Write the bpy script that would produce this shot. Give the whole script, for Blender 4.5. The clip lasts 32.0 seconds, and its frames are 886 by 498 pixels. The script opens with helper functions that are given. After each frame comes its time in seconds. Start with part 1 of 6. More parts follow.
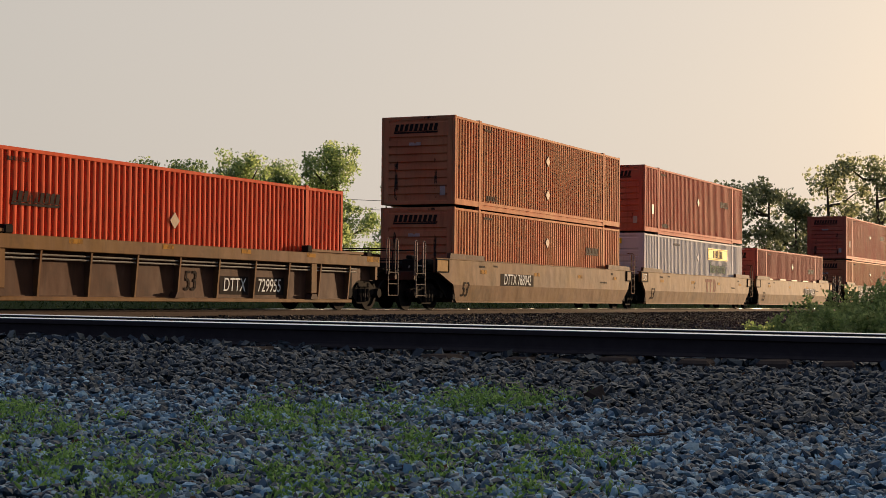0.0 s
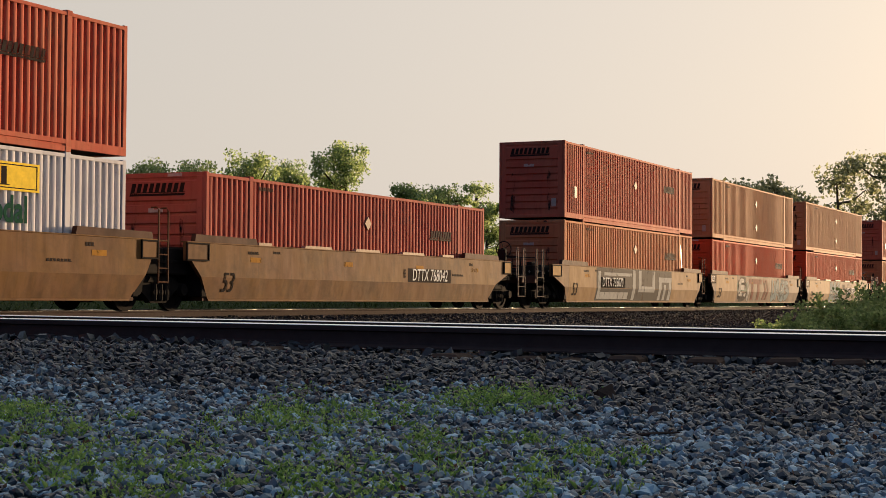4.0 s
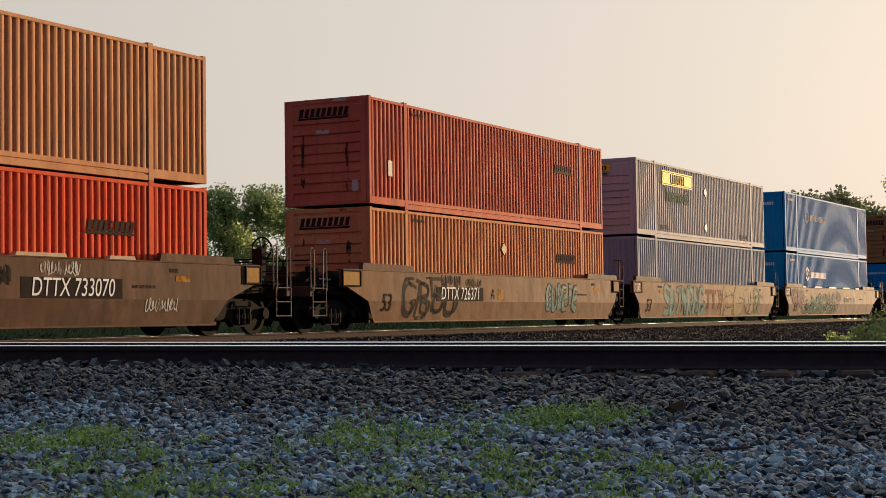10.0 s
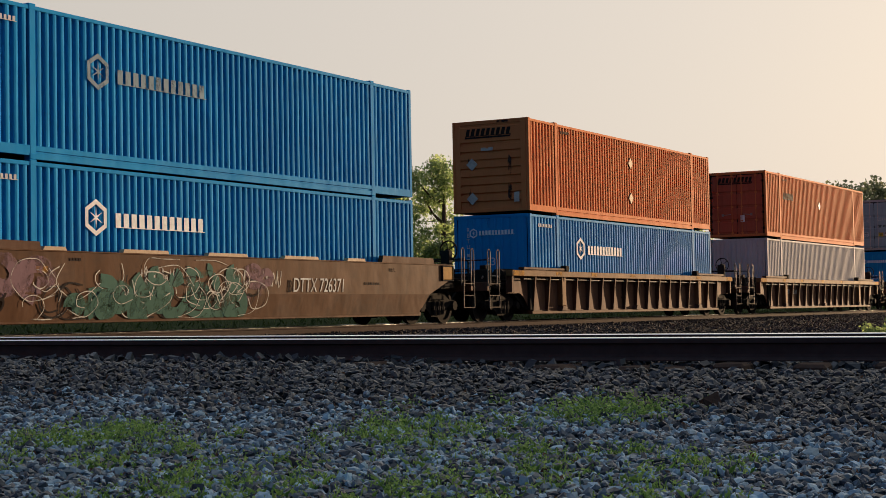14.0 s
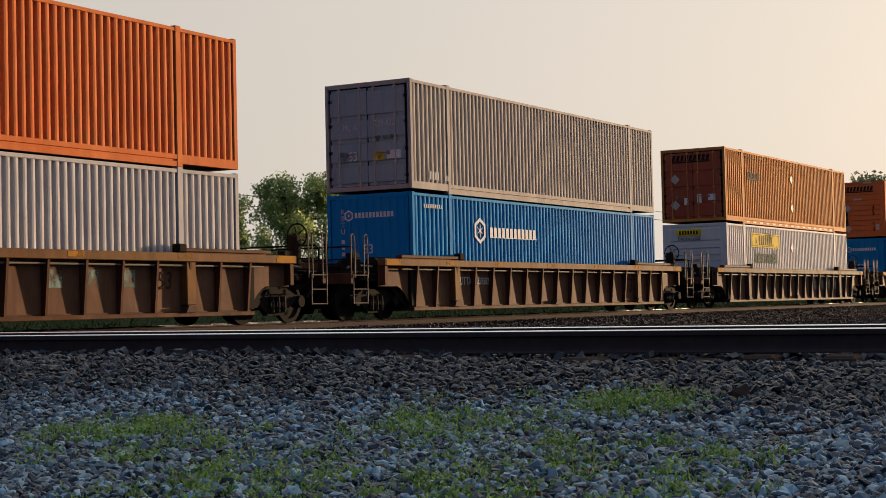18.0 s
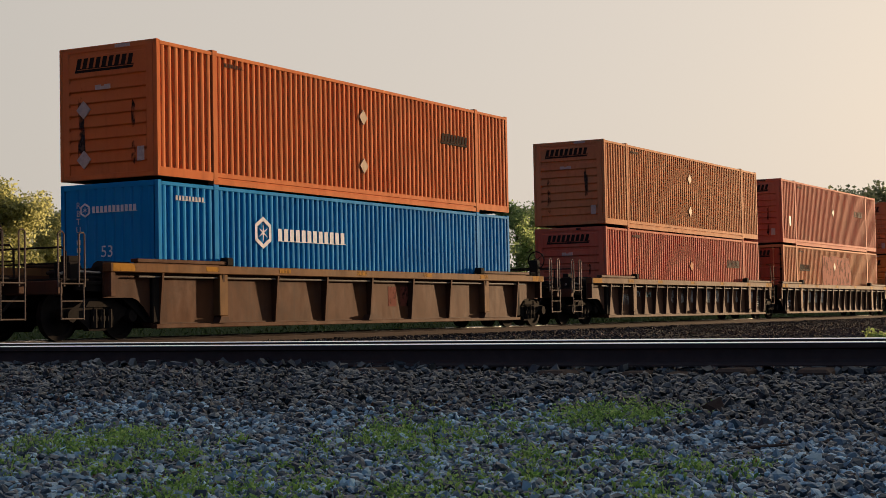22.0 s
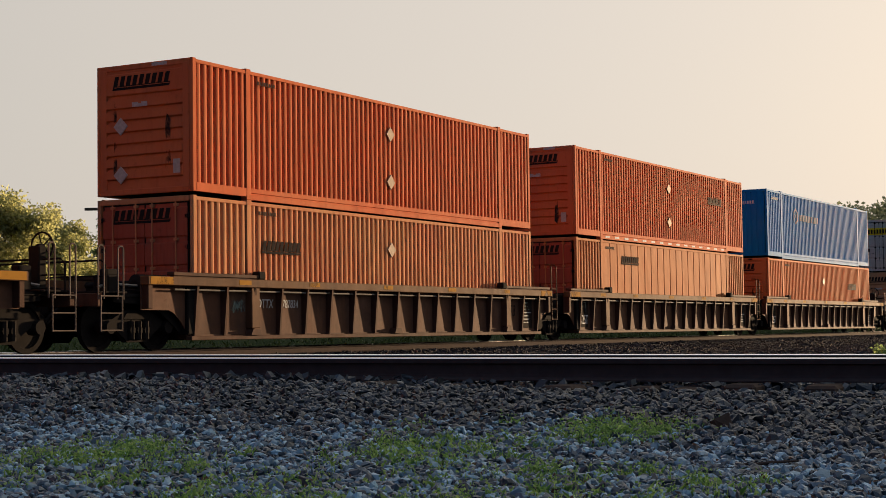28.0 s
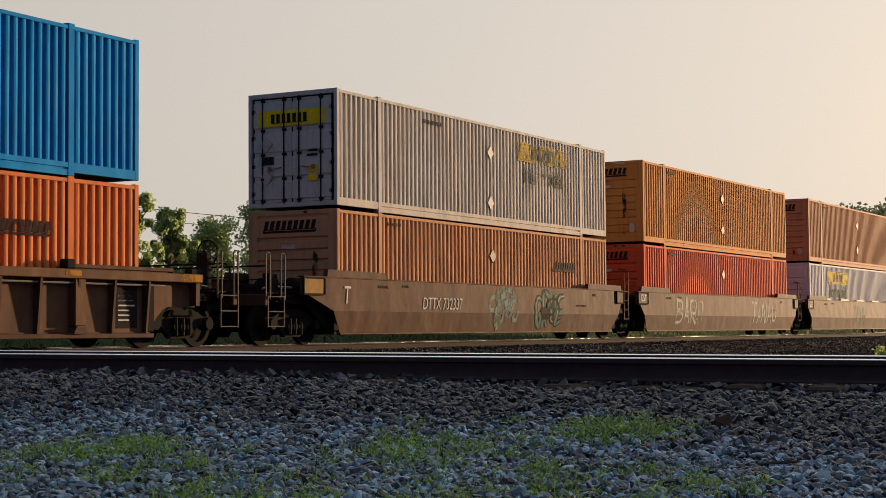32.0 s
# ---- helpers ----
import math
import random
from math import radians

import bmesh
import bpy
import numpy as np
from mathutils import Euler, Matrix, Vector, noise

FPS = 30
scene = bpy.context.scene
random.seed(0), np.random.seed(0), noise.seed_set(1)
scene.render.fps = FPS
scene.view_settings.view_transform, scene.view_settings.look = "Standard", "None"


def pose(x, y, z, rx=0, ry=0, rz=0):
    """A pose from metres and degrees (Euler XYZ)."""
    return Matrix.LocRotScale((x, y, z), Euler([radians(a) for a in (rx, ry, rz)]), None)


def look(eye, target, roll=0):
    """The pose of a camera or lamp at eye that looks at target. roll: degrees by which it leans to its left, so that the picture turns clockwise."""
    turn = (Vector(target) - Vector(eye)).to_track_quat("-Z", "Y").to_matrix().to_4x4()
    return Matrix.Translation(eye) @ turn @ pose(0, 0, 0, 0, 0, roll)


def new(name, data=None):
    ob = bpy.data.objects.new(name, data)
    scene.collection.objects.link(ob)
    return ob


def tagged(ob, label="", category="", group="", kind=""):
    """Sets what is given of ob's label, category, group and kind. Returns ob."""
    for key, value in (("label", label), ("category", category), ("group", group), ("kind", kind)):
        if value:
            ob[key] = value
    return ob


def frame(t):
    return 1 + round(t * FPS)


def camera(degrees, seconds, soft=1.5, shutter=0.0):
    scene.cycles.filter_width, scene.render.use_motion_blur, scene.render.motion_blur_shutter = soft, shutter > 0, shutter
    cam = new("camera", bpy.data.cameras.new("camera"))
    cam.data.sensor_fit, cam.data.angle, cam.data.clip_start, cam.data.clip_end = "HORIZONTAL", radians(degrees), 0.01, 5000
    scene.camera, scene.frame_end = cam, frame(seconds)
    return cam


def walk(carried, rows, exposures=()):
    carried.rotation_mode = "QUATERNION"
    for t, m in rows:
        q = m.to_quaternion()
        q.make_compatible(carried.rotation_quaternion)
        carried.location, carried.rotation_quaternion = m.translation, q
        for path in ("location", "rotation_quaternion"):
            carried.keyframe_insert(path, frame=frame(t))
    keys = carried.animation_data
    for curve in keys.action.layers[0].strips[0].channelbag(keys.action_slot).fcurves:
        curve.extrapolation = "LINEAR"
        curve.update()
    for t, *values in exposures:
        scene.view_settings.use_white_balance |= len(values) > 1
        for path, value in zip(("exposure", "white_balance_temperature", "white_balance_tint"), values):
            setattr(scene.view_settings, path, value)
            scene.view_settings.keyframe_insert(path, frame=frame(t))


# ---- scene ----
import itertools

# ---------- camera: a low tripod beside the near track, panning a little ----------
EYE = (0.0, 0.0, 0.275)
PAN = [
    (0.0, 0.00, 1.82, -0.57),
    (0.5, -0.06, 1.79, -0.56),
    (1.0, -0.05, 1.76, -0.56),
    (1.5, -0.04, 1.76, -0.50),
    (2.0, -0.03, 1.76, -0.50),
    (2.5, -0.03, 1.76, -0.51),
    (3.0, 0.02, 1.76, -0.49),
    (3.5, 0.17, 1.78, -0.40),
    (5.5, 0.82, 1.90, -0.16),
    (6.0, 0.98, 1.99, -0.00),
    (6.5, 1.14, 2.05, 0.10),
    (7.0, 1.31, 2.16, 0.33),
    (7.5, 1.51, 2.31, 0.63),
    (8.0, 1.76, 2.40, 0.67),
    (8.5, 2.02, 2.46, 0.66),
    (9.0, 2.29, 2.48, 0.77),
    (9.5, 2.53, 2.48, 0.79),
    (10.0, 2.75, 2.49, 0.81),
    (10.5, 2.98, 2.49, 0.82),
    (11.0, 3.17, 2.49, 0.88),
    (11.5, 3.27, 2.47, 0.90),
    (12.0, 3.39, 2.44, 0.91),
    (12.5, 3.49, 2.44, 1.00),
    (13.0, 3.61, 2.41, 1.00),
    (13.5, 3.72, 2.37, 1.09),
    (14.0, 3.94, 2.26, 1.05),
    (14.5, 4.13, 2.16, 1.11),
    (16.5, 4.93, 2.06, 1.19),
    (17.0, 4.95, 2.01, 1.26),
    (17.5, 4.97, 2.04, 1.33),
    (18.0, 4.93, 2.04, 1.33),
    (18.5, 4.87, 2.09, 1.40),
    (19.0, 4.91, 2.15, 1.36),
    (19.5, 4.88, 2.24, 1.41),
    (20.0, 4.87, 2.33, 1.41),
    (20.5, 4.86, 2.32, 1.38),
    (21.0, 4.55, 2.35, 1.33),
    (21.5, 4.22, 2.38, 1.12),
    (22.0, 4.04, 2.46, 1.13),
    (22.5, 3.97, 2.59, 1.24),
    (23.0, 4.03, 2.68, 1.19),
    (23.5, 4.09, 2.79, 1.19),
    (24.0, 4.09, 2.90, 1.20),
    (24.5, 4.08, 2.94, 1.21),
    (25.0, 4.09, 2.99, 1.19),
    (25.5, 4.16, 3.03, 1.20),
    (27.5, 4.23, 2.97, 0.72),
    (28.0, 4.32, 2.96, 0.80),
    (28.5, 4.32, 2.96, 0.81),
    (29.0, 4.43, 2.94, 0.75),
    (29.5, 4.47, 2.94, 0.74),
    (30.0, 4.46, 2.93, 0.74),
    (30.5, 4.50, 2.91, 0.58),
    (31.0, 4.50, 2.91, 0.42),
    (31.5, 4.56, 2.90, 0.48),
    (32.0, 4.37, 2.91, 0.42),]
cam = camera(30.77, 32.0, soft=0.8)
walk(cam, [(t, pose(*EYE, 90 + pitch, roll, yaw)) for t, yaw, pitch, roll in PAN],
     [(0.0, -0.15), (1.0, -0.08), (2.5, -0.03), (6.0, -0.03), (9.0, 0.0), (12.0, -0.01), (14.0, -0.03), (17.0, 0.0), (19.0, -0.01), (20.5, -0.04), (22.0, -0.12), (23.5, -0.05), (25.0, 0.0), (30.0, 0.0), (32.0, -0.07)])

# ---------- light: hazy low evening sun from the right, pale sky ----------
SUN_AZ, SUN_EL = 40.0, 4.8
world = bpy.data.worlds.new("sky")
scene.world = world
world.use_nodes = True
wn, wl = world.node_tree.nodes, world.node_tree.links
wn.clear()
sky = wn.new("ShaderNodeTexSky")
sky.sky_type, sky.sun_disc = "NISHITA", False
sky.sun_elevation, sky.sun_rotation = radians(SUN_EL), radians(SUN_AZ)
sky.air_density, sky.dust_density, sky.ozone_density = 1.0, 4.0, 1.0
# thick haze: brightest and warmest towards the sun, dim and cool away from it
co = wn.new("ShaderNodeTexCoord")
dot = wn.new("ShaderNodeVectorMath")
dot.operation = "DOT_PRODUCT"
dot.inputs[1].default_value = (math.sin(radians(SUN_AZ)), math.cos(radians(SUN_AZ)), 0.1)
wl.new(co.outputs["Generated"], dot.inputs[0])
glow = wn.new("ShaderNodeValToRGB")
span = wn.new("ShaderNodeMapRange")
span.inputs[1].default_value, span.inputs[2].default_value = -1.0, 1.0
wl.new(dot.outputs["Value"], span.inputs[0])
wl.new(span.outputs[0], glow.inputs[0])
ramp_sky = glow.color_ramp
ramp_sky.interpolation = "B_SPLINE"
ramp_sky.elements[0].position, ramp_sky.elements[0].color = 0.0, (0.060, 0.067, 0.160, 1)
ramp_sky.elements[1].position, ramp_sky.elements[1].color = 1.0, (1.1, 0.88, 0.66, 1)
for at, c in ((0.36, (0.100, 0.146, 0.256)), (0.54, (0.235, 0.30, 0.43)), (0.66, (0.46, 0.455, 0.455)), (0.75, (0.60, 0.55, 0.495)), (0.86, (0.675, 0.61, 0.55)), (0.95, (0.78, 0.695, 0.61))):
    ramp_sky.elements.new(at).color = (*c, 1)
fine = wn.new("ShaderNodeMix")
fine.data_type, fine.blend_type = "RGBA", "ADD"
fine.inputs[0].default_value = 1.0
dim = wn.new("ShaderNodeVectorMath")
dim.operation = "SCALE"
dim.inputs[3].default_value = 0.020
back = wn.new("ShaderNodeBackground")
back.inputs[1].default_value = 1.0
out = wn.new("ShaderNodeOutputWorld")
wl.new(sky.outputs[0], dim.inputs[0])
wl.new(glow.outputs[0], fine.inputs[6])
wl.new(dim.outputs[0], fine.inputs[7])
wl.new(fine.outputs[2], back.inputs[0])
wl.new(back.outputs[0], out.inputs[0])

sun = new("sun", bpy.data.lights.new("sun", "SUN"))
sun.data.energy, sun.data.angle, sun.data.color = 9.6, radians(1.0), (1.0, 0.68, 0.40)
sun.matrix_world = look((0, 0, 0), (-math.sin(radians(SUN_AZ)), -math.cos(radians(SUN_AZ)), -math.tan(radians(SUN_EL))))


# ---------- materials ----------
def shader(name, rough=0.6, metal=0.0, spec=0.4):
    m = bpy.data.materials.new(name)
    m.use_nodes = True
    nt = m.node_tree
    b = nt.nodes["Principled BSDF"]
    b.inputs["Roughness"].default_value = rough
    b.inputs["Metallic"].default_value = metal
    b.inputs["Specular IOR Level"].default_value = spec
    return m, nt, b


def node(nt, kind, **sets):
    n = nt.nodes.new(kind)
    for k, v in sets.items():
        n.inputs[k.replace("_", " ")].default_value = v
    return n


def mix(nt, fac, a, b, blend="MIX"):
    n = nt.nodes.new("ShaderNodeMix")
    n.data_type, n.blend_type = "RGBA", blend
    for i, v in ((0, fac), (6, a), (7, b)):
        if hasattr(v, "is_linked"):
            nt.links.new(v, n.inputs[i])
        else:
            n.inputs[i].default_value = v if i == 0 else (*v, 1)
    return n.outputs[2]


def noise_at(nt, scale, stretch=(1, 1, 1), detail=4.0, rough=0.6, shift=True):
    """Noise in the thing's own metres, shifted by a random amount from thing to thing."""
    co = nt.nodes.new("ShaderNodeTexCoord")
    mp = nt.nodes.new("ShaderNodeMapping")
    mp.inputs["Scale"].default_value = stretch
    nt.links.new(co.outputs["Object"], mp.inputs["Vector"])
    n = node(nt, "ShaderNodeTexNoise", Scale=scale, Detail=detail, Roughness=rough)
    if shift:
        info = nt.nodes.new("ShaderNodeObjectInfo")
        mul = nt.nodes.new("ShaderNodeMath")
        mul.operation = "MULTIPLY"
        mul.inputs[1].default_value = 37.0
        nt.links.new(info.outputs["Random"], mul.inputs[0])
        nt.links.new(mul.outputs[0], mp.inputs["Location"])
    nt.links.new(mp.outputs[0], n.inputs["Vector"])
    return n.outputs["Fac"]


def ramp(nt, fac, lo, hi):
    r = nt.nodes.new("ShaderNodeMapRange")
    r.inputs[1].default_value, r.inputs[2].default_value = lo, hi
    nt.links.new(fac, r.inputs[0])
    return r.outputs[0]


def bump(nt, b, fac, strength=0.2, distance=0.01):
    n = nt.nodes.new("ShaderNodeBump")
    n.inputs["Strength"].default_value, n.inputs["Distance"].default_value = strength, distance
    nt.links.new(fac, n.inputs["Height"])
    nt.links.new(n.outputs[0], b.inputs["Normal"])


def paint(name, col, worn=None, rough=0.62, dirt=0.5, rust=0.25, spec=0.008, stain=0.0, dent=0.5):
    """Weathered paint: faded patches, streaks of grime, specks of rust."""
    m, nt, b = shader(name, rough, spec=spec)
    worn = worn or tuple(min(1, c * 1.25 + 0.03) for c in col)
    c = mix(nt, ramp(nt, noise_at(nt, 0.5), 0.35, 0.7), col, worn)
    streak = ramp(nt, noise_at(nt, 3.0, (2.5, 2.5, 0.25)), 0.5, 0.85)
    f = nt.nodes.new("ShaderNodeMath")
    f.operation = "MULTIPLY"
    f.inputs[1].default_value = dirt
    nt.links.new(streak, f.inputs[0])
    c = mix(nt, f.outputs[0], c, tuple(x * 0.35 + 0.012 for x in col))
    fade = ramp(nt, noise_at(nt, 1.6, (1, 1, 0.5), 5.0), 0.48, 0.72)
    k = nt.nodes.new("ShaderNodeMath")
    k.operation = "MULTIPLY"
    k.inputs[1].default_value = 0.4 * dirt
    nt.links.new(fade, k.inputs[0])
    c = mix(nt, k.outputs[0], c, (0.20, 0.13, 0.10))
    if stain:
        blot = ramp(nt, noise_at(nt, 0.7, (1, 1, 1.4), 7.0, 0.7), 0.47, 0.63)
        j = nt.nodes.new("ShaderNodeMath")
        j.operation = "MULTIPLY"
        j.inputs[1].default_value = stain
        nt.links.new(blot, j.inputs[0])
        c = mix(nt, j.outputs[0], c, tuple(0.3 * x + y for x, y in zip(col, (0.026, 0.020, 0.018))))
    speck = ramp(nt, noise_at(nt, 9.0, detail=6.0), 0.62, 0.72)
    g = nt.nodes.new("ShaderNodeMath")
    g.operation = "MULTIPLY"
    g.inputs[1].default_value = rust
    nt.links.new(speck, g.inputs[0])
    c = mix(nt, g.outputs[0], c, (0.09, 0.04, 0.022))
    nt.links.new(c, b.inputs["Base Color"])
    # dents and buckles in the sheet, with a finer grain over them
    wave = nt.nodes.new("ShaderNodeMath")
    wave.operation = "MULTIPLY_ADD"
    wave.inputs[1].default_value = 0.04
    nt.links.new(noise_at(nt, 11.0, detail=2.0), wave.inputs[0])
    nt.links.new(noise_at(nt, 1.7, (1, 1, 0.7), 2.0, 0.4), wave.inputs[2])
    bump(nt, b, wave.outputs[0], dent, 0.06)
    return m


def plain(name, col, rough=0.6, metal=0.0, scale=8.0, vary=0.35, spec=0.03):
    m, nt, b = shader(name, rough, metal, spec)
    c = mix(nt, noise_at(nt, scale), tuple(x * (1 - vary) for x in col), tuple(min(1, x * (1 + vary)) for x in col))
    nt.links.new(c, b.inputs["Base Color"])
    bump(nt, b, noise_at(nt, scale * 6), 0.15, 0.01)
    return m


M = {
    "orange": paint("orange_paint", (0.50, 0.180, 0.088), (0.53, 0.265, 0.125)),
    "bright": paint("bright_orange_paint", (0.53, 0.150, 0.052), (0.55, 0.190, 0.070), dirt=0.25, rust=0.1),
    "red": paint("red_paint", (0.46, 0.108, 0.072), (0.49, 0.175, 0.105)),
    "vermilion": paint("vermilion_paint", (0.54, 0.080, 0.036), (0.55, 0.105, 0.048), dirt=0.3),
    "tan": paint("faded_orange_paint", (0.46, 0.225, 0.118), (0.50, 0.275, 0.142)),
    "rose": paint("faded_red_paint", (0.37, 0.10, 0.075), (0.43, 0.135, 0.10)),
    "gold": paint("golden_orange_paint", (0.50, 0.205, 0.052), (0.54, 0.25, 0.070)),
    "dingy": paint("dingy_white_paint", (0.40, 0.395, 0.42), (0.45, 0.44, 0.455), dirt=0.3, rust=0.15),
    "white": paint("white_paint", (0.58, 0.575, 0.60), (0.63, 0.62, 0.64), dirt=0.3, rust=0.15),
    "bone": paint("yellowed_white_paint", (0.50, 0.47, 0.435), (0.53, 0.49, 0.44), dirt=0.5, rust=0.3),
    "ginger": paint("dull_orange_paint", (0.48, 0.197, 0.086), (0.52, 0.245, 0.110)),
    "scarlet": paint("red_orange_paint", (0.53, 0.126, 0.051), (0.55, 0.168, 0.070), dirt=0.35),
    "copper": paint("copper_orange_paint", (0.43, 0.165, 0.066), (0.47, 0.20, 0.085)),
    "ash": paint("warm_grey_paint", (0.37, 0.345, 0.335), (0.41, 0.38, 0.36), dirt=0.4),
    "grey": paint("grey_paint", (0.32, 0.37, 0.44), (0.39, 0.43, 0.49), dirt=0.35),
    "slate": paint("slate_paint", (0.235, 0.28, 0.37), (0.30, 0.345, 0.42)),
    "azure": paint("azure_paint", (0.008, 0.188, 0.46), (0.015, 0.235, 0.53), dirt=0.15, rust=0.1, spec=0.006, rough=0.56),
    "royal": paint("royal_blue_paint", (0.008, 0.185, 0.48), (0.015, 0.235, 0.55), dirt=0.25, rust=0.1, spec=0.006, rough=0.56),
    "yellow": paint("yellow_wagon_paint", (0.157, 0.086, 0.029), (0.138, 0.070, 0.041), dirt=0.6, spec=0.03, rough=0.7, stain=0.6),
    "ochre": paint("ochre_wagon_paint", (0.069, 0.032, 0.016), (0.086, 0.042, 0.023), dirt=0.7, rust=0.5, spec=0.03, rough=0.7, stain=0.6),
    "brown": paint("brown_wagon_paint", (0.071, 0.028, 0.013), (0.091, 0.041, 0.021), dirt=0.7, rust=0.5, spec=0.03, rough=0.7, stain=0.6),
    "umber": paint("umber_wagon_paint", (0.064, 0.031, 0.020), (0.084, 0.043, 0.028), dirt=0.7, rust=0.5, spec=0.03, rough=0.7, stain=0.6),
    "dun": paint("grimy_dun_wagon_paint", (0.070, 0.038, 0.022), (0.090, 0.048, 0.030), dirt=0.7, rust=0.4, spec=0.03, rough=0.7, stain=0.6),
    "fresh": paint("cleaner_yellow_paint", (0.198, 0.107, 0.027), (0.175, 0.091, 0.032), dirt=0.35, spec=0.03, rough=0.7, stain=0.25),
    "door_red": paint("maroon_door_paint", (0.34, 0.075, 0.045), (0.38, 0.10, 0.06), dirt=0.6),
    # warm grey container's doors, cooled to blue for the shade on that end
    "door_grey": paint("blue_grey_door_paint", (0.24, 0.335, 0.385), (0.29, 0.38, 0.42), dirt=0.5),
    "rusty": paint("rusty_orange_wagon_paint", (0.125, 0.060, 0.024), (0.15, 0.072, 0.030), dirt=0.6, rust=0.4, spec=0.03, rough=0.7, stain=0.5),
    # grimy side plates of ribbed wagons, shade put into their brown
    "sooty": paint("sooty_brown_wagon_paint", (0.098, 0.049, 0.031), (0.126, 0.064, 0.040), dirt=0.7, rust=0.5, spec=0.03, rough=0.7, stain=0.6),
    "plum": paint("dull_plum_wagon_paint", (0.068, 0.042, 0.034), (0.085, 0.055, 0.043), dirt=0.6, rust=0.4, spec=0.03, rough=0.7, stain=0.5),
    # rusty top chords, two tones made lighter as if sunlit
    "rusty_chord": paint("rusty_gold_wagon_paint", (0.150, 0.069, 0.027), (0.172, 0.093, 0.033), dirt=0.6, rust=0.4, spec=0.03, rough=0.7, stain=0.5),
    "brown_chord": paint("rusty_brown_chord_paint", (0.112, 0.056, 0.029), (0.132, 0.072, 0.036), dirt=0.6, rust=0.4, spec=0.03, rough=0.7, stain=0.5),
    "worn_yellow": plain("worn_yellow_plate", (0.24, 0.13, 0.025), 0.7, 0.0, 5.0, 0.5),
    "bare": plain("bare_bright_steel", (0.62, 0.50, 0.38), 0.5, 0.8, 6.0, 0.2, 0.4),
    "worn_bar": plain("worn_grey_bar", (0.12, 0.095, 0.08), 0.6),
    "dark": plain("greasy_black_steel", (0.017, 0.015, 0.014), 0.85, spec=0.02),
    "steel": plain("worn_steel", (0.20, 0.19, 0.18), 0.45, 0.6),
    "railside": plain("rusty_rail", (0.060, 0.048, 0.046), 0.85, 0.0, 10.0, 0.35, 0.02),
    "tie": plain("creosoted_timber", (0.085, 0.063, 0.050), 0.9, 0.0, 12.0, 0.5),
    "ink": plain("black_lettering", (0.024, 0.019, 0.018), 0.8, spec=0.01),
    "chalk": plain("white_lettering", (0.62, 0.645, 0.67), 0.7),
    "sign": plain("yellow_lettering", (0.75, 0.52, 0.02), 0.6),
    "green": plain("green_lettering", (0.007, 0.055, 0.034), 0.7, spec=0.01),
    "plate": plain("grey_placard", (0.42, 0.38, 0.35), 0.55, 0.0, 15.0, 0.4),
    "cream": plain("cream_placard", (0.38, 0.29, 0.21), 0.6),
    "bark": plain("bark", (0.10, 0.075, 0.055), 0.9, 0.0, 6.0, 0.5),
}


def leaves_mat(name, dark, light):
    m, nt, b = shader(name, 0.55, spec=0.3)
    geo = nt.nodes.new("ShaderNodeNewGeometry")
    c = mix(nt, geo.outputs["Random Per Island"], dark, light)
    nt.links.new(c, b.inputs["Base Color"])
    t = nt.nodes.new("ShaderNodeBsdfTranslucent")
    nt.links.new(c, t.inputs["Color"])
    s = nt.nodes.new("ShaderNodeMixShader")
    s.inputs[0].default_value = 0.7
    nt.links.new(b.outputs[0], s.inputs[1])
    nt.links.new(t.outputs[0], s.inputs[2])
    nt.links.new(s.outputs[0], nt.nodes["Material Output"].inputs["Surface"])
    return m


M["leaf"] = leaves_mat("tree_leaves", (0.175, 0.265, 0.10), (0.45, 0.53, 0.225))
M["leaf_warm"] = leaves_mat("yellowish_leaves", (0.25, 0.265, 0.11), (0.48, 0.49, 0.22))
M["leaf_far"] = leaves_mat("dark_tree_leaves", (0.16, 0.185, 0.095), (0.40, 0.42, 0.23))
M["weed"] = leaves_mat("weed_leaves", (0.16, 0.24, 0.08), (0.42, 0.50, 0.20))
M["grass"] = leaves_mat("grass_blades", (0.12, 0.26, 0.07), (0.43, 0.61, 0.20))
M["verge"] = leaves_mat("verge_grass", (0.05, 0.085, 0.025), (0.13, 0.17, 0.06))


def stone_mat(name, dark, light, tint, rough=0.48, spec=0.6):
    m, nt, b = shader(name, rough, spec=spec)
    geo = nt.nodes.new("ShaderNodeNewGeometry")
    curve = nt.nodes.new("ShaderNodeMath")
    curve.operation = "POWER"
    curve.inputs[1].default_value = 2.3
    nt.links.new(geo.outputs["Random Per Island"], curve.inputs[0])
    c = mix(nt, curve.outputs[0], dark, light)
    c = mix(nt, ramp(nt, noise_at(nt, 0.6, shift=False), 0.45, 0.7), c, tint, "MULTIPLY")
    nt.links.new(c, b.inputs["Base Color"])
    bump(nt, b, noise_at(nt, 60.0), 0.4, 0.004)
    return m


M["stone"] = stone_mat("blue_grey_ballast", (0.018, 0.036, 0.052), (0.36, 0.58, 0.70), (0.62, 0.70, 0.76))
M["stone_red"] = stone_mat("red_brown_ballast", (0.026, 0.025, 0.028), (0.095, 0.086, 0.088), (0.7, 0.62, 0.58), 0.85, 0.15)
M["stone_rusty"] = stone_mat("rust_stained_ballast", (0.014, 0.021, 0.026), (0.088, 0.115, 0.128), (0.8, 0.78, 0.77))


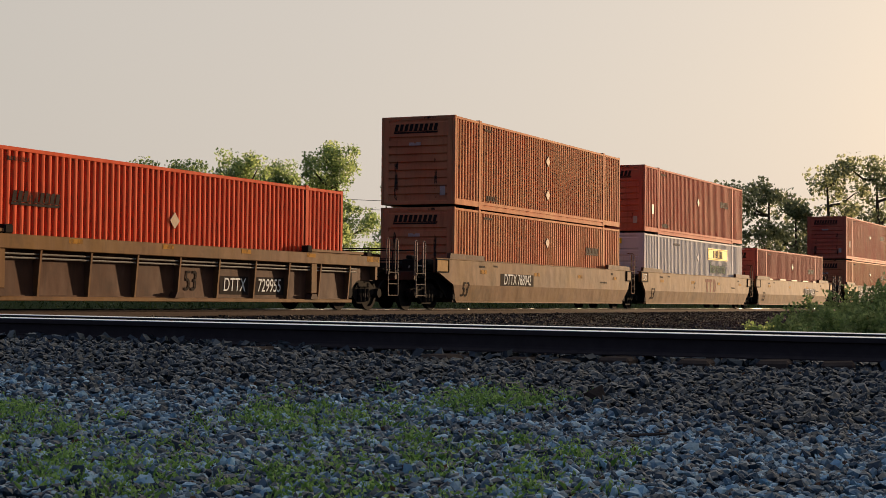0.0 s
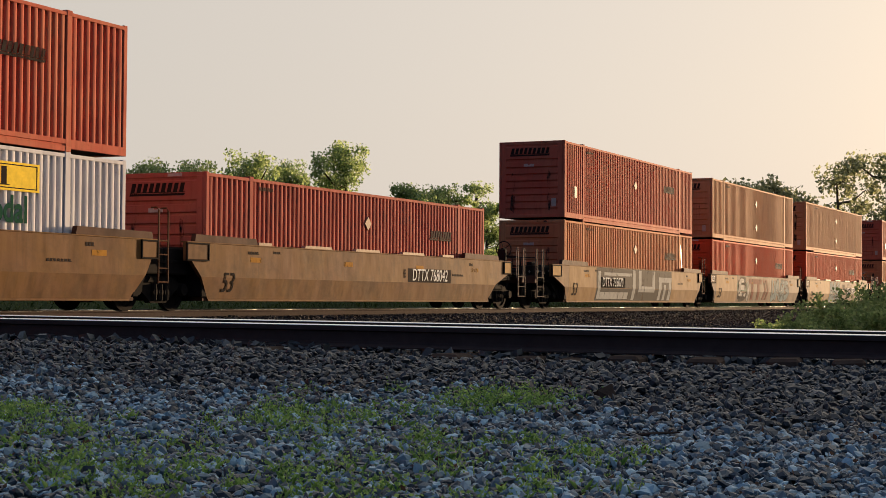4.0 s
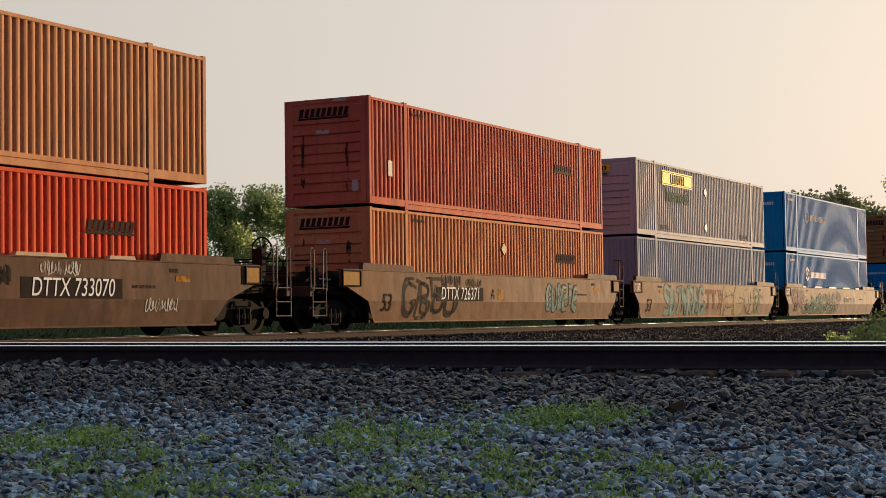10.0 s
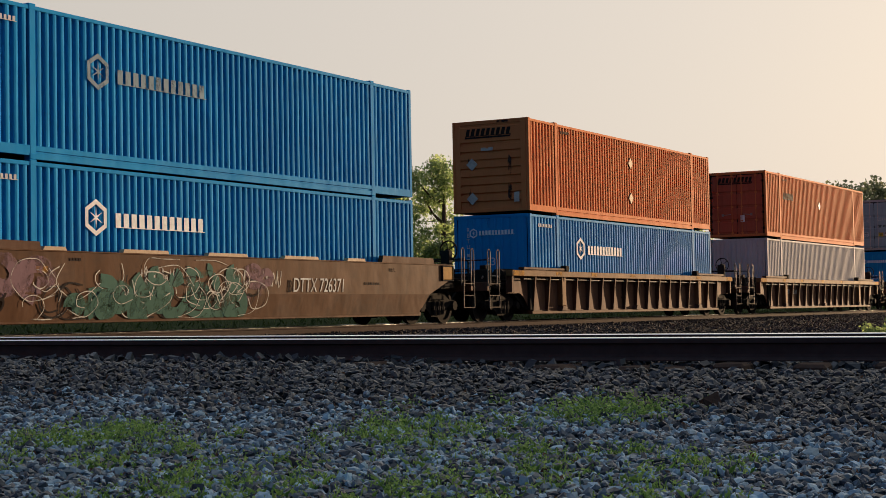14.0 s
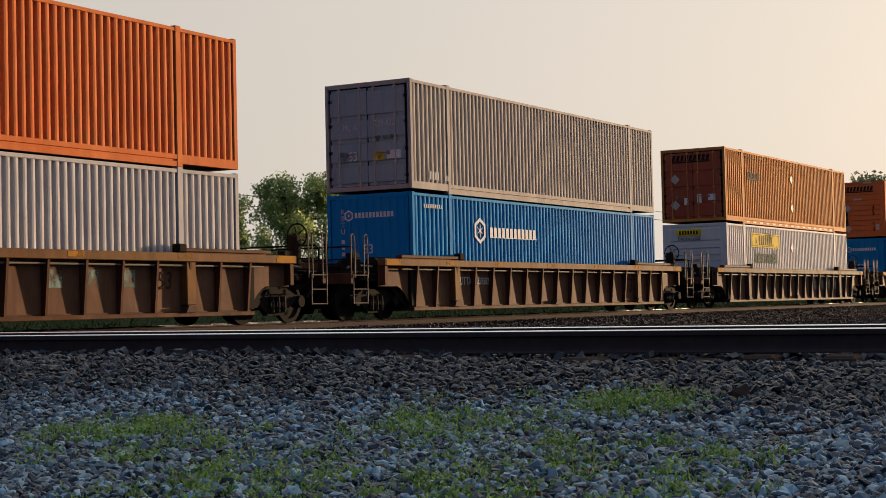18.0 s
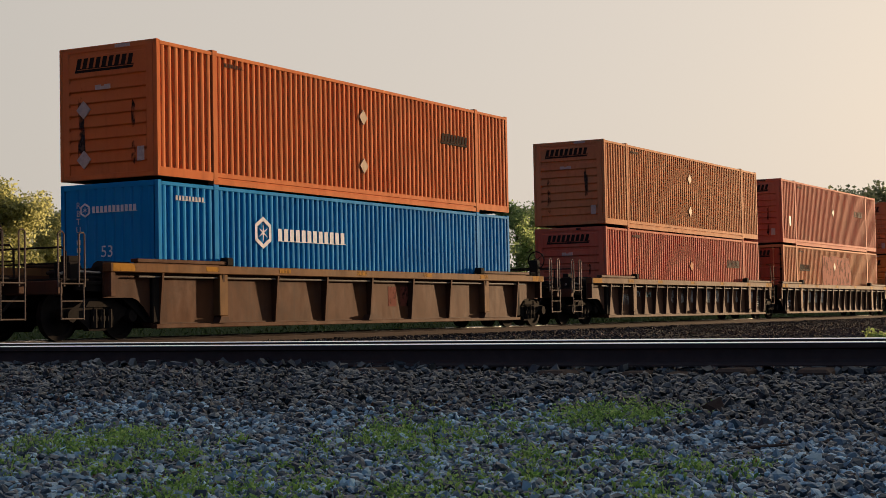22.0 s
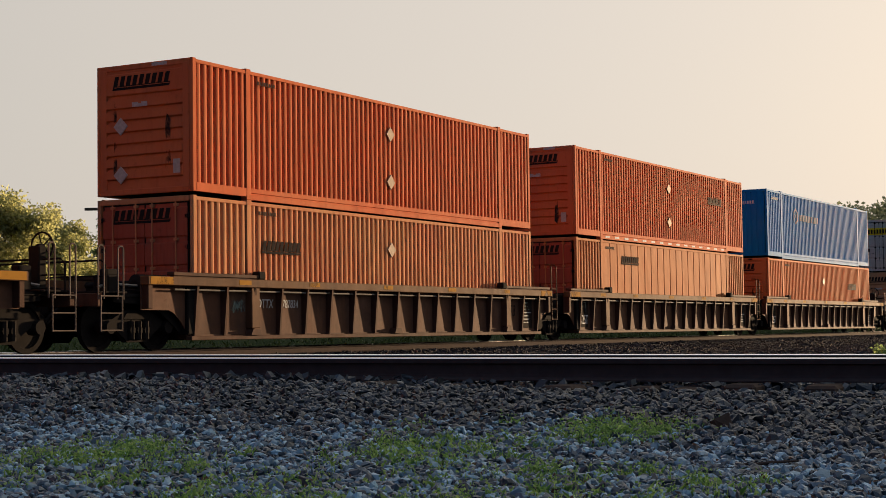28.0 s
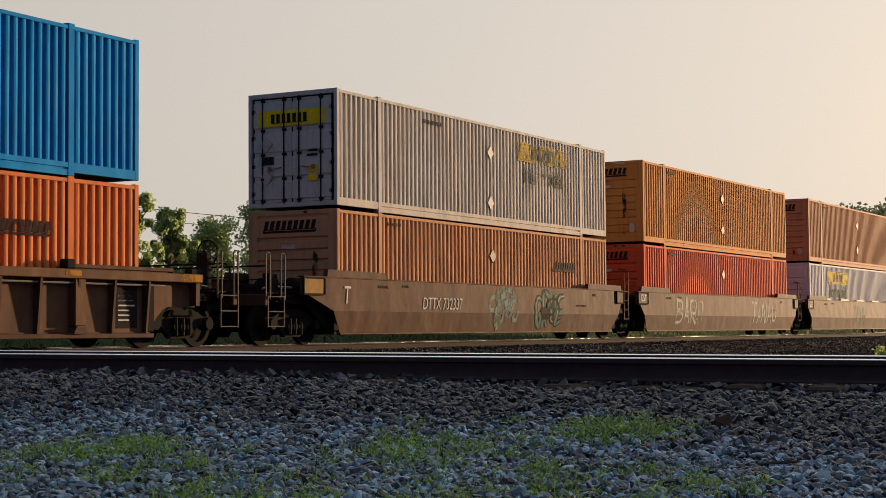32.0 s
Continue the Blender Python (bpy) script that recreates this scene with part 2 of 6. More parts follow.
def ground_mat():
    """Gravelly soil along the two tracks, rough turf beyond, with a ragged edge between them."""
    m, nt, b = shader("soil_and_turf", 0.95, spec=0.03)
    co = nt.nodes.new("ShaderNodeTexCoord")

    def along(x, y, shift):
        d = nt.nodes.new("ShaderNodeVectorMath")
        d.operation = "DOT_PRODUCT"
        d.inputs[1].default_value = (x, y, 0)
        nt.links.new(co.outputs["Object"], d.inputs[0])
        a = nt.nodes.new("ShaderNodeMath")
        a.operation = "ADD"
        a.inputs[1].default_value = shift
        nt.links.new(d.outputs["Value"], a.inputs[0])
        return a.outputs[0]

    def calc(op, u, w):
        n = nt.nodes.new("ShaderNodeMath")
        n.operation = op
        for k, v in enumerate((u, w)):
            if hasattr(v, "is_linked"):
                nt.links.new(v, n.inputs[k])
            else:
                n.inputs[k].default_value = v
        return n.outputs[0]

    ragged = calc("MULTIPLY", noise_at(nt, 1.5, shift=False, detail=6.0), 1.6)
    near = ramp(nt, calc("ADD", along(math.sin(radians(16)), math.cos(radians(16)), 0.0), ragged), 3.6, 3.9)
    s = along(AHEAD_X, AHEAD_Y, 0.0)
    bend = calc("MULTIPLY", calc("MULTIPLY", s, s), -LINE_BEND / 2)
    off = calc("ADD", calc("ADD", along(-AHEAD_Y, AHEAD_X, -LINE_OFF), bend), ragged)
    far = ramp(nt, off, 5.1, 4.7)
    soil = calc("MULTIPLY", near, far)
    v = node(nt, "ShaderNodeTexVoronoi", Scale=22.0)
    nt.links.new(co.outputs["Object"], v.inputs["Vector"])
    gravel = mix(nt, v.outputs["Color"], (0.012, 0.013, 0.015), (0.05, 0.053, 0.058))
    c = mix(nt, ramp(nt, noise_at(nt, 0.35, shift=False), 0.4, 0.65), (0.028, 0.046, 0.018), (0.050, 0.066, 0.026))
    c = mix(nt, ramp(nt, noise_at(nt, 12.0, shift=False), 0.3, 0.7), c, (0.03, 0.048, 0.018))
    nt.links.new(mix(nt, soil, c, gravel), b.inputs["Base Color"])
    bump(nt, b, v.outputs["Distance"], 0.9, 0.03)
    return m


LINE_AZ, LINE_BEND, LINE_OFF = radians(24.18), -0.00021747, 21.914
AHEAD_X, AHEAD_Y = math.sin(LINE_AZ), math.cos(LINE_AZ)


def spray(name, col, cover=0.8, rough=0.7):
    """Thin worn paint through which the surface below shows in patches."""
    m, nt, b = shader(name, rough, spec=0.01)
    nt.links.new(mix(nt, noise_at(nt, 4.0), tuple(c * 0.7 for c in col), tuple(min(1, c * 1.2) for c in col)), b.inputs["Base Color"])
    clear = nt.nodes.new("ShaderNodeBsdfTransparent")
    s = nt.nodes.new("ShaderNodeMixShader")
    nt.links.new(ramp(nt, noise_at(nt, 3.0, (1, 1, 0.6), 6.0), 0.62 - 0.4 * cover, 0.80 - 0.4 * cover), s.inputs[0])
    nt.links.new(clear.outputs[0], s.inputs[1])
    nt.links.new(b.outputs[0], s.inputs[2])
    nt.links.new(s.outputs[0], nt.nodes["Material Output"].inputs["Surface"])
    return m


M["silver"] = spray("silver_spray", (0.34, 0.35, 0.35), 0.93)
M["teal"] = spray("teal_spray", (0.15, 0.25, 0.245), 0.85)
M["moss"] = spray("dull_green_spray", (0.11, 0.17, 0.13), 0.75)
M["ice"] = spray("pale_blue_spray", (0.19, 0.255, 0.275), 0.9)
M["violet"] = spray("violet_spray", (0.17, 0.11, 0.13), 0.6)
M["pine"] = spray("blue_green_spray", (0.060, 0.125, 0.105), 0.7)
M["ghost"] = spray("faded_white_lettering", (0.20, 0.27, 0.33), 0.7)
M["worn_amber"] = spray("worn_yellow_marking", (0.34, 0.17, 0.03), 0.7)
M["worn_green"] = spray("worn_green_lettering", (0.022, 0.065, 0.042), 0.8)
M["haze"] = spray("thin_pale_spray", (0.20, 0.26, 0.24), 0.5)
M["charcoal"] = spray("charcoal_spray", (0.075, 0.072, 0.07), 0.95)
M["rustred"] = spray("rust_red_paint", (0.15, 0.045, 0.032), 0.8)
M["ecru"] = spray("ecru_spray", (0.30, 0.25, 0.155), 0.85)
M["black_spray"] = spray("black_spray", (0.025, 0.022, 0.022), 0.85)
M["white_spray"] = spray("white_spray", (0.50, 0.49, 0.46), 0.7)
M["soot"] = spray("soot", (0.06, 0.040, 0.034), 0.36)
M["red_patch"] = spray("red_patch_paint", (0.25, 0.045, 0.025), 0.74)
M["worn_ink"] = spray("worn_black_lettering", (0.032, 0.024, 0.022), 0.78)
M["worn_chalk"] = spray("worn_white_lettering", (0.50, 0.51, 0.52), 0.9)
M["tread"], _, tread = shader("polished_tread", 0.3, 1.0)
tread.inputs["Base Color"].default_value = (0.98, 0.98, 0.97, 1)
M["faded_sign"] = spray("faded_yellow_panel", (0.62, 0.47, 0.06), 0.72)
M["thin_sign"] = spray("rubbed_yellow_panel", (0.50, 0.36, 0.07), 0.42)
M["thin_green"] = spray("rubbed_green_lettering", (0.10, 0.11, 0.09), 0.5)
M["litter"] = leaves_mat("dead_leaves", (0.07, 0.04, 0.030), (0.17, 0.11, 0.08))
M["ground"] = ground_mat()


# ---------- mesh helpers ----------
class Shape:
    """Vertices and faces gathered for one mesh."""

    def __init__(self):
        self.v, self.f = [], []

    def add(self, pts, faces):
        o = len(self.v)
        self.v += [tuple(p) for p in pts]
        self.f += [tuple(i + o for i in q) for q in faces]
        return self

    def box(self, x0, x1, y0, y1, z0, z1, c=0.0):
        if c <= 0:
            p = [(x, y, z) for x in (x0, x1) for y in (y0, y1) for z in (z0, z1)]
            return self.add(p, [(0, 1, 3, 2), (4, 6, 7, 5), (0, 4, 5, 1), (2, 3, 7, 6), (0, 2, 6, 4), (1, 5, 7, 3)])
        # chamfered box: each corner gives three points
        p, idx = [], {}
        for i, x in enumerate((x0, x1)):
            for j, y in enumerate((y0, y1)):
                for k, z in enumerate((z0, z1)):
                    sx, sy, sz = (c, -c)[i], (c, -c)[j], (c, -c)[k]
                    for a, q in enumerate(((x, y + sy, z + sz), (x + sx, y, z + sz), (x + sx, y + sy, z))):
                        idx[i, j, k, a] = len(p)
                        p.append(q)
        g = lambda i, j, k, a: idx[i, j, k, a]
        f = []
        for s in (0, 1):
            f.append([g(s, 0, 0, 0), g(s, 1, 0, 0), g(s, 1, 1, 0), g(s, 0, 1, 0)])
            f.append([g(0, s, 0, 1), g(1, s, 0, 1), g(1, s, 1, 1), g(0, s, 1, 1)])
            f.append([g(0, 0, s, 2), g(1, 0, s, 2), g(1, 1, s, 2), g(0, 1, s, 2)])
            for t in (0, 1):
                f.append([g(s, t, 0, 0), g(s, t, 1, 0), g(s, t, 1, 1), g(s, t, 0, 1)])
                f.append([g(s, 0, t, 0), g(s, 1, t, 0), g(s, 1, t, 2), g(s, 0, t, 2)])
                f.append([g(0, s, t, 1), g(1, s, t, 1), g(1, s, t, 2), g(0, s, t, 2)])
        for i in (0, 1):
            for j in (0, 1):
                for k in (0, 1):
                    f.append([g(i, j, k, 0), g(i, j, k, 1), g(i, j, k, 2)])
        return self.add(p, f)

    def extrude(self, poly, y0, y1, axis="y"):
        """A closed outline in the plane across the axis, given thickness from y0 to y1."""
        put = {"y": lambda a, b, t: (a, t, b), "x": lambda a, b, t: (t, a, b), "z": lambda a, b, t: (a, b, t)}[axis]
        n = len(poly)
        p = [put(a, b, y0) for a, b in poly] + [put(a, b, y1) for a, b in poly]
        f = [tuple(range(n)), tuple(range(2 * n - 1, n - 1, -1))]
        f += [(i, (i + 1) % n, n + (i + 1) % n, n + i) for i in range(n)]
        return self.add(p, f)

    def tube(self, pts, r, sides=6):
        """A round bar along a line of points."""
        rings = []
        for i, p in enumerate(pts):
            p = Vector(p)
            a = Vector(pts[max(i - 1, 0)])
            b = Vector(pts[min(i + 1, len(pts) - 1)])
            d = (b - a).normalized()
            u = d.cross(Vector((0, 0, 1)))
            if u.length < 0.2:
                u = d.cross(Vector((0, 1, 0)))
            u.normalize()
            w = d.cross(u)
            rr = r[i] if isinstance(r, (list, tuple)) else r
            rings.append([p + (u * math.cos(6.2832 * k / sides) + w * math.sin(6.2832 * k / sides)) * rr for k in range(sides)])
        n = len(rings)
        f = [(i * sides + k, i * sides + (k + 1) % sides, (i + 1) * sides + (k + 1) % sides, (i + 1) * sides + k) for i in range(n - 1) for k in range(sides)]
        f += [tuple(range(sides))[::-1], tuple(range((n - 1) * sides, n * sides))]
        return self.add([q for ring in rings for q in ring], f)

    def lathe(self, prof, y_axis=True, sides=24, at=(0, 0, 0)):
        """Turns an outline of (radius, along) about the y axis."""
        p = []
        for r, a in prof:
            for k in range(sides):
                t = 6.2832 * k / sides
                p.append((at[0] + r * math.cos(t), at[1] + a, at[2] + r * math.sin(t)))
        n = len(prof)
        f = [(i * sides + k, i * sides + (k + 1) % sides, (i + 1) * sides + (k + 1) % sides, (i + 1) * sides + k) for i in range(n - 1) for k in range(sides)]
        f += [tuple(range(sides)), tuple(range((n - 1) * sides, n * sides))[::-1]]
        return self.add(p, f)

    def mesh(self, name, mat):
        me = bpy.data.meshes.new(name)
        me.from_pydata(self.v, [], self.f)
        me.materials.append(mat)
        bm = bmesh.new()
        bm.from_mesh(me)
        bmesh.ops.recalc_face_normals(bm, faces=bm.faces)
        bm.to_mesh(me)
        bm.free()
        return me


MESHES = {}


def shared(key, mat, make):
    """One mesh for all alike parts of one material."""
    k = (key, mat)
    if k not in MESHES:
        s = Shape()
        make(s)
        MESHES[k] = s.mesh(key[0] if isinstance(key, tuple) else key, M[mat])
    return MESHES[k]


def part(name, mesh, parent, at=(0, 0, 0), label="", turn=None):
    ob = new(name, mesh)
    ob.parent = parent
    ob.matrix_basis = (turn or Matrix()) if turn else Matrix.Translation(at)
    if label:
        ob["label"] = label
    return ob


def words(text, size, mat, shear=0.0, squeeze=1.0, bold=0.0):
    """A flat mesh of letters, centred, standing in the xz plane and facing -y."""
    k = (("lettering", text, size, shear, squeeze, bold), mat)
    if k not in MESHES:
        cu = bpy.data.curves.new("lettering", "FONT")
        cu.body, cu.size, cu.shear = text, size, shear
        cu.align_x, cu.align_y = "CENTER", "CENTER"
        cu.extrude, cu.offset = 0.001, bold
        ob = bpy.data.objects.new("lettering", cu)
        scene.collection.objects.link(ob)
        me = bpy.data.meshes.new_from_object(ob.evaluated_get(bpy.context.evaluated_depsgraph_get()))
        scene.collection.objects.unlink(ob)
        bpy.data.objects.remove(ob)
        me.transform(Matrix.Rotation(radians(90), 4, "X") @ Matrix.Diagonal((squeeze, 1, 1, 1)))
        me.materials.clear()
        me.materials.append(M[mat])
        MESHES[k] = me
    return MESHES[k]


# ---------- the train's line: heading, bend and speed ----------
AHEAD = Vector((AHEAD_X, AHEAD_Y))
ASIDE = Vector((-AHEAD_Y, AHEAD_X))


def on_line(s, off=0.0):
    """The point s metres along the train's track and off metres to its far side."""
    k = LINE_BEND
    return AHEAD * (math.sin(k * s) / k) + ASIDE * (LINE_OFF + off + (1 - math.cos(k * s)) / k)


def gone(t):
    """How far the train has come by t seconds, counted from 16 s."""
    u = t - 16
    return 13.8307 * u + 0.03134 * u * u / 2 - 0.000841 * u ** 3 / 6


def line_pose(s, z=0.0):
    a, b = on_line(s - 8.5), on_line(s + 8.5)
    m = (a + b) / 2
    return Matrix.Translation((m.x, m.y, z)) @ Matrix.Rotation(math.atan2((b - a).y, (b - a).x), 4, "Z")


# ---------- ground: one sheet with two ballast banks ----------
NEAR_AZ = radians(106)
NU = Vector((math.sin(NEAR_AZ), math.cos(NEAR_AZ)))      # along the near track, to the right
NW = Vector((-math.cos(NEAR_AZ), math.sin(NEAR_AZ)))     # across it, away from the camera
NEAR_Q, GAUGE = 12.0, 1.505


def near_top(a):
    """Height of the near track's rails, a metres along it."""
    z = 0.04 - 0.0078 * np.clip(a, -11, 8)
    return np.where(np.asarray(a) < -11, np.interp(a, [-19, -11], [0.0, 0.126]), z)


def near_xy(a, q):
    return NU.x * a + NW.x * q, NU.y * a + NW.y * q


def height(x, y):
    """Ground height, for arrays or numbers."""
    x, y = np.asarray(x, float), np.asarray(y, float)
    a, q = x * NU.x + y * NU.y, x * NW.x + y * NW.y
    rail = near_top(a)
    bank = np.interp(q, [-30, 0, 4, 7, 9, 10.2, 11.2, 11.6, 14.2, 15.2, 16.2, 18], [-0.9, -0.72, -0.60, -0.53, -0.46, -0.37, -0.265, -0.235, -0.23, -0.45, -0.55, -0.6])
    lift = np.interp(q, [6, 10, 11.4, 14.2, 16], [0, 0.5, 1, 1, 0])
    near = bank + lift * (rail + np.interp(a, [-6, -3.2], [0.055, 0.0]))
    off = x * ASIDE.x + y * ASIDE.y - LINE_OFF
    s = x * AHEAD.x + y * AHEAD.y
    off = off - LINE_BEND * s * s / 2
    bed = np.interp(np.abs(off), [0, 1.75, 3.6, 8, 20], [-0.215, -0.215, -0.62, -0.7, -0.8])
    bed = np.where(off > 3.6, np.interp(off, [3.6, 6, 9, 14], [-0.62, -0.25, 0.12, 0.35]), bed)
    lump = 0.03 * np.sin(x * 0.9 + 1.3 * np.sin(y * 0.4)) * np.sin(y * 0.7) * np.clip((np.hypot(x, y) - 14) / 10, 0, 1)
    return np.where(q < 16, np.maximum(near, np.where(np.abs(off) < 3.6, bed, -9)), np.maximum(np.maximum(bed, near), -0.8)) + np.where(np.abs(off) > 3, lump, 0)


def spaced(marks):
    return np.concatenate([np.arange(a, b, st) for a, b, st in marks])


gx = spaced([(-900, -200, 50), (-200, -60, 5), (-60, -24, 1.0), (-24, 30, 0.3), (30, 80, 1.5), (80, 200, 5), (200, 901, 50)])
gy = spaced([(-300, -20, 20), (-20, 2, 1.0), (2, 45, 0.3), (45, 140, 1.0), (140, 300, 5), (300, 1501, 60)])
GX, GY = np.meshgrid(gx, gy)
GZ = height(GX, GY)
nx, ny = len(gx), len(gy)
ij = (np.arange(ny - 1)[:, None] * nx + np.arange(nx - 1)[None]).ravel()
me = bpy.data.meshes.new("ground")
me.from_pydata(np.stack([GX, GY, GZ], -1).reshape(-1, 3).tolist(), [], np.stack([ij, ij + 1, ij + nx + 1, ij + nx], -1).tolist())
me.materials.append(M["ground"])
me.polygons.foreach_set("use_smooth", np.ones(len(me.polygons), bool))
ground = tagged(new("ground", me), "grey ballast and rough green turf beside the railway", "ground", kind="structure")


# ---------- rails and sleepers ----------
RAIL = [(-0.075, -0.180), (0.075, -0.180), (0.075, -0.170), (0.016, -0.150), (0.010, -0.130), (0.010, -0.055), (0.035, -0.045), (0.0365, -0.0095),
        (-0.0365, -0.0095), (-0.035, -0.045), (-0.010, -0.055), (-0.010, -0.130), (-0.016, -0.150), (-0.075, -0.170)]
HEAD = [(-0.0366, -0.0100), (0.0366, -0.0100), (0.0358, -0.0074), (0.031, -0.0050), (0.020, -0.0025), (0.009, -0.0005), (0.0, 0.0004), (-0.009, -0.0005), (-0.020, -0.0025), (-0.031, -0.0050), (-0.0358, -0.0074)]


def sweep(prof, line):
    """A profile drawn along a line of (x, y, z)."""
    s = Shape()
    n = len(prof)
    pts = []
    for i, p in enumerate(line):
        a, b = Vector(line[max(i - 1, 0)]), Vector(line[min(i + 1, len(line) - 1)])
        d = (b - a).normalized()
        w = Vector((-d.y, d.x, 0)).normalized()
        pts += [Vector(p) + w * u + Vector((0, 0, v)) for u, v in prof]
    f = [(i * n + k, i * n + (k + 1) % n, (i + 1) * n + (k + 1) % n, (i + 1) * n + k) for i in range(len(line) - 1) for k in range(n)]
    f += [tuple(range(n)), tuple(range((len(line) - 1) * n, len(line) * n))[::-1]]
    return s.add(pts, f)


def rail(name, line, label):
    ob = tagged(new(name, sweep(RAIL, line).mesh(name, M["railside"])), label, "rail", kind="structure")
    top = sweep(HEAD, line).mesh("running_surface", M["tread"])
    top.polygons.foreach_set("use_smooth", [True] * len(top.polygons))
    part("running_surface", top, ob, label="polished steel running surface")
    return ob


near_rails = []
for q in (NEAR_Q, NEAR_Q + GAUGE):
    line = [(*near_xy(a, q), float(near_top(a))) for a in np.arange(-40, 26, 1.0)]
    near_rails.append(rail("rail_near", line, "rusty brown steel rail with a shiny top on timber sleepers"))
for off in (-GAUGE / 2, GAUGE / 2):
    line = [(*on_line(s, off), 0.0) for s in np.arange(-40, 420, 4.0)]
    rail("rail_far", line, "rusty steel rail with a bright top under the train")

tie_me = Shape().box(-0.115, 0.115, -1.30, 1.30, -0.17, 0, 0.022).mesh("sleeper", M["tie"])
near_bed = tagged(new("near_track_bed"), "dark creosoted timber sleepers in ballast", "track", kind="structure")
row = [-2.82, -2.44, -2.01, -1.45, -0.92, -0.49]
row += [-0.49 + 0.5 * i + random.uniform(-0.05, 0.05) for i in range(1, 30)] + [-2.82 - 0.5 * i + random.uniform(-0.06, 0.06) for i in range(1, 52)]
for a in row:
    x, y = near_xy(a, NEAR_Q + GAUGE / 2 + random.uniform(-0.10, 0.10))
    tilt = Matrix.Rotation(math.atan2(NU.y, NU.x) + random.uniform(-0.06, 0.06), 4, "Z") @ Matrix.Rotation(random.uniform(-0.012, 0.012), 4, "X") @ Matrix.Rotation(random.uniform(-0.05, 0.05), 4, "Y")
    part("sleeper", tie_me, near_bed, turn=Matrix.Translation((x, y, float(near_top(a)) - 0.183 - random.choice((0, 0, 0.006, 0.012, 0.025)))) @ tilt)
far_bed = tagged(new("far_track_bed"), "dark timber sleepers under the train", "track", kind="structure")
s = -14.0
while s < 115:
    m = line_pose(s, -0.20)
    part("sleeper", tie_me, far_bed, turn=m @ Matrix.Rotation(random.uniform(-0.02, 0.02), 4, "Z"))
    s += random.uniform(0.47, 0.55)


# ---------- containers, 53 feet long ----------
MOVING = []
CL, CW, CH = 8.075, 1.295, 2.896
POST = 6.096


def corrugated(s, x0, x1, y, z0, z1, out, pitch=0.212, depth=0.075):
    """Upright ridges between x0 and x1; out is the side they stand out to."""
    n = max(1, round((x1 - x0) / pitch))
    p = (x1 - x0) / n
    xs = [(x0, 0)]
    for i in range(n):
        b = x0 + i * p
        xs += [(b + 0.15 * p, 0), (b + 0.22 * p, 0.78), (b + 0.30 * p, 0.93), (b + 0.50 * p, 1), (b + 0.70 * p, 0.93), (b + 0.78 * p, 0.78), (b + 0.85 * p, 0)]
    xs.append((x1, 0))
    pts = [(x, y + out * depth * (k - 1), z) for x, k in xs for z in (z0, z1)]
    s.add(pts, [(2 * i, 2 * i + 2, 2 * i + 3, 2 * i + 1) for i in range(len(xs) - 1)])


def flat_boards(s, x0, x1, y, z0, z1, out, pitch=0.6):
    """Wide plates with narrow upright grooves."""
    n = round((x1 - x0) / pitch)
    p = (x1 - x0) / n
    xs = [(x0, 1)]
    for i in range(1, n):
        b = x0 + i * p
        xs += [(b - 0.035, 1), (b - 0.015, 0), (b + 0.015, 0), (b + 0.035, 1)]
    xs.append((x1, 1))
    pts = [(x, y + out * 0.035 * (k - 1), z) for x, k in xs for z in (z0, z1)]
    s.add(pts, [(2 * i, 2 * i + 2, 2 * i + 3, 2 * i + 1) for i in range(len(xs) - 1)])


SPANS = [(-CL + 0.12, -POST - 0.09), (-POST + 0.09, POST - 0.09), (POST + 0.09, CL - 0.12)]


def side_shape(style, out, span):
    def make(s):
        a, b = SPANS[span]
        (flat_boards if style == "flat" and span == 1 else corrugated)(s, a, b, out * (CW - 0.006), 0.255, CH - 0.085, out)
    return make


def front_ribs(s):
    """End wall: a plain name panel above seven level ridges, pressed from one sheet."""
    line = [(0.0, 0.16), (-0.02, 0.16)]
    for i in range(7):
        z = 0.40 + i * 0.255
        line += [(0.0, z), (-0.055, z + 0.025), (-0.055, z + 0.20), (0.0, z + 0.208)]
    line += [(0.0, 2.215), (-0.045, 2.245), (-0.045, 2.68), (-0.02, 2.70), (-0.02, CH - 0.1), (0.012, CH - 0.1), (0.012, 0.16)]
    s.extrude(line, -1.03, 1.03)
    for sg in (-1, 1):
        s.box(-0.053, 0.0, min(sg * 1.03, sg * 1.20), max(sg * 1.03, sg * 1.20), 0.16, CH - 0.1, 0.006)


def front_plain(s):
    """End wall of shallow upright ridges, pressed from one sheet."""
    line = [(0.0, -1.17), (-0.02, -1.17)]
    for i in range(9):
        y = -1.08 + i * 0.24
        line += [(-0.02, y), (-0.045, y + 0.03), (-0.045, y + 0.17), (-0.02, y + 0.2)]
    line += [(-0.02, 1.17), (0.0, 1.17)]
    s.extrude(line, 0.16, CH - 0.1, "z")


def door_leaf(s):
    """One door leaf, hung at y = 0 and reaching to y = 1.13, its panels pressed from one sheet."""
    line = [(0.02, CH - 0.13), (0.02, 0.17), (-0.02, 0.17)]
    for z0, z1 in ((0.26, 0.72), (0.82, 1.32), (1.42, 1.92), (2.02, 2.66)):
        line += [(-0.02, z0), (-0.05, z0 + 0.03), (-0.05, z1 - 0.03), (-0.02, z1)]
    s.extrude(line + [(-0.02, CH - 0.13)], 0.01, 1.13)


def rod(s):
    s.tube([(-0.075, 0, 0.16), (-0.075, 0, CH - 0.12)], 0.017)
    for z in (0.24, 0.77, 1.37, 1.97, 2.7):
        s.box(-0.09, -0.02, -0.045, 0.045, z - 0.03, z + 0.03)


